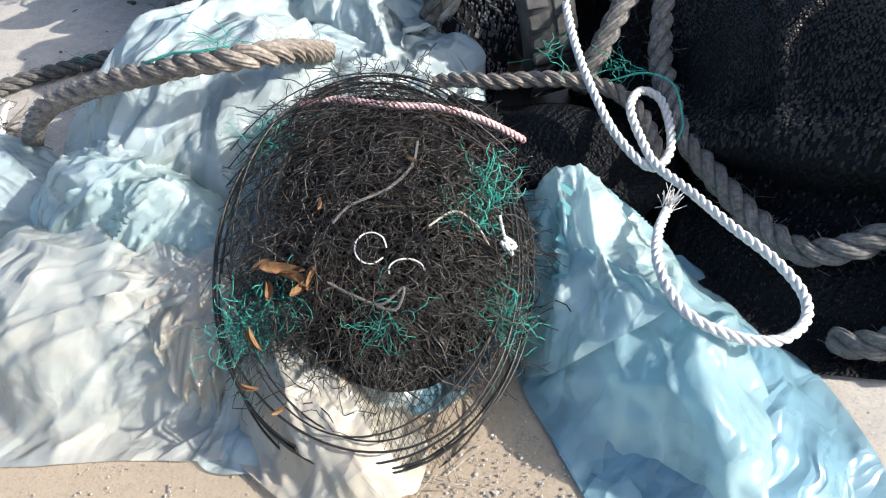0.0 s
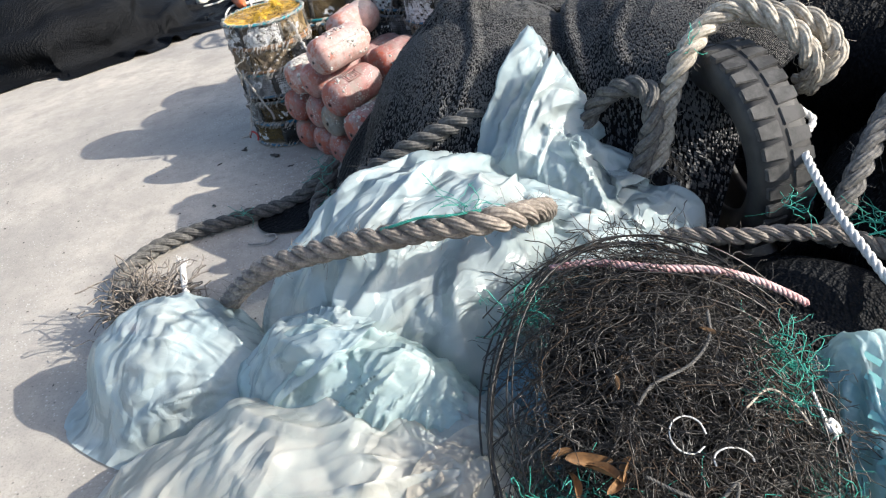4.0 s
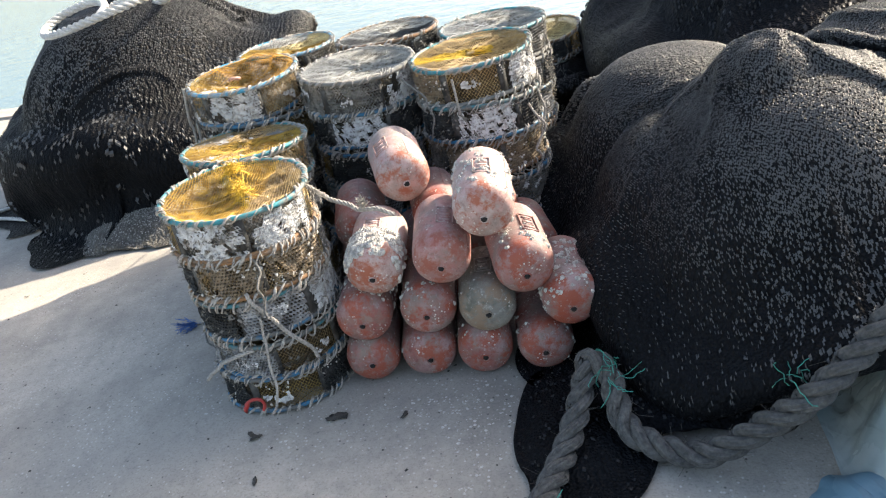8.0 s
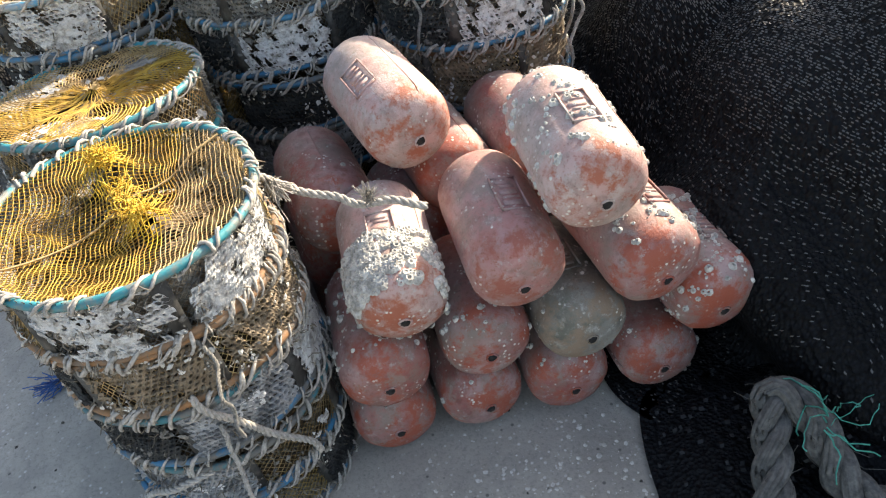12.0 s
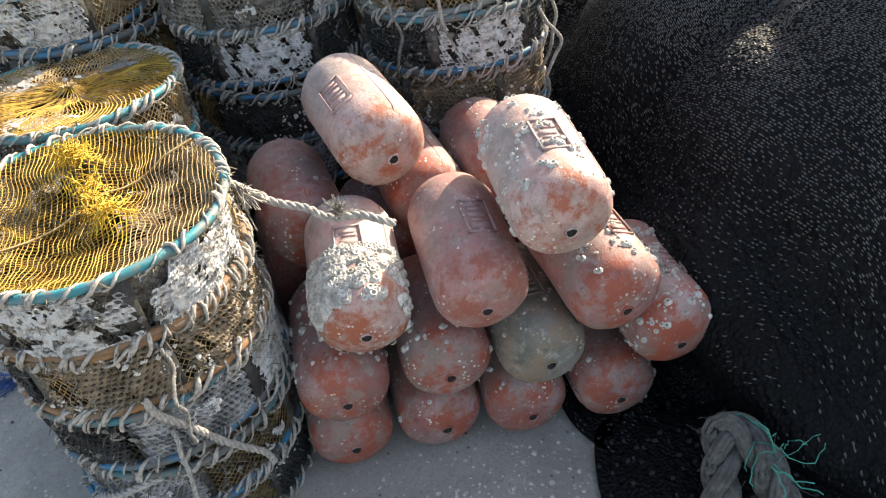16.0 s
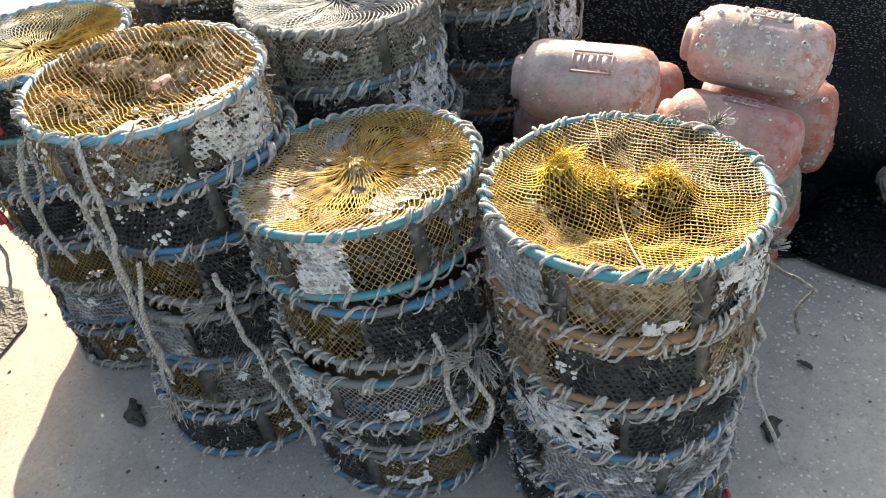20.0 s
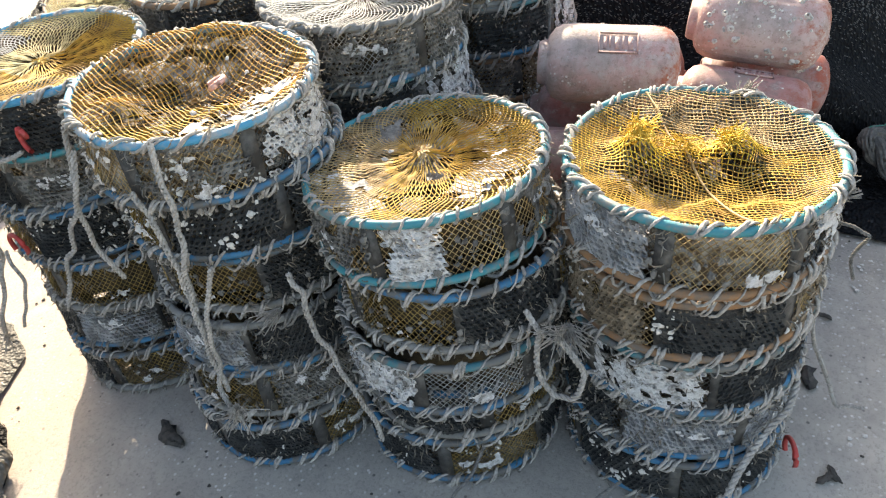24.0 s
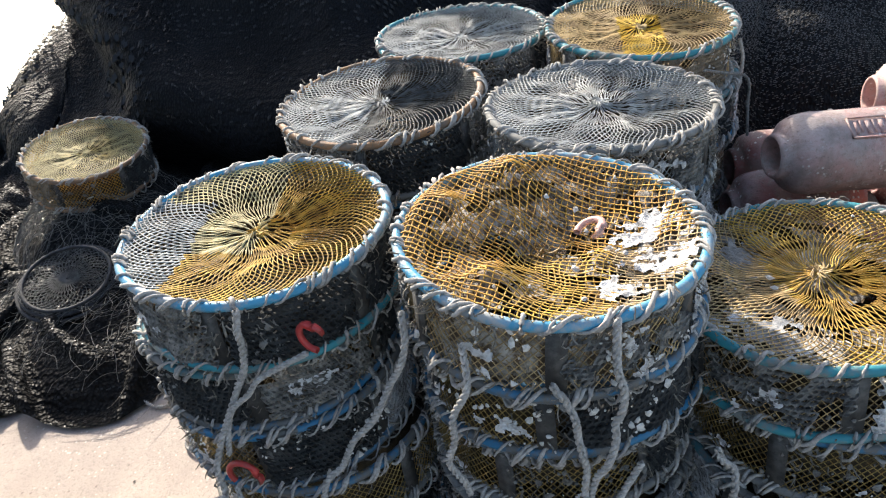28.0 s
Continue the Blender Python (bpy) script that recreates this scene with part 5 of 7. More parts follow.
for key, (x, y, ztop, tx, ty, low) in STACKS.items():
    top = crab_pot(**TOPS[key])
    h = (ztop + 0.008) / (len(low) + 1)
    g = np.random.default_rng(ord(key))
    top.matrix_world = pose(x, y, ztop - POT_H + 0.008, ty, tx, -9 if key == 'D' else 0)
    for i, k in enumerate(low):
        turn = {("G", 4): 235, ("D", 2): 140}.get((key, i), g.uniform(0, 360))
        m = pose(x + g.normal(0, 0.017), y + g.normal(0, 0.017), i * h, g.normal(0, 1.5), g.normal(0, 1.5), turn)
        if i == 0:
            m = pose(x + g.normal(0, 0.007), y + g.normal(0, 0.007), 0.001, 0, 0, g.uniform(0, 360))
        copy_thing(LOW[k], m)
    if key == "D":
        for q, (cx, cy, cz, sx, sy, n_) in enumerate(((-0.034, 0.095, 0.040, 0.034, 0.016, 120), (0.045, -0.035, 0.012, 0.020, 0.018, 90), (0.005, 0.03, 0.010, 0.022, 0.04, 60))):
            tangle("frayed_net", (cx, cy, POT_H + cz - 0.012), (sx, sy, 0.006), n_, NETS["yellow"], 0.0009, 0.0055, 7, 0.5, 300 + q, top, "bright yellow frayed netting bunched up")
for ob in LOW:
    for o in (*ob.children_recursive, ob):
        bpy.data.objects.remove(o)
jpot = crab_pot(**TOPS["J"])
jpot.matrix_world = pose(1.147, 2.772, 0.312, 7.7, -6, 0)

# ---- plastic floats ----
FL_R, FL_L = 0.087, 0.315


def float_buoy(label, mat, barnacles=0, cover=(0.0, 0.35), plate=True, seed=0):
    """A barrel float lying along +x, front end at x = 0: domed front with a drain hole, open neck behind."""
    root = tagged(new("plastic_float"), label, "float", "piled plastic floats")
    prof = [(0.0, 0.0), (0.001, 0.02), (0.005, 0.045), (0.013, 0.066), (0.026, 0.080), (0.045, 0.0865), (0.075, 0.088), (0.16, 0.087), (0.235, 0.088),
            (0.262, 0.085), (0.28, 0.077), (0.291, 0.063), (0.296, 0.051), (0.309, 0.049), (0.315, 0.045), (0.313, 0.039), (0.29, 0.037), (0.24, 0.034), (0.235, 0.0)]
    prof = np.array(prof)
    n = 48
    a = np.arange(n) * 2 * math.pi / n
    V = np.stack([np.repeat(prof[:, 0], n), np.outer(prof[:, 1], np.cos(a)).ravel(), np.outer(prof[:, 1], np.sin(a)).ravel()], 1)
    g = np.random.default_rng(seed + 50)
    wob = 1 + 0.018 * fbm(V + seed, 0.09, 2, seed)
    V[:, 1:] *= wob[:, None]
    i = np.arange(len(prof) * n).reshape(-1, n)
    nx = np.roll(i, -1, 1)
    Q = np.stack([i[:-1], nx[:-1], nx[1:], i[1:]], -1).reshape(-1, 4)
    body = link_mesh("body", V, Q, mat, root)
    # mould seam along the body
    s = np.linspace(0.03, 0.28, 24)
    rad = np.interp(s, prof[:16, 0], prof[:16, 1])
    for side in (1, -1):
        link_mesh("seam", *tubes(np.stack([s, 0 * s, side * rad], 1)[None] @ np.array(Matrix.Rotation(0.9, 3, 'X')).T, 0.0016, 4), mat, body)
    # drain hole: a torn lip round a black disc painted as its dark inside
    a2 = np.linspace(0, 2 * math.pi, 16, endpoint=False)
    lip = np.stack([np.full(16, -0.0005), 0.0105 * np.cos(a2) * (1 + 0.12 * np.sin(3 * a2)), 0.010 * np.sin(a2)], 1)
    lip[:, 2] -= 0.008
    link_mesh("drain_hole_lip", *tubes(lip, 0.0025, 5, closed=True), mat, body)
    bm = bmesh.new()
    bmesh.ops.create_cone(bm, cap_ends=True, segments=14, radius1=0.0105, radius2=0.009, depth=0.003,
                          matrix=Matrix.Translation((-0.0003, 0, -0.008)) @ Matrix.Rotation(math.pi / 2, 4, 'Y'))
    part("drain_hole", bm, MAT_HOLE, body, "black disc for the dark inside the drain hole")
    if plate:
        # raised maker's plate: a frame with bars in it
        bm = bmesh.new()
        for u0, u1, w0, w1 in ((0.10, 0.185, -0.026, -0.023), (0.10, 0.185, 0.023, 0.026), (0.10, 0.103, -0.026, 0.026), (0.182, 0.185, -0.026, 0.026),
                               (0.112, 0.122, -0.015, 0.017), (0.13, 0.134, -0.016, 0.014), (0.14, 0.150, -0.014, 0.016), (0.158, 0.162, -0.016, 0.012), (0.167, 0.174, -0.013, 0.016)):
            box(bm, u0, u1, w0, w1, 0.0845, 0.0888)
        tagged(part("makers_plate", bm, mat, body, "raised moulded plate"), kind="stuff")
    if barnacles:
        n = barnacles
        # clusters over part of the surface
        cx = g.uniform(cover[0], cover[1], n) * 0.28 + 0.01
        ca = g.normal(1.2, 1.1, n) if cover[1] < 0.9 else g.uniform(-0.6, 3.6, n)
        keepm = np.array([noise.noise((x * 34 + seed * 1.7, t * 2.6, seed * 0.61)) for x, t in zip(cx, ca)]) > (-0.3 if barnacles > 800 else 0.0 if barnacles > 300 else 0.22)
        cx, ca = cx[keepm], ca[keepm]
        rr = np.interp(cx, prof[:13, 0], prof[:13, 1])
        base = np.stack([cx, rr * np.cos(ca), rr * np.sin(ca)], 1)
        nrm = norm(np.stack([np.where(cx < 0.04, -(0.04 - cx) * 18, 0), np.cos(ca), np.sin(ca)], 1))
        size = 0.0014 + 0.0062 * g.uniform(0, 1, len(cx)) ** 2.8 + (0.0020 if barnacles > 1200 else 0.0003 if barnacles > 300 else 0)
        up = norm(np.cross(nrm, g.normal(0, 1, nrm.shape)))
        vv = np.cross(nrm, up)
        aa = np.arange(7) * 2 * math.pi / 7
        ring = np.cos(aa)[None, :, None] * up[:, None] + np.sin(aa)[None, :, None] * vv[:, None]
        lv = []
        for fr, fh in ((1.25, -0.1), (0.70, 0.75), (0.42, 0.72), (0.25, 0.1)):
            lv.append(base[:, None] + ring * (fr * size)[:, None, None] + nrm[:, None] * (fh * size)[:, None, None])
        B = np.stack(lv, 1)
        idx = np.arange(B[..., 0].size).reshape(len(cx), 4, 7)
        nn = np.roll(idx, -1, 2)
        QB = np.stack([idx[:, :-1], nn[:, :-1], nn[:, 1:], idx[:, 1:]], -1).reshape(-1, 4)
        tagged(link_mesh("barnacle_crust", B.reshape(-1, 3), QB, MAT_BARNACLE, body, "cluster of small white barnacles", smooth=False), kind="stuff")
    return root


def lay(ob, front, back_dir, roll=0.0):
    """Puts a float with its front end at front, its body running along back_dir."""
    d = Vector(back_dir).normalized()
    q = d.to_track_quat('X', 'Z').to_matrix().to_4x4()
    ob.matrix_world = Matrix.Translation(Vector(front) + Vector((0, 0, 0.008))) @ q @ pose(0, 0, 0, roll, 0, 0)


RED = "faded red plastic float, chalky and speckled"
lay(float_buoy(RED + ", on the ground", MAT_FLOAT, 110, (0.0, 0.6), seed=1), (0.227, 0.042, 0.081), (-0.02, 0.99, 0), 10)
lay(float_buoy(RED + ", on the ground", MAT_FLOAT, 90, (0.0, 0.6), seed=2), (0.411, 0.030, 0.081), (-0.02, 0.99, 0), -20)
lay(float_buoy(RED + ", on the ground", MAT_FLOAT, 160, (0.0, 0.6), seed=3), (0.590, 0.005, 0.081), (0.0, 0.99, 0), 15)
lay(float_buoy(RED + ", beside black nets", MAT_FLOAT, 240, (0.0, 0.8), seed=4), (0.778, -0.015, 0.082), (0.02, 0.99, 0), 40)
lay(float_buoy("faded red float with an orange end, barnacles on its flank", MAT_FLOAT, 330, (0.1, 1.0), seed=5), (0.233, 0.014, 0.251), (0.03, 0.99, 0.03), 0)
lay(float_buoy(RED + ", in the pile", MAT_FLOAT, 260, (0.0, 0.5), seed=6), (0.435, 0.015, 0.25), (0.02, 0.99, 0), 30)
lay(float_buoy("olive grey plastic float with a rusty end", MAT_FLOAT_OLIVE, 90, (0.0, 0.6), seed=7), (0.619, -0.017, 0.25), (0.0, 0.99, 0), 0)
lay(float_buoy("red float thick with barnacles, beside black nets", MAT_FLOAT, 620, (0.0, 0.8), seed=8), (0.868, -0.055, 0.255), (-0.02, 0.99, 0.06), 20)
lay(float_buoy("pinkish float with its front end crusted in barnacles", MAT_FLOAT_PINK, 1500, (0.04, 0.46), seed=9), (0.294, 0.024, 0.400), (0.06, 0.98, 0.13), 0)
lay(float_buoy("smooth faded red plastic float", MAT_FLOAT_ROSE, 14, (0.0, 0.6), seed=10), (0.506, -0.010, 0.424), (0.02, 0.99, 0.12), 15)
lay(float_buoy("faded red float with white shells on its shoulder", MAT_FLOAT, 260, (0.1, 0.45), seed=11), (0.748, -0.055, 0.385), (-0.10, 0.98, 0.10), 25)
lay(float_buoy("chalky pink float on top of the pile, rimmed with barnacles", MAT_FLOAT_PINK, 480, (0.1, 1.0), seed=12), (0.649, -0.026, 0.568), (0.03, 0.99, 0.10), 5)
lay(float_buoy("dusty pink float on top of the pile", MAT_FLOAT_PINK, 10, (0.0, 0.6), seed=13), (0.417, 0.278, 0.582), (-0.20, 0.97, 0.09), -32)
for i, (x, y, z) in enumerate(((0.22, 0.40, 0.081), (0.405, 0.39, 0.081), (0.585, 0.37, 0.081), (0.77, 0.34, 0.081),
                               (0.22, 0.37, 0.25), (0.42, 0.36, 0.25), (0.61, 0.33, 0.25), (0.80, 0.31, 0.25), (0.24, 0.30, 0.42), (0.50, 0.33, 0.41), (0.68, 0.29, 0.43))):
    lay(float_buoy(RED + ", behind others", MAT_FLOAT, 60, (0.0, 0.9), seed=20 + i), (x, y, z), (-0.12, 0.98, 0.02), 17 * i)

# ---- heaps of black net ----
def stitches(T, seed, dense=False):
    """Rows of short raised stitches, fewer low down to imitate the heap's shaded sides."""
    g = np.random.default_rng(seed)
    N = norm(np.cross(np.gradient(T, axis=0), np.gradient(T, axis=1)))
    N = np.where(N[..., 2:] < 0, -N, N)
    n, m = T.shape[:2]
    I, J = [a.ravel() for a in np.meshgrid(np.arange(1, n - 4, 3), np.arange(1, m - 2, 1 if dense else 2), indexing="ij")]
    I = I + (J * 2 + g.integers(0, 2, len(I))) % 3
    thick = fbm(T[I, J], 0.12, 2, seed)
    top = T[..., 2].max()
    # stitches thin out with lower height, so the foot reads as shade
    lit_share = np.clip((T[I, J][:, 2] / max(top, 0.12)) ** 2 * 1.5, 0.10, 1)
    ok = (g.uniform(0, 1, len(I)) < (1.0 + 0.5 * thick) * lit_share) & (I < n - 3)
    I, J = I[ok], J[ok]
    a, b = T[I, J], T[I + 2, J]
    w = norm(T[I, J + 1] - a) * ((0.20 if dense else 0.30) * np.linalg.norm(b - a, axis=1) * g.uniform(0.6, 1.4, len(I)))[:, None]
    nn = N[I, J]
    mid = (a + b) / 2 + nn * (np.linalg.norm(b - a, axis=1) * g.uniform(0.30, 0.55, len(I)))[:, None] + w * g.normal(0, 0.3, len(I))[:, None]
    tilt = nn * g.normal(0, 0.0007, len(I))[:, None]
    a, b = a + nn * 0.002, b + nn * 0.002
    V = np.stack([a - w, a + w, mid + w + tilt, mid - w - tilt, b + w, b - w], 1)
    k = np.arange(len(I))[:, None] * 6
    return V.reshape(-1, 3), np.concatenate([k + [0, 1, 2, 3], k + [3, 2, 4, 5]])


def fishing_net(label, under, cx, cy, lx, ly, turn=0.0, cell=0.022, slack=1.12, seed=0, threads=0, mat=None, yarn=None, bend=0.3, rough=0.03, steps=90, uneven=0.22):
    """A heap of netting: the cloth of matted net, and over it threads toned for glints or shade."""
    P = drape(under, cx, cy, lx, ly, turn, cell=cell, slack=slack, seed=seed, bend=bend, lift=0.03, rough=rough, steps=steps, passes=4, uneven=uneven)
    P[..., 2] += 0.004
    root = tagged(new("fishing_net"), label, "fishing net", "heaped fishing nets")
    F = finer_grid(P)
    link_mesh("matted_net", F, grid_quads(*F.shape[:2]), mat or MAT_NET, root)
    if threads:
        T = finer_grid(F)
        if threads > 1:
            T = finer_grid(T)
        tagged(link_mesh("net_thread", *stitches(np.swapaxes(T, 0, 1), seed, threads > 2), yarn or MAT_THREAD_GLINT, root, "glossy threads of the net", smooth=False), kind="stuff")
    return root


UNDER1 = domes((1.58, 0.20, 0.63, 0.64, 0.81, 20, 2.3), (1.50, 0.20, 0.36, 0.34, 0.885, 0, 2.0), (2.12, 0.55, 0.75, 0.55, 0.84, 15, 2.4), (1.28, 0.28, 0.34, 0.45, 0.66, 0, 2.8), (1.36, 0.66, 0.46, 0.46, 0.76, 0, 3.2), (1.98, 0.44, 0.46, 0.36, 0.80, 0, 2.0))
UNDER2 = domes((2.75, 2.35, 1.30, 1.25, 1.35, 0, 2.6), (2.2, 3.1, 0.8, 0.75, 0.75, 0, 1.7), (2.3, 1.9, 0.9, 0.9, 1.15, 0, 2.2), (3.4, 2.6, 1.3, 1.2, 1.45, 0, 2.4))
UNDER3 = domes((3.85, 0.18, 0.70, 0.36, 0.16, 0, 2.0), (3.75, 0.72, 0.92, 0.66, 0.68, 8, 3.0), (3.15, 0.62, 0.34, 0.40, 0.64, 0, 2.4), (4.5, 0.9, 0.8, 0.7, 0.70, 0, 2.2))
UNDER4 = domes((-1.30, 2.75, 0.88, 1.10, 1.05, 0, 2.6), (-1.25, 2.8, 0.55, 0.6, 1.22, 0, 2.0))
UNDER5 = domes((1.15, 2.75, 0.45, 0.40, 0.29, 0, 2.4), (0.75, 2.6, 0.55, 0.42, 0.16, 30, 2.0), (0.62, 2.95, 0.45, 0.5, 0.09, 0, 2.0), (1.60, 3.45, 0.60, 0.50, 0.24, 0, 2.0))
UNDER6 = domes((-4.4, 0.3, 0.85, 0.9, 0.75, 0, 2.4), (-4.4, 1.0, 0.7, 0.6, 0.35, 0, 2.0))
fishing_net("heap of black fishing net, glossy folds, beside the floats", UNDER1, 1.66, 0.38, 1.82, 1.62, 10, cell=0.020, seed=1, threads=3, rough=0.045)
fishing_net("tall heap of black fishing net behind the pots", UNDER2, 2.88, 2.38, 3.76, 3.2, 5, cell=0.046, seed=4, threads=2, yarn=MAT_THREAD_SHADED, rough=0.06)
fishing_net("heap of black fishing net with a thick rope over it", UNDER3, 3.85, 0.66, 2.4, 1.80, 5, cell=0.022, seed=7, threads=3, yarn=MAT_THREAD_SHADED)
fishing_net("heap of black fishing net with a pale rope coil on it", UNDER4, -1.32, 2.8, 1.86, 2.5, 0, cell=0.034, seed=9, threads=2)
fishing_net("dark flap of net spread on the quay", domes((0.84, -0.25, 0.16, 0.24, 0.045, -17, 2.0)), 0.82, -0.31, 0.34, 0.50, -17, cell=0.02, seed=61, slack=1.2, threads=1, yarn=MAT_THREAD_SHADED, rough=0.015, uneven=0.35)
fishing_net("dark foot of a net heap on the quay", domes((1.15, -0.2, 0.3, 0.2, 0.10, -5, 2.0)), 1.16, -0.19, 0.56, 0.36, -5, cell=0.02, seed=63, slack=1.2, threads=1, yarn=MAT_THREAD_SHADED, rough=0.02, uneven=0.35)
fishing_net("low spread of brown-black netting at the foot of a heap", UNDER5, 1.08, 2.88, 1.80, 1.84, 25, cell=0.021, seed=12, threads=2, mat=MAT_NET_BROWN, yarn=MAT_THREAD_SHADED, slack=1.3)
# loose thin threads trailing over the low spread
g3 = np.random.default_rng(71)
p3 = np.stack([g3.uniform(0.5, 1.25, 420), g3.uniform(2.1, 3.2, 420)], 1)
d3 = g3.normal(2.3, 0.7, 420)
L3 = []
for _ in range(16):
    L3.append(np.column_stack([p3, UNDER5(p3[:, 0], p3[:, 1]) + 0.035 + g3.uniform(0, 0.012, 420)]))
    d3 = d3 + g3.normal(0, 0.35, 420)
    p3 = p3 + 0.024 * np.stack([np.cos(d3), np.sin(d3)], 1)
tagged(link_mesh("loose_thread", *tubes(np.stack(L3, 1), 0.0009, 3), MAT_LASH_GREY), "thin grey threads trailing over black netting", "twine", kind="stuff")
fishing_net("dark heap of net and tarpaulin far along the quay", UNDER6, -4.3, 0.8, 2.2, 2.8, 0, cell=0.04, seed=15)
fishing_net("matted clump of black net under a rope", domes((3.0, -0.08, 0.32, 0.20, 0.29, 20, 2.4), (2.75, -0.2, 0.2, 0.16, 0.30, 0, 2.0)), 2.95, -0.1, 0.75, 0.5, 20, cell=0.016, seed=21, slack=1.3, rough=0.03)

# ---- polythene bags ----
def folded(P, seed, amount=1.0, pleats=None):
    """Film with straight sharp creases between flat facets, and pleats that run out from a gathered place."""
    g = np.random.default_rng(seed)
    n, m = P.shape[:2]
    du = np.linalg.norm(np.diff(P, axis=0), axis=-1).mean()
    dv = np.linalg.norm(np.diff(P, axis=1), axis=-1).mean()
    U, V = np.meshgrid(np.arange(n) * du, np.arange(m) * dv, indexing="ij")
    flat = np.stack([U.ravel(), V.ravel(), np.full(U.size, seed * 0.7)], 1)
    fine = lambda A: finer_grid(finer_grid(np.asarray(A, float).reshape(n, m, 1)))[..., 0]
    F = finer_grid(finer_grid(P))
    wu, wv = fine(U.ravel() + 0.05 * fbm(flat, 0.30, 2, seed)), fine(V.ravel() + 0.05 * fbm(flat, 0.30, 2, seed + 9))
    h = np.zeros(F.shape[:2])
    for lam, amp, k in ((0.40, 0.060, 3), (0.20, 0.034, 4), (0.10, 0.013, 4)):
        for _ in range(k):
            a, ph = g.uniform(0, math.pi), g.uniform(0, 1)
            s = (wu * math.cos(a) + wv * math.sin(a)) / (lam * g.uniform(0.7, 1.4)) + ph
            tri = np.abs(s - np.floor(s) - 0.5) * 2
            where = np.clip(0.05 + 1.9 * fine(fbm(flat, lam * 1.6, 2, g.uniform(0, 90))), 0, 1)
            h += amp * amount * (tri - 0.5) * where / math.sqrt(k)
    # long folds, running out from the gathered place or along the sheet
    if pleats:
        px, py, width, amp, reach = pleats
        d = np.hypot(P[..., 0] - px, P[..., 1] - py).ravel()
        a = np.arctan2(P[..., 1] - py, P[..., 0] - px).ravel()
        # folds keep their width as they run out: new ones open between the old
        for wd, am, sd in ((width, amp, 0.0), (width * 0.5, amp * 0.45, 5.0)):
            q = np.stack([np.cos(a) * (0.28 / wd), np.sin(a) * (0.28 / wd), d / (wd * 7)], 1)
            f = fine(fbm(q, 1.0, 1, seed + sd))
            fade = fine(np.clip(d / 0.22, 0, 1) * np.exp(-(d / reach) ** 2))
            h += am * (np.clip(1 - np.abs(f) * 6.5, 0, 1) - 0.2) * fade
    N = norm(np.cross(np.gradient(F, axis=0), np.gradient(F, axis=1)))
    N = np.where(N[..., 2:] < 0, -N, N)
    for _ in range(6):
        N = smooth_grid(N)
    ei, ej = np.linspace(0, 1, F.shape[0])[:, None], np.linspace(0, 1, F.shape[1])[None]
    h = h * np.clip(np.minimum(np.minimum(ei, 1 - ei), np.minimum(ej, 1 - ej)) * 14 + 0.1, 0, 1)
    F = F + N * h[..., None]
    F[..., 2] = np.maximum(F[..., 2], 0.003)
    return F


def film(name, P, mat, parent, label="", seed=1, amount=1.0, pleats=None):
    F = folded(smooth_grid(P, 9 if name == "film" else 3), seed, amount, pleats)
    return link_mesh(name, F, grid_quads(*F.shape[:2]), mat, parent, label)


def plastic_bag(label, *sheets):
    root = tagged(new("plastic_bag"), label, "plastic bag", "slack polythene bags")
    for k, (name, P, mat, lab, *rest) in enumerate(sheets):
        film(name, P, mat, root, lab, len(label) + 3 * k, *rest)
    return root


SOFT = dict(cell=0.021, bend=0.30, passes=6, steps=110)
BIG = domes((2.02, -0.61, 0.55, 0.54, 0.56, 20, 2.4), (1.84, -0.74, 0.40, 0.40, 0.42, 20, 2.2), (1.98, -0.05, 0.30, 0.34, 0.52, 0, 2.0))
white_bag = plastic_bag("large slack white polythene bag heaped over nets, neck pulled up",
            ("film", drape(BIG, 2.03, -0.61, 1.14, 1.22, 12, slack=1.03, seed=1, rough=0.008, **SOFT), MAT_BAG, "", 0.95, (1.98, -0.10, 0.12, 0.05, 1.1)),
            ("loose_flap", drape(domes((2.42, -0.36, 0.36, 0.24, 0.40, 35, 2.2), (2.2, -0.3, 0.3, 0.25, 0.45, 0, 2.0)), 2.38, -0.36, 0.80, 0.50, 35, slack=1.08, seed=4, rough=0.015, **SOFT), MAT_BAG, "loose white film beside the trap", 0.8, (2.0, -0.4, 0.07, 0.022, 0.8)),
            ("torn_tail", drape(domes((2.16, -0.10, 0.22, 0.17, 0.53, 0, 2.0), (2.42, -0.08, 0.26, 0.18, 0.38, 0, 2.0)), 2.32, -0.10, 0.74, 0.46, -4, slack=1.12, seed=14, rough=0.02, **SOFT), MAT_BAG, "torn tail of film beside the neck", 0.9, (2.0, 0.0, 0.06, 0.022, 0.8)))


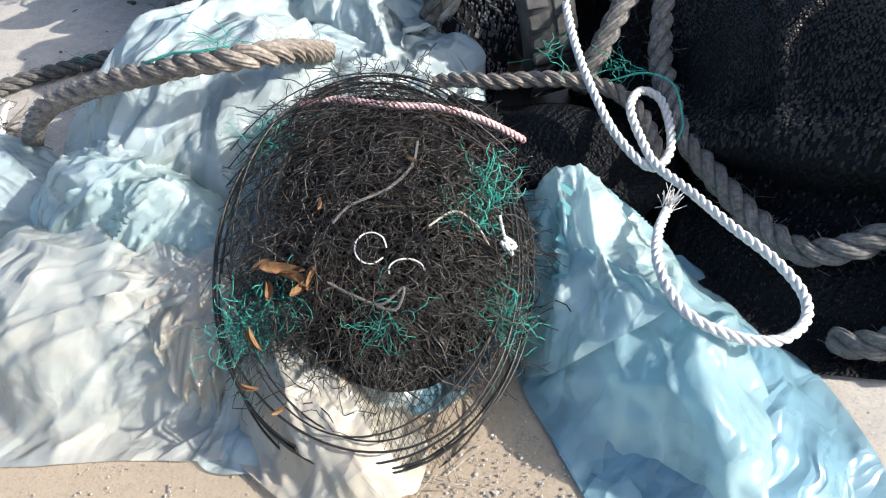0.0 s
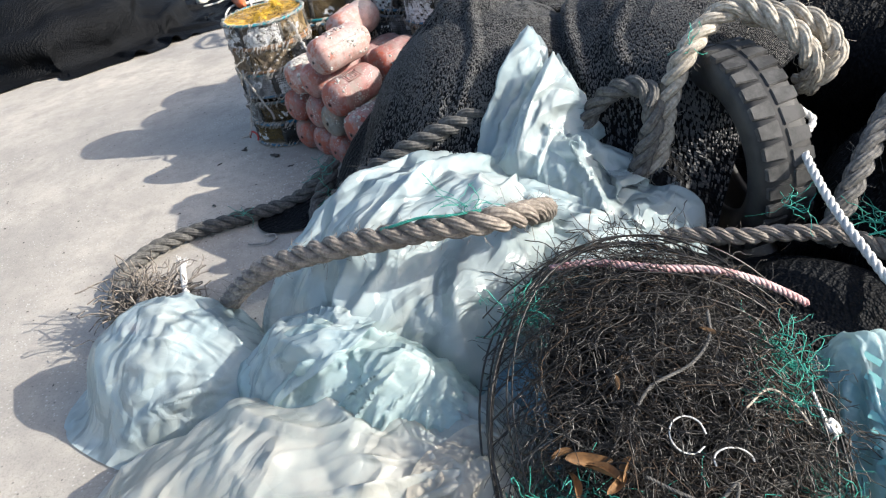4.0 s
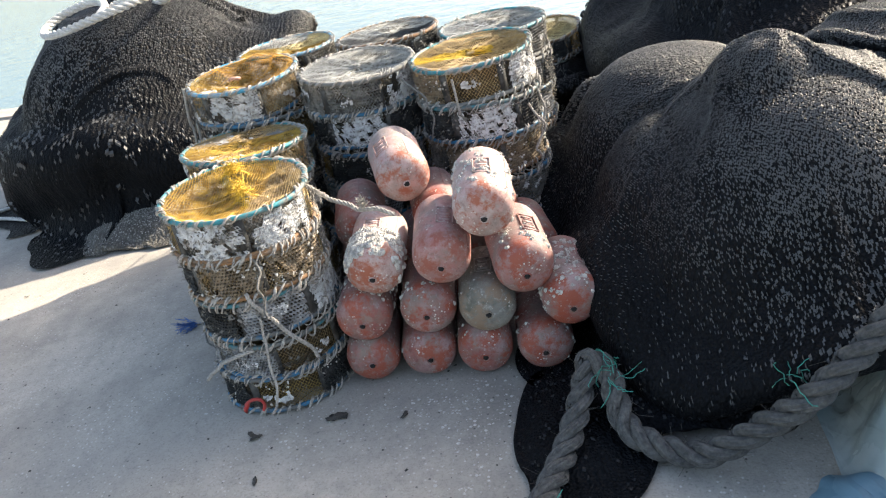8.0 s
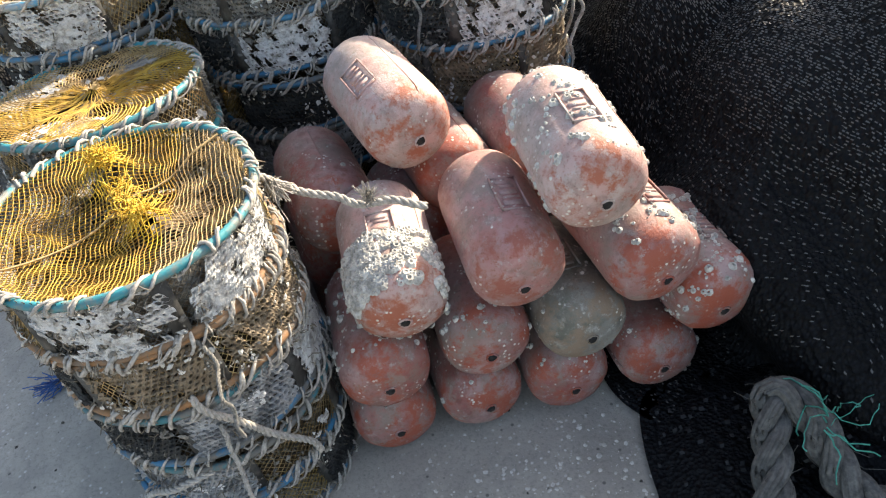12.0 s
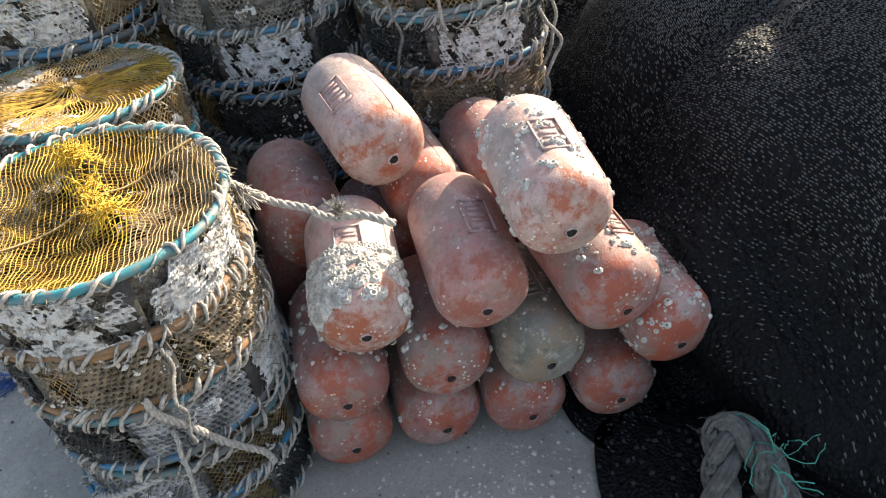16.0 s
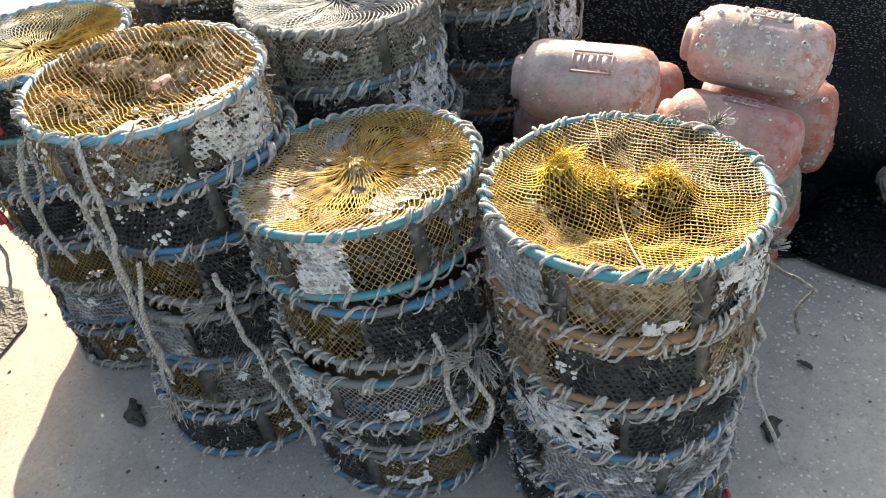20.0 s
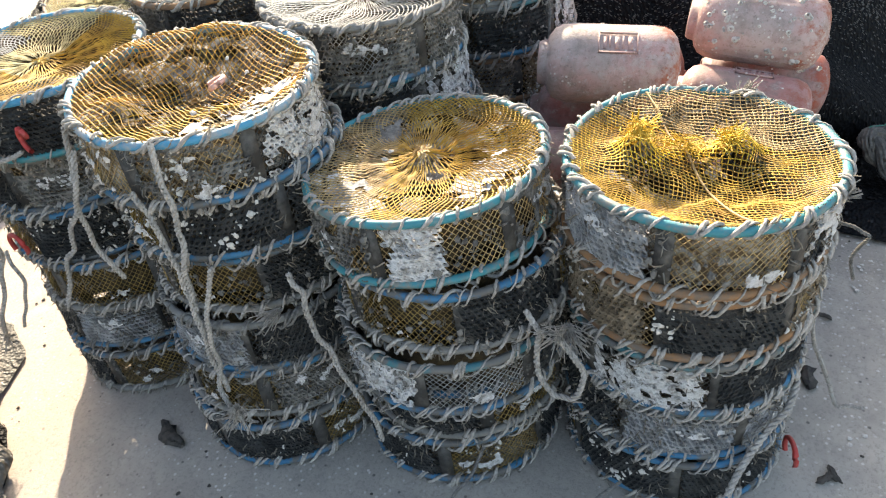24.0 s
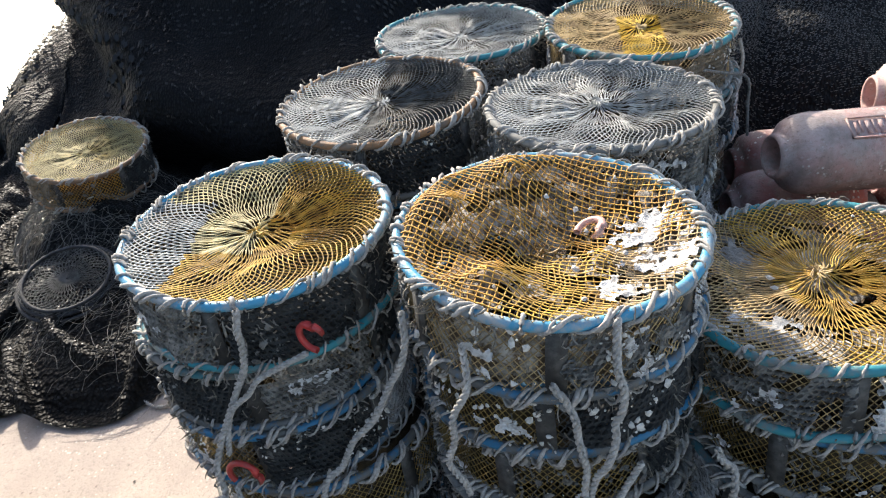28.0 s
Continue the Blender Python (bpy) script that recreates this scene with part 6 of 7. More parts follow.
# the neck: film pulled up into a pinched crest with two peaks, pleated down to the bag
def pulled_neck(name, base, half, crest, seed, parent):
    na, nz = 260, 80
    a = np.linspace(0, 2 * math.pi, na)[:, None] * np.ones(nz)
    s = np.linspace(0, 1, nz)[None] * np.ones((na, 1))
    ca, sa = np.cos(a), np.sin(a)
    u, dx, z = np.array(crest).T
    cz = np.interp(ca, u, z) + 0.018 * fbm(np.stack([ca * 2, sa, 0 * a], -1).reshape(-1, 3), 0.5, 2, seed).reshape(na, nz)
    top = np.stack([np.interp(ca, u, dx), np.full(a.shape, base[1] + 0.20) + 0.03 * np.sin(ca * 4 + seed) + 0.012 * sa, cz], -1)
    low = np.stack([base[0] + half[0] * ca, base[1] + half[1] * sa, np.full(a.shape, base[2])], -1)
    P = low + (top - low) * np.stack([s ** 1.5, s ** 1.7, s], -1)
    ring = np.stack([ca * 0.9, sa * 0.9, s * 0.16], -1).reshape(-1, 3)
    f1 = np.clip(1 - 4.5 * np.abs(fbm(ring, 0.42, 1, seed + 1)), 0, 1).reshape(na, nz)
    f2 = np.clip(1 - 5 * np.abs(fbm(ring * (1, 1, 2.2), 0.19, 1, seed + 4)), 0, 1).reshape(na, nz)
    f3 = ridged(P.reshape(-1, 3), 0.10, seed * 1.0, 2).reshape(na, nz) - 0.6
    out = np.stack([0.35 * ca, sa, 0.25 * np.ones_like(a)], -1)
    amt = np.sin(math.pi * np.clip(s, 0.02, 0.93)) ** 0.6
    P = P + out * ((0.036 * (f1 - 0.3) + 0.014 * (f2 - 0.3) + 0.020 * f3) * amt)[..., None]
    return link_mesh(name, P, grid_quads(na, nz), MAT_BAG, parent, "pleated neck of the bag pulled up in a crest")


pulled_neck("neck", (2.00, -0.13, 0.42), (0.20, 0.12), ((-1.0, 1.80, 0.50), (-0.8, 1.84, 0.64), (-0.62, 1.87, 0.77), (-0.45, 1.90, 0.80), (-0.25, 1.94, 0.75), (0.0, 1.98, 0.66), (0.2, 2.01, 0.71), (0.42, 2.05, 0.75), (0.6, 2.09, 0.68), (0.8, 2.14, 0.57), (1.0, 2.20, 0.46)), 3, white_bag)
CRUMPLE = domes((2.20, -1.08, 0.48, 0.25, 0.37, 12, 2.2))
plastic_bag("crumpled pale green polythene bag full of folds",
            ("film", drape(CRUMPLE, 2.18, -1.08, 1.00, 0.58, 12, slack=1.16, seed=3, lift=0.04, rough=0.03, **SOFT), MAT_BAG_GREEN, "", 1.5, (2.45, -1.0, 0.07, 0.034, 0.6)),
            ("torn_flap", drape(lambda x, y: CRUMPLE(x, y) + 0.012, 2.02, -1.14, 0.46, 0.34, 35, slack=1.06, seed=29, rough=0.02, **SOFT), MAT_BAG, "flap of film folded back", 1.1, (2.3, -1.0, 0.05, 0.022, 0.5)))
plastic_bag("pale polythene bag slumped beside a frayed rope",
            ("film", drape(domes((1.58, -1.33, 0.36, 0.27, 0.35, 25, 2.2)), 1.58, -1.33, 0.80, 0.62, 25, slack=1.06, seed=6, rough=0.012, **SOFT), MAT_BAG, "", 1.0, (1.95, -1.2, 0.07, 0.02, 0.5)))
FRONT = domes((2.33, -1.32, 0.66, 0.34, 0.27, 36, 2.2), (2.66, -1.15, 0.30, 0.22, 0.25, 30, 2.0), (2.62, -1.00, 0.28, 0.24, 0.26, 20, 2.0), (3.02, -1.13, 0.34, 0.13, 0.20, -4, 1.9))
plastic_bag("soiled white polythene bag lying on the quay",
            ("film", drape(FRONT, 2.36, -1.32, 1.42, 0.86, 36, slack=1.03, seed=5, rough=0.008, **SOFT), MAT_BAG_DIRTY, "", 0.85, (2.86, -1.02, 0.09, 0.034, 1.1)),
            ("soiled_flap", drape(lambda x, y: FRONT(x, y) + 0.010, 2.98, -1.15, 0.74, 0.36, 2, slack=1.08, seed=25, rough=0.012, **SOFT), MAT_BAG_TAN, "beige soiled flap of the bag drawn over the trap's rim", 0.8, (2.72, -1.05, 0.06, 0.024, 0.8)),
            ("crumpled_scrap", drape(domes((3.0, -1.26, 0.10, 0.07, 0.05, 30, 2.0)), 3.0, -1.27, 0.24, 0.14, 40, slack=1.2, seed=27, rough=0.02, **SOFT), MAT_BAG, "torn scrap of film under the bag"))
RIGHT = domes((3.55, -0.50, 0.48, 0.24, 0.24, -27, 2.2), (3.22, -0.33, 0.17, 0.15, 0.33, 0, 1.9))
RIGHT_FILM = drape(RIGHT, 3.57, -0.51, 1.02, 0.56, -27, slack=1.07, seed=8, rough=0.012, **SOFT)
blue_bag = plastic_bag("pale blue polythene bag with faint green writing",
            ("film", RIGHT_FILM, MAT_BAG_BLUE, "", 1.15, (3.12, -0.25, 0.09, 0.036, 0.9)),
            ("pale_flap", drape(lambda x, y: RIGHT(x, y) + 0.014, 3.33, -0.42, 0.62, 0.40, -42, slack=1.08, seed=28, rough=0.012, **SOFT), MAT_BAG_GREEN, "paler film folded over the bag", 0.8, (3.1, -0.22, 0.08, 0.022, 0.8)),
            ("lower_film", drape(domes((3.66, -0.52, 0.45, 0.26, 0.13, -27, 2.2)), 3.66, -0.53, 0.98, 0.58, -30, slack=1.08, seed=18, rough=0.012, **SOFT), MAT_BAG_DEEP, "deeper blue film under the bag"))
# faded writing down the bag, no longer legible
SKIN = [o for o in blue_bag.children if o.name.startswith("pale_flap")][0].data
SKIN_AT = np.empty(len(SKIN.vertices) * 3)
SKIN.vertices.foreach_get("co", SKIN_AT)
SKIN_AT = SKIN_AT.reshape(-1, 3)
for k in range(7):
    c = np.array((3.235 + 0.018 * k, -0.375 - 0.028 * k))
    near = SKIN_AT[np.argsort(np.hypot(*(SKIN_AT[:, :2] - c).T))[:40]]
    near = near[near[:, 2] > near[:, 2].mean() - 0.01]
    A_ = np.c_[near[:, :2] - c, np.ones(len(near))]
    sx, sy, z0 = np.linalg.lstsq(A_, near[:, 2], rcond=None)[0]
    sq = np.array([(-0.019, -0.009), (0.019, -0.009), (0.019, 0.009), (-0.019, 0.009)]) * (1, 0.7 + 0.3 * (k % 2))
    link_mesh("faded_ink_bar", np.c_[c + sq, z0 + sq @ (sx, sy) + 0.004], np.array([[0, 1, 2, 3]]), MAT_INK, blue_bag, "faded green print")
plastic_bag("flat blue polythene sheet under the hoop trap",
            ("film", drape(domes((2.72, -0.80, 0.36, 0.30, 0.26, 0, 2.2)), 2.78, -0.82, 0.92, 0.72, 20, slack=1.06, seed=31, rough=0.012, **SOFT), MAT_BAG_DEEP, ""),
            ("pale_film", drape(domes((3.02, -0.98, 0.2, 0.16, 0.08, 0, 2.2)), 3.02, -0.98, 0.36, 0.30, 35, slack=1.1, seed=33, rough=0.02, **SOFT), MAT_BAG, "pale film showing through the netting"))
plastic_bag("small scrap of blue polythene on the quay",
            ("film", drape(domes((1.45, -0.66, 0.13, 0.10, 0.10, 20, 2.2)), 1.45, -0.66, 0.32, 0.22, 20, slack=1.15, seed=41, rough=0.02, **SOFT), MAT_BAG_DEEP, ""))

# ---- tyre ----
def tyre():
    root = tagged(new("tyre"), "worn black lorry tyre standing on edge among ropes", "tyre")
    R = 0.335
    prof = np.array([(0.20, -0.05), (0.205, -0.068), (0.245, -0.085), (0.29, -0.084), (0.318, -0.075), (0.328, -0.05), (0.332, 0.0), (0.328, 0.05), (0.318, 0.075), (0.29, 0.084), (0.245, 0.085), (0.205, 0.068), (0.20, 0.05), (0.215, 0.045), (0.29, 0.055), (0.30, 0.0), (0.29, -0.055), (0.215, -0.045)])
    n = 72
    a = np.arange(n) * 2 * math.pi / n
    V = np.stack([np.outer(prof[:, 0], np.cos(a)).ravel(), np.repeat(prof[:, 1], n), np.outer(prof[:, 0], np.sin(a)).ravel()], 1)
    i = np.arange(len(prof) * n).reshape(-1, n)
    nx = np.roll(i, -1, 1)
    Q = np.stack([i, np.roll(i, -1, 0), np.roll(nx, -1, 0), nx], -1).reshape(-1, 4)
    carc = link_mesh("carcass", V, Q, MAT_RUBBER, root)
    for k in range(34):
        for sgn in (1, -1):
            bm = bmesh.new()
            box(bm, R - 0.02, R + 0.001, -0.030, 0.036, -0.0265, 0.0265, 0.003)
            for v in bm.verts:
                if v.co.y > 0.02:
                    v.co.z *= 0.72
            bmesh.ops.transform(bm, verts=bm.verts, matrix=Matrix.Rotation(-(k + 0.5 * (sgn > 0)) * 2 * math.pi / 34, 4, 'Y') @ Matrix.Translation((0, sgn * 0.037, 0)) @ (Matrix.Rotation(math.pi, 4, 'X') if sgn < 0 else Matrix.Identity(4)))
            part("tread_block", bm, MAT_TREAD, carc, smooth=False)
    return root


t_ = tyre()
t_.matrix_world = pose(2.55, 0.30, 0.40, 5, 0, -34)

# ---- thick ropes ----
ROPE = "thick ropes on the nets"
laid_rope("mooring_rope", [(1.156, -1.234, 0.06), (1.334, -1.179, 0.10), (1.50, -1.13, 0.17), (1.676, -1.117, 0.32), (1.822, -1.08, 0.43), (1.936, -1.02, 0.48), (2.079, -0.95, 0.53), (2.193, -0.89, 0.56), (2.302, -0.83, 0.59), (2.39, -0.77, 0.60), (2.45, -0.70, 0.60), (2.45, -0.58, 0.56), (2.369, -0.45, 0.48), (2.30, -0.36, 0.42)],
          0.034, MAT_ROPE_DUSTY, "thick dusty laid rope lying over plastic bags", fuzz=260, group=ROPE)
laid_rope("mooring_rope", [(1.2, -1.25, 0.06), (1.05, -1.23, 0.06), (0.857, -1.238, 0.05), (0.688, -1.211, 0.035), (0.575, -1.08, 0.035), (0.56, -0.87, 0.035), (0.68, -0.58, 0.035), (0.78, -0.38, 0.05), (0.85, -0.25, 0.13), (0.88, -0.2, 0.18), (0.92, -0.25, 0.16), (0.95, -0.37, 0.06), (1.1, -0.47, 0.05), (1.25, -0.5, 0.15), (1.38, -0.52, 0.28), (1.6, -0.42, 0.44), (1.8, -0.2, 0.55), (1.93, 0.05, 0.58), (2.02, 0.22, 0.58)],
          0.035, MAT_ROPE_GREY, "thick grey laid rope looping across the quay", fuzz=160, group=ROPE)
laid_rope("mooring_rope", [(2.386, 0.02, 0.30), (2.40, 0.10, 0.45), (2.406, 0.14, 0.60), (2.43, 0.19, 0.72), (2.454, 0.30, 0.80), (2.519, 0.36, 0.83), (2.62, 0.37, 0.80), (2.70, 0.38, 0.74), (2.73, 0.40, 0.66), (2.70, 0.46, 0.56)],
          0.036, MAT_ROPE_PALE, "thick pale laid rope looped over a tyre", fuzz=140, group=ROPE)
laid_rope("mooring_rope", [(2.50, 0.42, 0.78), (2.60, 0.44, 0.80), (2.69, 0.47, 0.77), (2.76, 0.48, 0.70), (2.75, 0.46, 0.63), (2.66, 0.48, 0.56)],
          0.036, MAT_ROPE_PALE, "end of a thick pale rope beside a tyre", fuzz=140, group=ROPE)
laid_rope("mooring_rope", [(2.12, 0.02, 0.45), (2.19, 0.07, 0.58), (2.28, 0.09, 0.64), (2.36, 0.10, 0.63), (2.40, 0.06, 0.54), (2.38, 0.02, 0.42), (2.36, -0.02, 0.30)],
          0.034, MAT_ROPE_GREY, "thick grey rope coiled behind a tyre", fuzz=140, group=ROPE)
laid_rope("mooring_rope", [(3.9, 0.70, 0.72), (3.6, 0.62, 0.74), (3.341, 0.58, 0.73), (3.235, 0.58, 0.73), (3.122, 0.57, 0.72), (3.045, 0.55, 0.67), (3.03, 0.455, 0.57), (3.054, 0.341, 0.47), (3.095, 0.263, 0.385), (3.15, 0.20, 0.33), (3.289, 0.065, 0.27), (3.415, 0.012, 0.21), (3.57, -0.035, 0.15), (3.715, -0.086, 0.15), (3.809, -0.052, 0.18), (3.886, 0.02, 0.215), (3.984, 0.04, 0.215), (4.042, -0.078, 0.15), (3.973, -0.186, 0.08), (3.871, -0.213, 0.04)],
          0.034, MAT_ROPE_MID, "thick grey laid rope hanging over a net heap", fuzz=240, group=ROPE)
laid_rope("mooring_rope", [(3.25, 0.62, 0.73), (3.12, 0.60, 0.72), (3.03, 0.57, 0.68), (2.98, 0.52, 0.63), (2.955, 0.428, 0.56), (2.955, 0.276, 0.47), (2.955, 0.155, 0.37), (2.945, 0.06, 0.28)],
          0.034, MAT_ROPE_MID, "thick grey laid rope hanging down a net heap", fuzz=140, group=ROPE)
laid_rope("mooring_rope", [(2.50, -0.24, 0.30), (2.608, -0.18, 0.325), (2.691, -0.15, 0.34), (2.787, -0.102, 0.34), (2.865, -0.034, 0.34), (2.974, 0.043, 0.33), (3.091, 0.068, 0.31), (3.20, 0.03, 0.28), (3.3, -0.03, 0.2)],
          0.024, MAT_ROPE_DUSTY, "dusty laid rope lying across a net clump", fuzz=160, group=ROPE)
white = laid_rope("rope", [(2.77, 0.25, 0.58), (2.80, 0.20, 0.53), (2.827, 0.16, 0.50), (2.954, 0.045, 0.43), (3.082, -0.051, 0.375), (3.202, -0.112, 0.31), (3.323, -0.133, 0.265), (3.326, -0.039, 0.275), (3.227, 0.075, 0.32), (3.16, 0.073, 0.34), (3.19, -0.03, 0.345), (3.284, -0.103, 0.30), (3.347, -0.133, 0.275), (3.459, -0.169, 0.27), (3.592, -0.217, 0.26), (3.719, -0.242, 0.235), (3.807, -0.285, 0.215), (3.844, -0.361, 0.215), (3.822, -0.448, 0.22), (3.74, -0.509, 0.24), (3.647, -0.521, 0.265), (3.55, -0.455, 0.28), (3.482, -0.35, 0.27), (3.441, -0.24, 0.25)],
                  0.0125, MAT_ROPE_WHITE, "clean white laid rope with a frayed end", group="thin ropes")
tuft("frayed_end", (3.441, -0.24, 0.25), (-0.35, 0.9, 0.15), 0.06, 60, MAT_ROPE_WHITE, white, 0.0012, 0.45, 3)
laid_rope("end_loop", [(2.77, 0.25, 0.58), (2.775, 0.27, 0.565), (2.80, 0.27, 0.55), (2.805, 0.24, 0.53), (2.79, 0.22, 0.54)], 0.011, MAT_ROPE_WHITE, "", parent=white)
laid_rope("rope", [(2.571, -0.667, 0.475), (2.665, -0.605, 0.49), (2.794, -0.541, 0.485), (2.892, -0.454, 0.465), (2.974, -0.395, 0.43), (3.034, -0.354, 0.39), (3.067, -0.328, 0.36)], 0.0100, MAT_PINK, "pink and white braided rope across the trap", group="thin ropes", pitch=0.04)
# matted knot of frayed rope on the quay
knot = tagged(new("frayed_rope_knot"), "matted knot of frayed rope ends on the quay", "rope")
tangle("frayed_mass", (1.12, -1.24, 0.09), (0.16, 0.09, 0.07), 700, MAT_ROPE_DUSTY, 0.0028, 0.03, 7, 0.6, 4, knot)
laid_rope("white_cord", [(1.30, -1.16, 0.16), (1.20, -1.12, 0.17), (1.10, -1.08, 0.16), (1.03, -1.05, 0.15)], 0.012, MAT_ROPE_WHITE, "frayed white cord end", parent=knot)
tuft("cord_fray", (1.03, -1.05, 0.15), (-0.9, 0.3, 0.2), 0.05, 40, MAT_ROPE_WHITE, knot, 0.0014, 0.5, 5)
bm = bmesh.new()
box(bm, -0.035, 0.035, -0.02, 0.02, -0.006, 0.006, 0.005)
bmesh.ops.transform(bm, verts=bm.verts, matrix=pose(1.37, -1.39, 0.22, 20, 15, 40))
tagged(part("rag", bm, MAT_RED), "scrap of red and white rag on rope", "rag")
# teal twine caught on the ropes
for i, (c, sz, n) in enumerate((((2.36, -0.74, 0.63), (0.12, 0.05, 0.02), 30), ((3.05, 0.14, 0.35), (0.10, 0.06, 0.03), 50), ((2.44, 0.19, 0.75), (0.02, 0.02, 0.02), 14), ((1.30, -0.48, 0.26), (0.03, 0.03, 0.02), 16),
                               ((2.86, 0.03, 0.39), (0.06, 0.03, 0.02), 30), ((0.93, -0.29, 0.19), (0.04, 0.03, 0.05), 24), ((0.72, -0.62, 0.08), (0.02, 0.02, 0.015), 14), ((3.0, -0.47, 0.05), (0.01, 0.01, 0.01), 6))):
    t2 = tagged(tangle("teal_twine", c, tuple(0.6 * v for v in sz), max(6, n // 2), MAT_TEAL, 0.0013, 0.015, 8, 0.6, 60 + i), "frayed teal twine caught on a rope", "twine", "teal twine")
laid_rope("cord", [(2.20, -0.89, 0.59), (2.25, -0.87, 0.61), (2.30, -0.83, 0.625), (2.37, -0.79, 0.632), (2.42, -0.73, 0.632)], 0.004, MAT_TEAL, "teal cord wound along a thick rope", "twine", group="thin ropes")
laid_rope("cord", [(3.06, 0.05, 0.35), (3.15, 0.10, 0.38), (3.24, 0.10, 0.37), (3.31, 0.04, 0.31), (3.32, 0.0, 0.27)], 0.003, MAT_TEAL, "thin teal cord across dark ropes", "twine", group="thin ropes")


# ---- hoop trap ----
def net_trap():
    """A collapsed hoop trap: hoops, fine net and a tangle of black threads."""
    root = tagged(new("hoop_net_trap"), "collapsed round hoop trap full of tangled black netting", "fish trap")
    u = Vector((-0.64, 0.67, 0.39)).normalized()
    w = Vector((0.49, 0.87, 0.0))
    w = (w - u * w.dot(u)).normalized()
    n = w.cross(u).normalized()
    if n.z < 0:
        n = -n
    M = Matrix((w, u, n)).transposed().to_4x4()
    M.translation = (2.965, -0.80, 0.245)
    A, B = 0.395, 0.545

    def dome(q):
        return 0.13 * np.clip(1 - q ** 2.5, 0, 1)
    a = np.linspace(0, 2 * math.pi, 90, endpoint=False)
    g = np.random.default_rng(3)
    for k in range(8):
        f, lift = (1.0 - 0.016 * k, -0.03 + 0.019 * k) if k < 6 else (0.84, 0.06 + 0.03 * (k - 6))
        x, y = A * f * np.cos(a) + 0.012 * np.sin(2 * a + k), B * f * np.sin(a) + 0.012 * np.cos(a * 2 + 2 * k)
        P = np.stack([x, y, lift + 0.012 * np.sin(a + k * 1.7)], 1)
        link_mesh("hoop", *tubes(P, 0.0029 if k < 6 else 0.0022, 5, closed=True), MAT_STRAND, root)
    for k in range(7):
        t0 = g.uniform(0.1, 1.3)
        s = np.linspace(-1, 1, 24)
        P = np.stack([A * 0.95 * s, B * (0.15 + 0.1 * k) + 0.25 * B * (1 - s ** 2) - 0.1, dome(np.abs(s)) + 0.02 + 0 * s], 1)
        link_mesh("wire", *tubes(P, 0.0022, 4), MAT_STRAND, root)
    # dark mat of net in the upper part
    s, t, Q = polar_sheet(36, 90)
    x, y = 0.76 * A * s * np.cos(t) + 0.14 * A, 0.78 * B * s * np.sin(t) + 0.13 * B
    q = np.hypot(x / A, y / B)
    V = np.stack([x, y, dome(np.minimum(q, 1)) - 0.045], 1)
    V[:, 2] += 0.03 * fbm(V, 0.12, 3, 2.0)
    link_mesh("matted_net", V, Q, MAT_NET_BROWN, root)
    # fine net drawn over the whole
    lines = []
    for sgn in (1, -1):
        for c in np.linspace(-1.35, 1.35, 60):
            tt = np.linspace(-1, 1, 40)
            px, py = c * 0.70 + sgn * tt * 0.70, -c * 0.70 * sgn * 0 + tt * 0.98
            px = px + 0.03 * np.sin(6 * tt + c * 9)
            lines.append(np.stack([px, py, 0 * tt], 1))
    L = np.array(lines)
    q = np.hypot(L[..., 0], L[..., 1])
    P = np.stack([L[..., 0] * A, L[..., 1] * B, dome(np.minimum(q, 1)) - 0.03 + 0.02 * np.sin(L[..., 0] * 9 + L[..., 1] * 7)], -1)
    P = P + g.normal(0, 0.003, P.shape)
    V, Q = tubes(P, 0.0008, 3)
    qm = (q[:, :-1] + q[:, 1:]) / 2
    tagged(link_mesh("fine_net", *keep(V, Q, np.repeat((qm < 0.98).ravel(), 3)), MAT_STRAND, root), kind="stuff")

    def threads(name, count, mat, r, step, pts, seed, ylo=-0.45, hi=0.06, label="", curl=0.8):
        g = np.random.default_rng(seed)
        p = g.uniform(-1, 1, (count * 3, 2))
        p = p[(np.hypot(p[:, 0], p[:, 1]) < 0.97) & (p[:, 1] > ylo + g.normal(0, 0.15, len(p))) & (p[:, 0] > -0.70 + g.normal(0, 0.06, len(p)))][:count]
        c = len(p)
        lvl = g.uniform(-0.05, hi, (c, 1))
        d = norm(g.normal(0, 1, (c, 2)))
        pt, ln = p * np.array([A, B]), []
        for _ in range(pts):
            qq = np.minimum(np.hypot(pt[:, 0] / A, pt[:, 1] / B), 1.05)
            ln.append(np.column_stack([pt, dome(qq) + lvl[:, 0]]))
            d = norm(d + curl * g.normal(0, 0.5, (c, 2)))
            pt = pt + d * step * g.uniform(0.6, 1.3, (c, 1))
            lvl = lvl + g.normal(0, 0.007, (c, 1))
        V, Q = tubes(np.stack(ln, 1), np.broadcast_to(r * g.uniform(0.6, 1.5, (c, 1)), (c, pts)), 3)
        return tagged(link_mesh(name, V, Q, mat, root, label), kind="stuff")
    threads("thread_tangle", 2300, MAT_STRAND, 0.0011, 0.016, 9, 5)
    threads("thread_tangle", 420, MAT_STRAND_BROWN, 0.0010, 0.02, 8, 6, label="brown dried threads")
    threads("thread_tangle", 240, MAT_ROPE_GREY, 0.0010, 0.022, 7, 7, hi=0.03, label="grey twine ends")
    root.matrix_world = M

    def at(x, y, z=0.02):
        q = min(math.hypot(x, y), 1.0)
        return (x * A, y * B, float(dome(np.array(q))) + z)
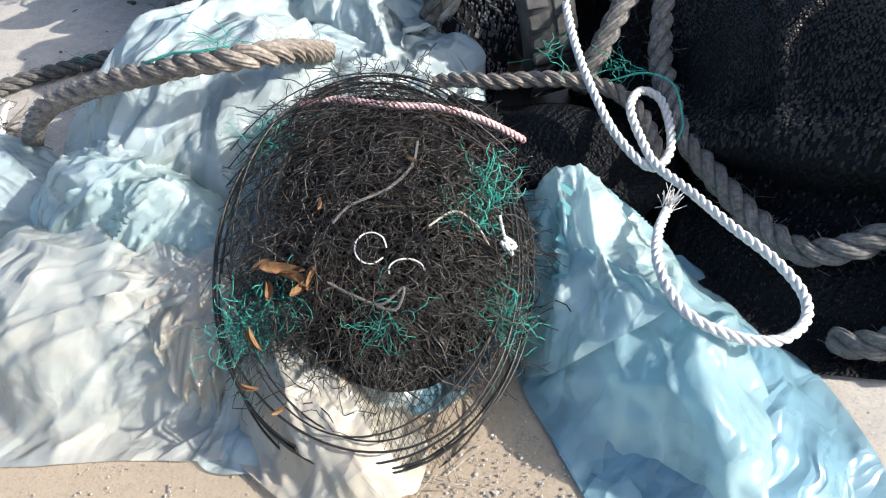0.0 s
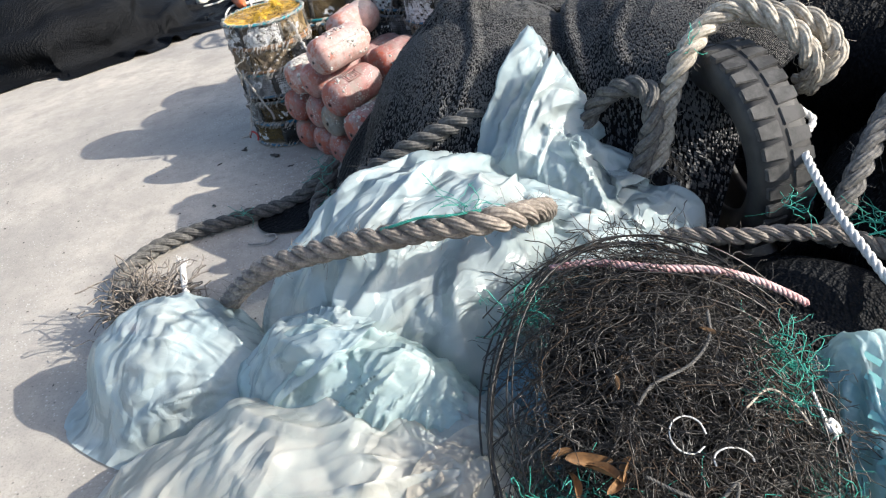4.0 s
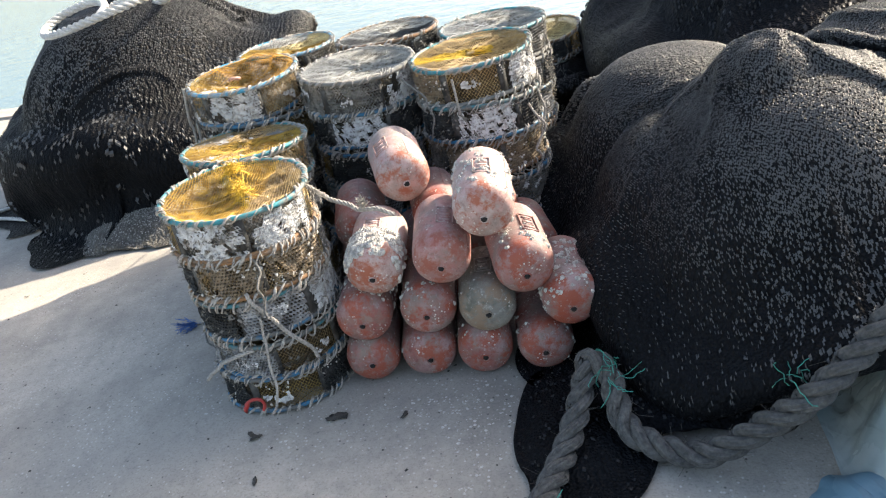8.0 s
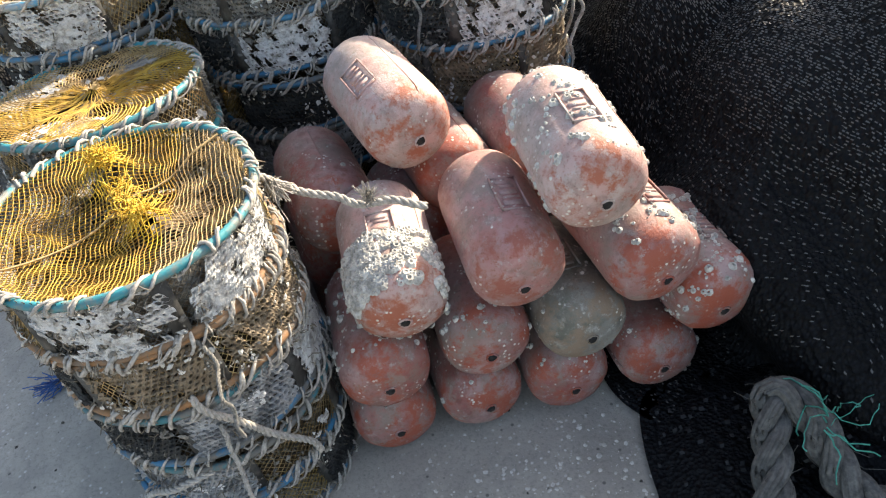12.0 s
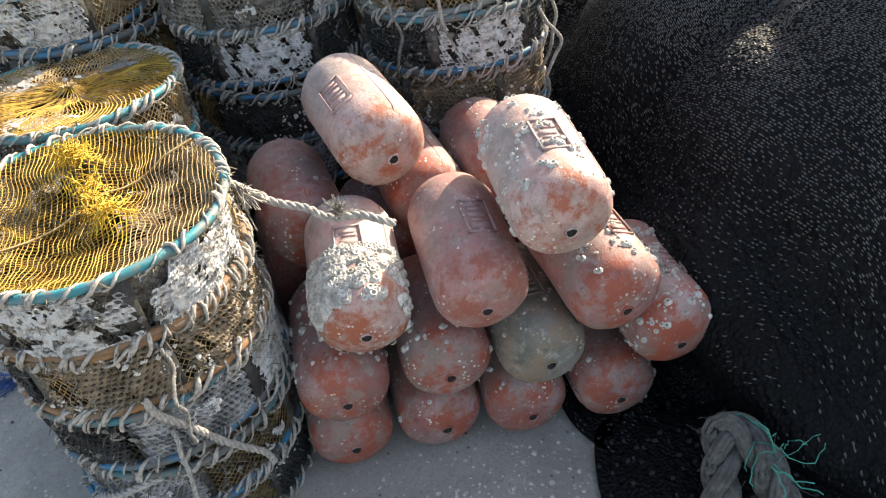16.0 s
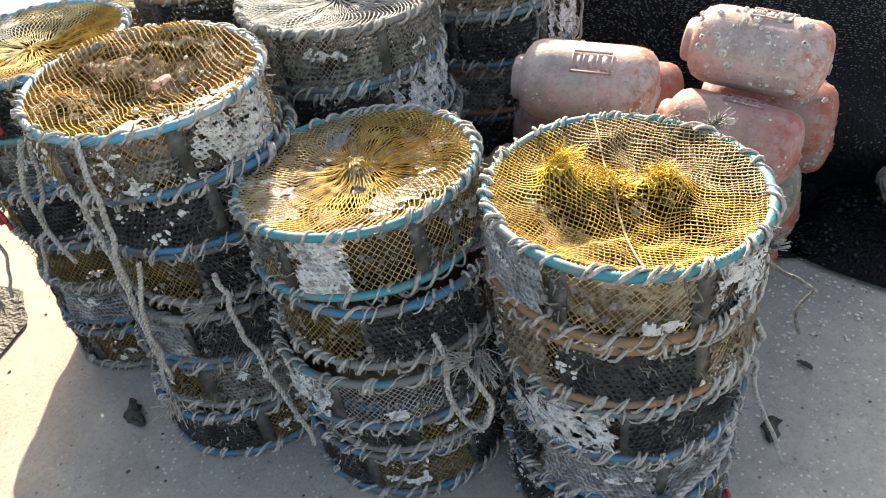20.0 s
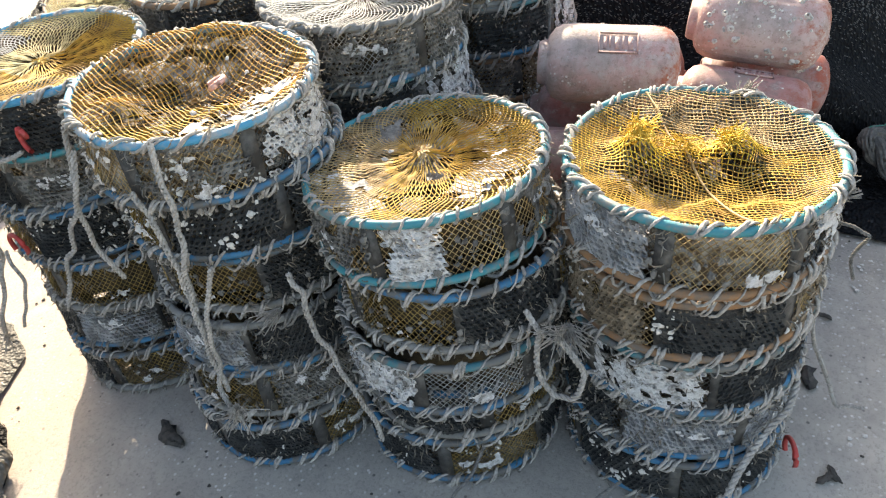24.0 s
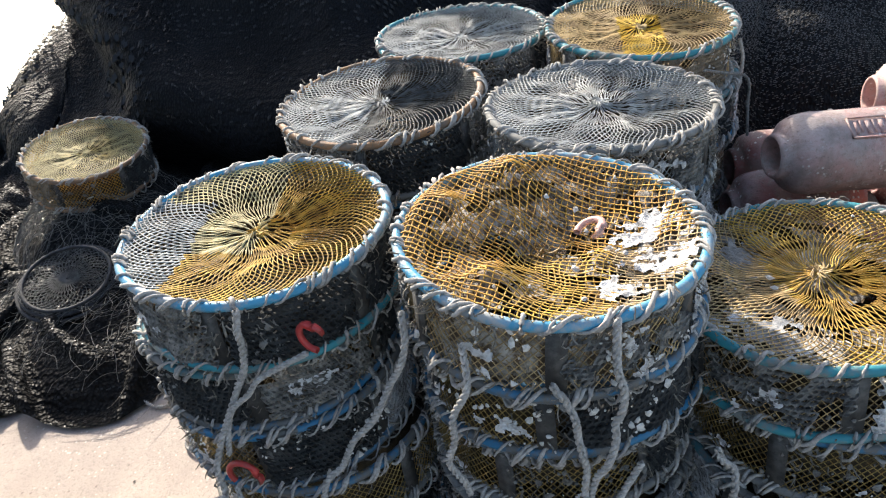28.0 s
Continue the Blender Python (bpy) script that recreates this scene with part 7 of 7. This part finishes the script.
    for i, (c, sz, cnt) in enumerate(((at(-0.72, -0.40), (0.07, 0.05, 0.02), 60), (at(-0.55, -0.30), (0.06, 0.03, 0.02), 40), (at(0.72, 0.25), (0.03, 0.06, 0.02), 60), (at(0.6, 0.05), (0.05, 0.03, 0.02), 40), (at(-0.7, 0.55), (0.05, 0.03, 0.02), 40), (at(0.75, -0.35), (0.03, 0.06, 0.02), 50), (at(0.1, -0.4), (0.05, 0.04, 0.02), 24))):
        tangle("teal_net_scrap", c, sz, cnt, MAT_TEAL, 0.0010, 0.016, 8, 0.5, 80 + i, root, "torn teal netting")
    # pale cords and knots
    def cord(pts, r, mat=MAT_ROPE_WHITE):
        laid_rope("pale_cord", [at(*p) for p in pts], r, mat, "", parent=root)
    th = np.linspace(0, 5.6, 9)
    cord([(0.02 + 0.09 * math.cos(x), -0.12 + 0.07 * math.sin(x), 0.05) for x in th], 0.0018)
    cord([(0.22 + 0.10 * math.cos(x), -0.22 + 0.05 * math.sin(x), 0.05) for x in th * 0.62], 0.0018)
    cord([(-0.22, -0.26, 0.05), (-0.05, -0.33, 0.05), (0.08, -0.36, 0.05), (0.2, -0.30, 0.06), (0.16, -0.38, 0.05), (0.05, -0.37, 0.05)], 0.0036, MAT_ROPE_GREY)
    cord([(0.30, 0.42, 0.05), (0.26, 0.28, 0.05), (0.12, 0.16, 0.05), (-0.10, 0.08, 0.05), (-0.2, 0.0, 0.05)], 0.0038, MAT_ROPE_GREY)
    cord([(0.35, -0.02, 0.05), (0.5, 0.06, 0.05), (0.62, 0.02, 0.05), (0.70, -0.08, 0.05)], 0.0026, MAT_ROPE_PALE)
    cord([(0.78, 0.08, 0.05), (0.80, -0.02, 0.05), (0.82, -0.08, 0.05)], 0.004)
    cord([(0.77, -0.06, 0.06), (0.82, -0.09, 0.07), (0.86, -0.06, 0.06), (0.80, -0.05, 0.07), (0.84, -0.10, 0.05)], 0.006)
    # dry leaves
    for i, (x, y, ln) in enumerate(((-0.48, -0.20, 0.050), (-0.36, -0.28, 0.034), (-0.56, -0.27, 0.03), (-0.42, -0.24, 0.04), (-0.6, -0.16, 0.026), (-0.3, -0.24, 0.03), (-0.62, -0.45, 0.03), (-0.66, -0.62, 0.022), (-0.5, -0.72, 0.02), (-0.3, 0.1, 0.02), (0.25, 0.3, 0.02))):
        s_, t_, Q_ = polar_sheet(6, 16)
        V = np.stack([ln * s_ * np.cos(t_), 0.24 * ln * s_ * np.sin(t_) * (1.1 - 0.5 * np.cos(t_)) + 0.15 * ln * (s_ * np.cos(t_)) ** 2, 0.45 * ln * s_ ** 2 * np.abs(np.sin(t_)) + 0.004], 1)
        lf = link_mesh("dry_leaf", V, Q_, MAT_LEAF, root, "curled dry brown leaf")
        lf.matrix_local = pose(*at(x, y, 0.05), 10 * i, 15, 50 * i)
    return root


net_trap()

# ---- twine on the crab pots ----
TW = "twine hanging from the pots"
for pts, r in (
        ([(-0.40, 1.467, 0.836), (-0.40, 1.478, 0.773), (-0.40, 1.494, 0.717), (-0.40, 1.537, 0.642), (-0.41, 1.589, 0.533), (-0.41, 1.598, 0.461), (-0.42, 1.661, 0.345), (-0.43, 1.741, 0.21)], 0.0065),
        ([(-0.37, 1.40, 0.73), (-0.40, 1.473, 0.707), (-0.405, 1.526, 0.655), (-0.41, 1.56, 0.56)], 0.0055),
        ([(-0.37, 1.25, 0.80), (-0.385, 1.25, 0.752), (-0.38, 1.286, 0.673), (-0.38, 1.328, 0.597), (-0.38, 1.381, 0.527), (-0.385, 1.428, 0.466), (-0.40, 1.487, 0.336)], 0.0065),
        ([(-0.41, 1.571, 0.486), (-0.425, 1.544, 0.417), (-0.43, 1.589, 0.332), (-0.43, 1.645, 0.255)], 0.005),
        ([(-0.44, 1.79, 0.377), (-0.43, 1.703, 0.422), (-0.42, 1.587, 0.476)], 0.0045),
        ([(-0.45, 0.968, 0.839), (-0.46, 0.969, 0.766), (-0.465, 0.965, 0.698), (-0.465, 0.973, 0.645), (-0.465, 1.0, 0.573), (-0.465, 1.02, 0.483), (-0.465, 1.031, 0.357), (-0.46, 1.03, 0.25)], 0.0065),
        ([(-0.455, 1.05, 0.74), (-0.46, 1.038, 0.721), (-0.463, 1.023, 0.681), (-0.465, 1.016, 0.617), (-0.465, 1.016, 0.547), (-0.465, 1.011, 0.485)], 0.0065),
        ([(-0.40, 0.83, 0.56), (-0.405, 0.806, 0.521), (-0.41, 0.806, 0.452), (-0.41, 0.781, 0.387), (-0.41, 0.755, 0.285), (-0.405, 0.73, 0.192), (-0.40, 0.73, 0.119)], 0.0065),
        ([(-0.46, 0.939, 0.60), (-0.47, 0.986, 0.484), (-0.47, 1.01, 0.387), (-0.47, 1.036, 0.28), (-0.48, 1.016, 0.217)], 0.006),
        ([(-0.33, 0.42, 0.50), (-0.34, 0.395, 0.463), (-0.345, 0.401, 0.393), (-0.35, 0.372, 0.323), (-0.35, 0.339, 0.321), (-0.345, 0.321, 0.364), (-0.34, 0.336, 0.415), (-0.335, 0.363, 0.447)], 0.0065),
        ([(-0.02, -0.02, 0.55), (0.0, -0.045, 0.52), (0.0, -0.075, 0.509), (0.0, -0.104, 0.49), (0.0, -0.086, 0.44), (0.0, -0.098, 0.391)], 0.004),
        ([(-0.05, -0.03, 0.36), (-0.05, -0.045, 0.318), (-0.05, -0.077, 0.213), (-0.05, -0.122, 0.103), (-0.05, -0.172, 0.11)], 0.005),
        ([(-0.065, -0.035, 0.45), (-0.04, -0.045, 0.40), (-0.005, -0.035, 0.34), (0.04, -0.02, 0.26), (0.08, -0.01, 0.18)], 0.0075),
        ([(-0.101, -0.03, 0.25), (-0.188, -0.02, 0.22), (-0.257, 0.03, 0.16), (-0.32, 0.06, 0.10)], 0.008),
        ([(-0.30, 0.52, 0.14), (-0.358, 0.528, 0.10), (-0.435, 0.566, 0.045), (-0.531, 0.575, 0.008), (-0.553, 0.574, 0.008)], 0.004),
        ([(-0.518, 0.573, 0.008), (-0.483, 0.483, 0.01), (-0.427, 0.397, 0.012), (-0.381, 0.315, 0.03), (-0.33, 0.25, 0.08)], 0.004),
        ([(0.125, 0.20, 0.66), (0.16, 0.215, 0.62), (0.185, 0.203, 0.605), (0.245, 0.178, 0.588), (0.295, 0.15, 0.575), (0.342, 0.131, 0.578), (0.386, 0.115, 0.56)], 0.0085),
        ([(0.42, 0.72, 0.80), (0.50, 0.62, 0.75), (0.52, 0.60, 0.68), (0.50, 0.60, 0.60)], 0.004),
        ([(0.88, 0.72, 0.72), (0.91, 0.70, 0.62), (0.89, 0.68, 0.55), (0.87, 0.70, 0.48)], 0.005),
        ([(0.85, 0.66, 0.66), (0.90, 0.64, 0.58), (0.86, 0.63, 0.50), (0.88, 0.66, 0.44)], 0.005),
        ([(0.60, 0.61, 0.80), (0.61, 0.60, 0.70), (0.64, 0.60, 0.62), (0.68, 0.60, 0.55)], 0.005),
        ([(-0.44, 1.16, 0.80), (-0.47, 1.18, 0.70), (-0.46, 1.20, 0.60), (-0.45, 1.18, 0.52)], 0.006),
        ([(0.862, -0.703, 0.006), (0.893, -0.689, 0.006), (0.941, -0.648, 0.006), (0.933, -0.599, 0.006), (0.892, -0.59, 0.006), (0.856, -0.619, 0.006)], 0.005),
        ([(0.30, 2.05, 0.006), (0.25, 2.2, 0.006), (0.30, 2.35, 0.006), (0.28, 2.55, 0.006), (0.40, 2.7, 0.01)], 0.006),
        ([(0.05, 1.95, 0.006), (0.10, 2.05, 0.006), (0.22, 2.10, 0.006), (0.30, 2.05, 0.006)], 0.005)):
    gt = np.random.default_rng(int(1000 * r) + len(pts) + int(100 * abs(pts[0][1])))
    knots = [pts[0]]
    for p_, q_ in zip(pts[:-1], pts[1:]):
        p_, q_ = np.array(p_), np.array(q_)
        hang = min(0.005, 0.06 * np.linalg.norm(q_ - p_))
        m_ = (p_ + q_) / 2 + gt.normal(0, hang, 3)
        m_[2] = max(m_[2], 0.006)
        knots += [tuple(m_), tuple(q_)]
    laid_rope("twine", knots, 0.86 * r, MAT_LASH if r > 0.0042 else MAT_LASH_GREY, "frayed pale twine hanging from a crab pot", "twine", fuzz=150, group=TW)
for i, (p, d, ln, n) in enumerate((((-0.50, 0.98, 0.26), (-0.2, 0.3, -1), 0.06, 70), ((-0.29, 0.36, 0.44), (-0.6, -0.4, -0.3), 0.06, 60), ((-0.40, 0.88, 0.46), (-0.7, 0.3, 0), 0.05, 40), ((0.14, 0.21, 0.64), (0.5, -0.5, -0.6), 0.05, 60), ((0.295, 0.14, 0.59), (0, -0.5, 0.8), 0.04, 60),
                                  ((-0.43, 1.745, 0.20), (0, 0.3, -1), 0.04, 30), ((-0.33, 0.36, 0.46), (-0.6, 0.4, 0.2), 0.05, 40), ((-0.08, -0.03, 0.62), (0, -0.7, 0.6), 0.03, 40))):
    tu = tagged(new("frayed_twine"), "frayed tuft of pale twine on a pot", "twine", TW)
    tuft("fibre_tuft", p, d, ln, n, MAT_LASH, tu, 0.0011, 0.6, 100 + i)
tw = tagged(new("frayed_twine"), "bright blue frayed twine end on the quay", "twine")
tuft("fibre_tuft", (-0.55, 0.574, 0.012), (-0.9, -0.3, 0.05), 0.08, 40, MAT_BLUE, tw, 0.0015, 0.5, 140)


def small_hook(label, at, turn, mat, size=0.03):
    a = np.linspace(-0.6, 3.6, 14)
    P = np.stack([size * np.cos(a), 0 * a, size * np.sin(a)], 1)
    P = np.concatenate([P, P[-1:] + np.array([[0.004, 0, size * 0.6], [0.008, 0, size * 1.3]])])
    ob = link_mesh("plastic_hook", *tubes(P, 0.0055, 6), mat)
    ob.matrix_world = pose(*at, *turn)
    return tagged(ob, label, "hook")


small_hook("small red plastic hook hanging on twine", (-0.38, 1.569, 0.475), (0, 0, 80), MAT_RED)
small_hook("small red plastic hook at the foot of a pot", (-0.15, -0.05, 0.05), (0, 10, 20), MAT_RED)
small_hook("pale pink plastic hook on a netted top", (-0.249, 0.99, 0.838), (70, 10, 40), MAT_HOOKPINK, 0.02)
small_hook("red plastic strip stuck on a pot's side", (-0.36, 1.39, 0.75), (0, 60, 70), MAT_RED, 0.024)

# ---- litter on the quay ----
def scatter(name, label, cat, n, place, size, mat, seed, flat=0.35):
    """Many small chips lying on the concrete, joined."""
    g = np.random.default_rng(seed)
    xy = place(g, n)
    s = size[0] + (size[1] - size[0]) * g.random(n) ** 3
    k = 6
    a = np.arange(k) * 2 * math.pi / k
    rad = s[:, None] * g.uniform(0.6, 1.2, (n, k))
    th = a[None] + g.uniform(0, 6, (n, 1))
    lv = []
    for f, zz in ((1.0, -0.002), (0.9, 0.5), (0.4, 1.0), (0.02, 1.0)):
        lv.append(np.stack([xy[:, :1] + rad * f * np.cos(th), xy[:, 1:2] + rad * f * np.sin(th), np.broadcast_to(zz * s[:, None] * flat * g.uniform(0.6, 1.3, (n, 1)), rad.shape)], -1))
    V = np.stack(lv, 1)
    i = np.arange(V[..., 0].size).reshape(n, 4, k)
    nx = np.roll(i, -1, 2)
    Q = np.stack([i[:, :-1], nx[:, :-1], nx[:, 1:], i[:, 1:]], -1).reshape(-1, 4)
    return tagged(link_mesh(name, V.reshape(-1, 3), Q, mat, smooth=False), label, cat, kind="stuff")


def near(*spots):
    def f(g, n):
        k = g.integers(0, len(spots), n)
        s = np.array(spots)[k]
        return s[:, :2] + g.normal(0, 1, (n, 2)) * s[:, 2:]
    return f


def spread(x0, x1, y0, y1):
    return lambda g, n: np.stack([g.uniform(x0, x1, n), g.uniform(y0, y1, n)], 1)


MAT_DARKBIT = two_tone("dark_debris", (0.03, 0.028, 0.026), (0.08, 0.07, 0.06), 0.9, 50.0)
MAT_GRAVEL = two_tone("pale_gravel", (0.42, 0.38, 0.33), (0.26, 0.235, 0.20), 0.9, 60.0)
scatter("shell_grit", "crushed white shell fragments on the quay", "shell fragments", 900, near((0.55, -0.12, 0.12, 0.08), (0.62, -0.3, 0.1, 0.14), (0.3, -0.12, 0.25, 0.1), (3.4, -1.1, 0.25, 0.15)), (0.0008, 0.0062), MAT_SHELL, 1, 0.22)
scatter("shell_grit", "white grit sprinkled over the quay", "shell fragments", 1500, spread(-1.6, 1.5, -1.6, 2.2), (0.0006, 0.0032), MAT_SHELL, 2, 0.25)
scatter("gravel", "loose pale gravel and sand beside the bags", "gravel", 3800, near((3.3, -1.3, 0.3, 0.16), (3.48, -0.92, 0.14, 0.10), (3.5, -1.05, 0.25, 0.15), (2.9, -1.55, 0.3, 0.12)), (0.0008, 0.0046), MAT_GRAVEL, 3, 0.5)
scatter("dark_grit", "small dark crumbs scattered on the quay", "debris", 700, spread(-1.8, 1.4, -1.8, 2.6), (0.001, 0.007), MAT_DARKBIT, 4)
for i, (x, y, s) in enumerate(((0.113, -0.085, 0.022), (0.322, -0.12, 0.012), (-0.16, -0.12, 0.012), (-0.143, -0.135, 0.013), (-0.1, -0.32, 0.01), (0.35, -0.6, 0.01), (-0.459, 1.296, 0.03), (-0.6, 0.9, 0.01))):
    bm = bmesh.new()
    bmesh.ops.create_icosphere(bm, subdivisions=3, radius=s)
    for v in bm.verts:
        q = v.co / s
        v.co.x *= 1.7 + 0.9 * noise.noise(q * 1.6 + Vector((i * 3.1, 0, 0)))
        v.co.y *= 0.55 + 0.7 * noise.noise(q * 1.9 + Vector((0, i * 2.3, 0)))
        v.co.y += 0.35 * s * q.x * q.x * (1 if i % 2 else -1)
        v.co.z = max(v.co.z * (0.16 + 0.25 * noise.noise(q * 2.5)), -0.003)
    bmesh.ops.transform(bm, verts=bm.verts, matrix=pose(x, y, 0.003, 0, 0, 70 * i))
    tagged(part("dark_scrap", bm, MAT_DARKBIT), "small dark scrap of rubbish on the quay", "debris", "scraps on the quay")
g_ = np.random.default_rng(9)
L_ = []
for _ in range(60):
    x, y, a = 3.35 + g_.normal(0, 0.15), -1.12 + g_.normal(0, 0.08), g_.uniform(0, 6.3)
    s = np.linspace(-0.5, 0.5, 5) * g_.uniform(0.04, 0.14)
    L_.append(np.stack([x + s * math.cos(a), y + s * math.sin(a), 0.006 + 0.03 * g_.random() * (s - s[0])], 1))
tagged(link_mesh("straw", *tubes(np.array(L_), 0.0011, 3), MAT_ROPE_PALE), "dry straw and stalks by the trap", "straw", kind="stuff")

# ---- coil, small hoop, foam block ----
coil = [(-1.45 + 0.26 * math.cos(t) + 0.05 * t, 2.05 + 0.22 * math.sin(t) + 0.03 * t, 1.04 + 0.05 * math.sin(t * 1.3)) for t in np.linspace(0, 11, 26)]
laid_rope("rope_coil", coil, 0.021, MAT_ROPE_WHITE, "pale rope thrown in loops over a net heap", "rope")
ring = tagged(new("hoop_net"), "small flat black hoop net lying on nets", "hoop net")
a_ = np.linspace(0, 2 * math.pi, 60, endpoint=False)
for k in range(3):
    link_mesh("hoop", *tubes(np.stack([(0.16 - 0.012 * k) * np.cos(a_), (0.16 - 0.012 * k) * np.sin(a_), np.full(60, 0.012 * k)], 1), 0.006, 6, closed=True), MAT_ROPE_BLACK, ring)
Lr = top_lines(40, lambda q, t: 0.02 + 0 * q, N=10, R=0.15)
tagged(link_mesh("net", *tubes(Lr, 0.0014, 3), NETS["dark"], ring), kind="stuff")
ring.matrix_world = pose(0.62, 2.62, 0.20, 8, -14, 0)
bm = bmesh.new()
box(bm, -0.40, 0.40, -0.2, 0.2, 0, 0.21, 0.02)
blk = part("foam_block", bm, MAT_FOAM, None, smooth=False)
blk.matrix_world = pose(0.90, 3.51, 0.0, 0, 0, 58.5)
tagged(blk, "yellowed white foam block on the quay", "foam block")

# ---- far things along the quay ----
def pole(p, q, r, mat, label, cat="pole"):
    ob = link_mesh("pole", *tubes(smooth_line([p, ((np.array(p) + q) / 2 + (0, 0, 0.02)), q], 0.1), r, 7), mat)
    return tagged(ob, label, cat, "poles on the quay")


pole((-6.4, 2.35, 0.03), (-3.9, 1.95, 0.10), 0.02, MAT_WOOD, "long weathered wooden pole lying on the quay")
pole((-5.9, 2.05, 0.03), (-4.0, 2.15, 0.05), 0.018, MAT_WOOD, "thin grey pole lying on the quay")
for i, (x, y, s, m, lab) in enumerate(((-3.85, 1.98, 0.05, MAT_ORANGE, "orange stick float lying on rope"), (-4.75, 2.45, 0.06, MAT_FOAM, "white foam float lying on rope"), (-4.9, 2.1, 0.06, MAT_FOAM, "white foam float lying on rope"), (-4.5, 1.9, 0.06, MAT_FOAM, "white foam float lying on rope"))):
    prof = np.array([(-0.5, 0.05), (-0.46, 0.7), (-0.3, 1.0), (0.3, 1.0), (0.46, 0.7), (0.5, 0.05)])
    aa = np.arange(20) * 2 * math.pi / 20
    ln = 0.55 if m is MAT_ORANGE else 0.22
    V = np.stack([np.repeat(prof[:, 0] * ln, 20), np.outer(prof[:, 1] * s, np.cos(aa)).ravel(), np.outer(prof[:, 1] * s, np.sin(aa)).ravel()], 1)
    ii = np.arange(120).reshape(6, 20)
    nn = np.roll(ii, -1, 1)
    fl = link_mesh("net_float", V, np.stack([ii[:-1], nn[:-1], nn[1:], ii[1:]], -1).reshape(-1, 4), m)
    fl.matrix_world = pose(x, y, s, 0, 0, -20 + 50 * i)
    tagged(fl, lab, "float", "floats along the quay")
for i in range(7):
    g2 = np.random.default_rng(200 + i)
    x, y = -4.6 + g2.normal(0, 0.6), 2.2 + g2.normal(0, 0.35)
    pts = [(x + 0.25 * k + g2.normal(0, 0.1), y + 0.3 * math.sin(k * 1.3 + i) + g2.normal(0, 0.1), 0.02) for k in range(7)]
    laid_rope("rope", pts, 0.011, MAT_ROPE_WHITE, "pale rope strewn along the quay", "rope", group="ropes along the quay")
fishing_net("small heap of dark netting among pale ropes", domes((-4.6, 2.9, 0.9, 0.4, 0.22, -15, 2.0)), -4.6, 2.9, 2.0, 1.0, -15, cell=0.035, seed=51, slack=1.25)
fishing_net("black net lying flat on the quay, coloured grey as if sunlit", domes((-0.95, 1.92, 0.62, 0.40, 0.13, 35, 2.4)), -0.93, 1.94, 1.1, 0.64, 35, cell=0.022, seed=53, slack=1.3, threads=2, mat=MAT_NET_SUNLIT, yarn=MAT_THREAD_SUNLIT, uneven=0.3)


def far_boat(x, y, ln, turn):
    root = tagged(new("moored_boat"), "small far moored boat, white hull and blue cabin", "boat")
    s = np.linspace(-1, 1, 15)
    rows = []
    for zz, f in ((-0.2, 0.5), (0.15, 0.85), (0.45, 1.0)):
        w = 0.17 * ln * f * np.sqrt(np.clip(1 - np.clip(s, -0.55, 1) ** 4, 0.02, 1))
        rows.append(np.stack([s * ln / 2 * (0.9 + 0.1 * f), w, zz + 0.25 * np.clip(s, 0, 1) ** 2], 1))
        rows.append(np.stack([s * ln / 2 * (0.9 + 0.1 * f), -w, zz + 0.25 * np.clip(s, 0, 1) ** 2], 1))
    V = np.concatenate(rows)
    i = np.arange(len(V)).reshape(6, 15)
    Q = []
    for a, b in ((0, 2), (2, 4), (4, 5), (5, 3), (3, 1), (1, 0)):
        Q.append(np.stack([i[a, :-1], i[a, 1:], i[b, 1:], i[b, :-1]], -1))
    link_mesh("hull", V, np.concatenate(Q), MAT_FOAM, root)
    bm = bmesh.new()
    box(bm, -0.25 * ln, 0.0, -0.09 * ln, 0.09 * ln, 0.42, 0.42 + 0.16 * ln, 0.05)
    part("cabin", bm, MAT_BLUE, root)
    link_mesh("mast", *tubes(np.array([[0.1 * ln, 0, 0.4], [0.1 * ln, 0, 0.4 + 0.3 * ln], [0.1 * ln, 0, 0.4 + 0.6 * ln]]), 0.05, 6), MAT_WOOD, root)
    root.matrix_world = pose(x, y, -1.0, 0, 0, turn)


far_boat(-13.2, 11.2, 2.4, 10)
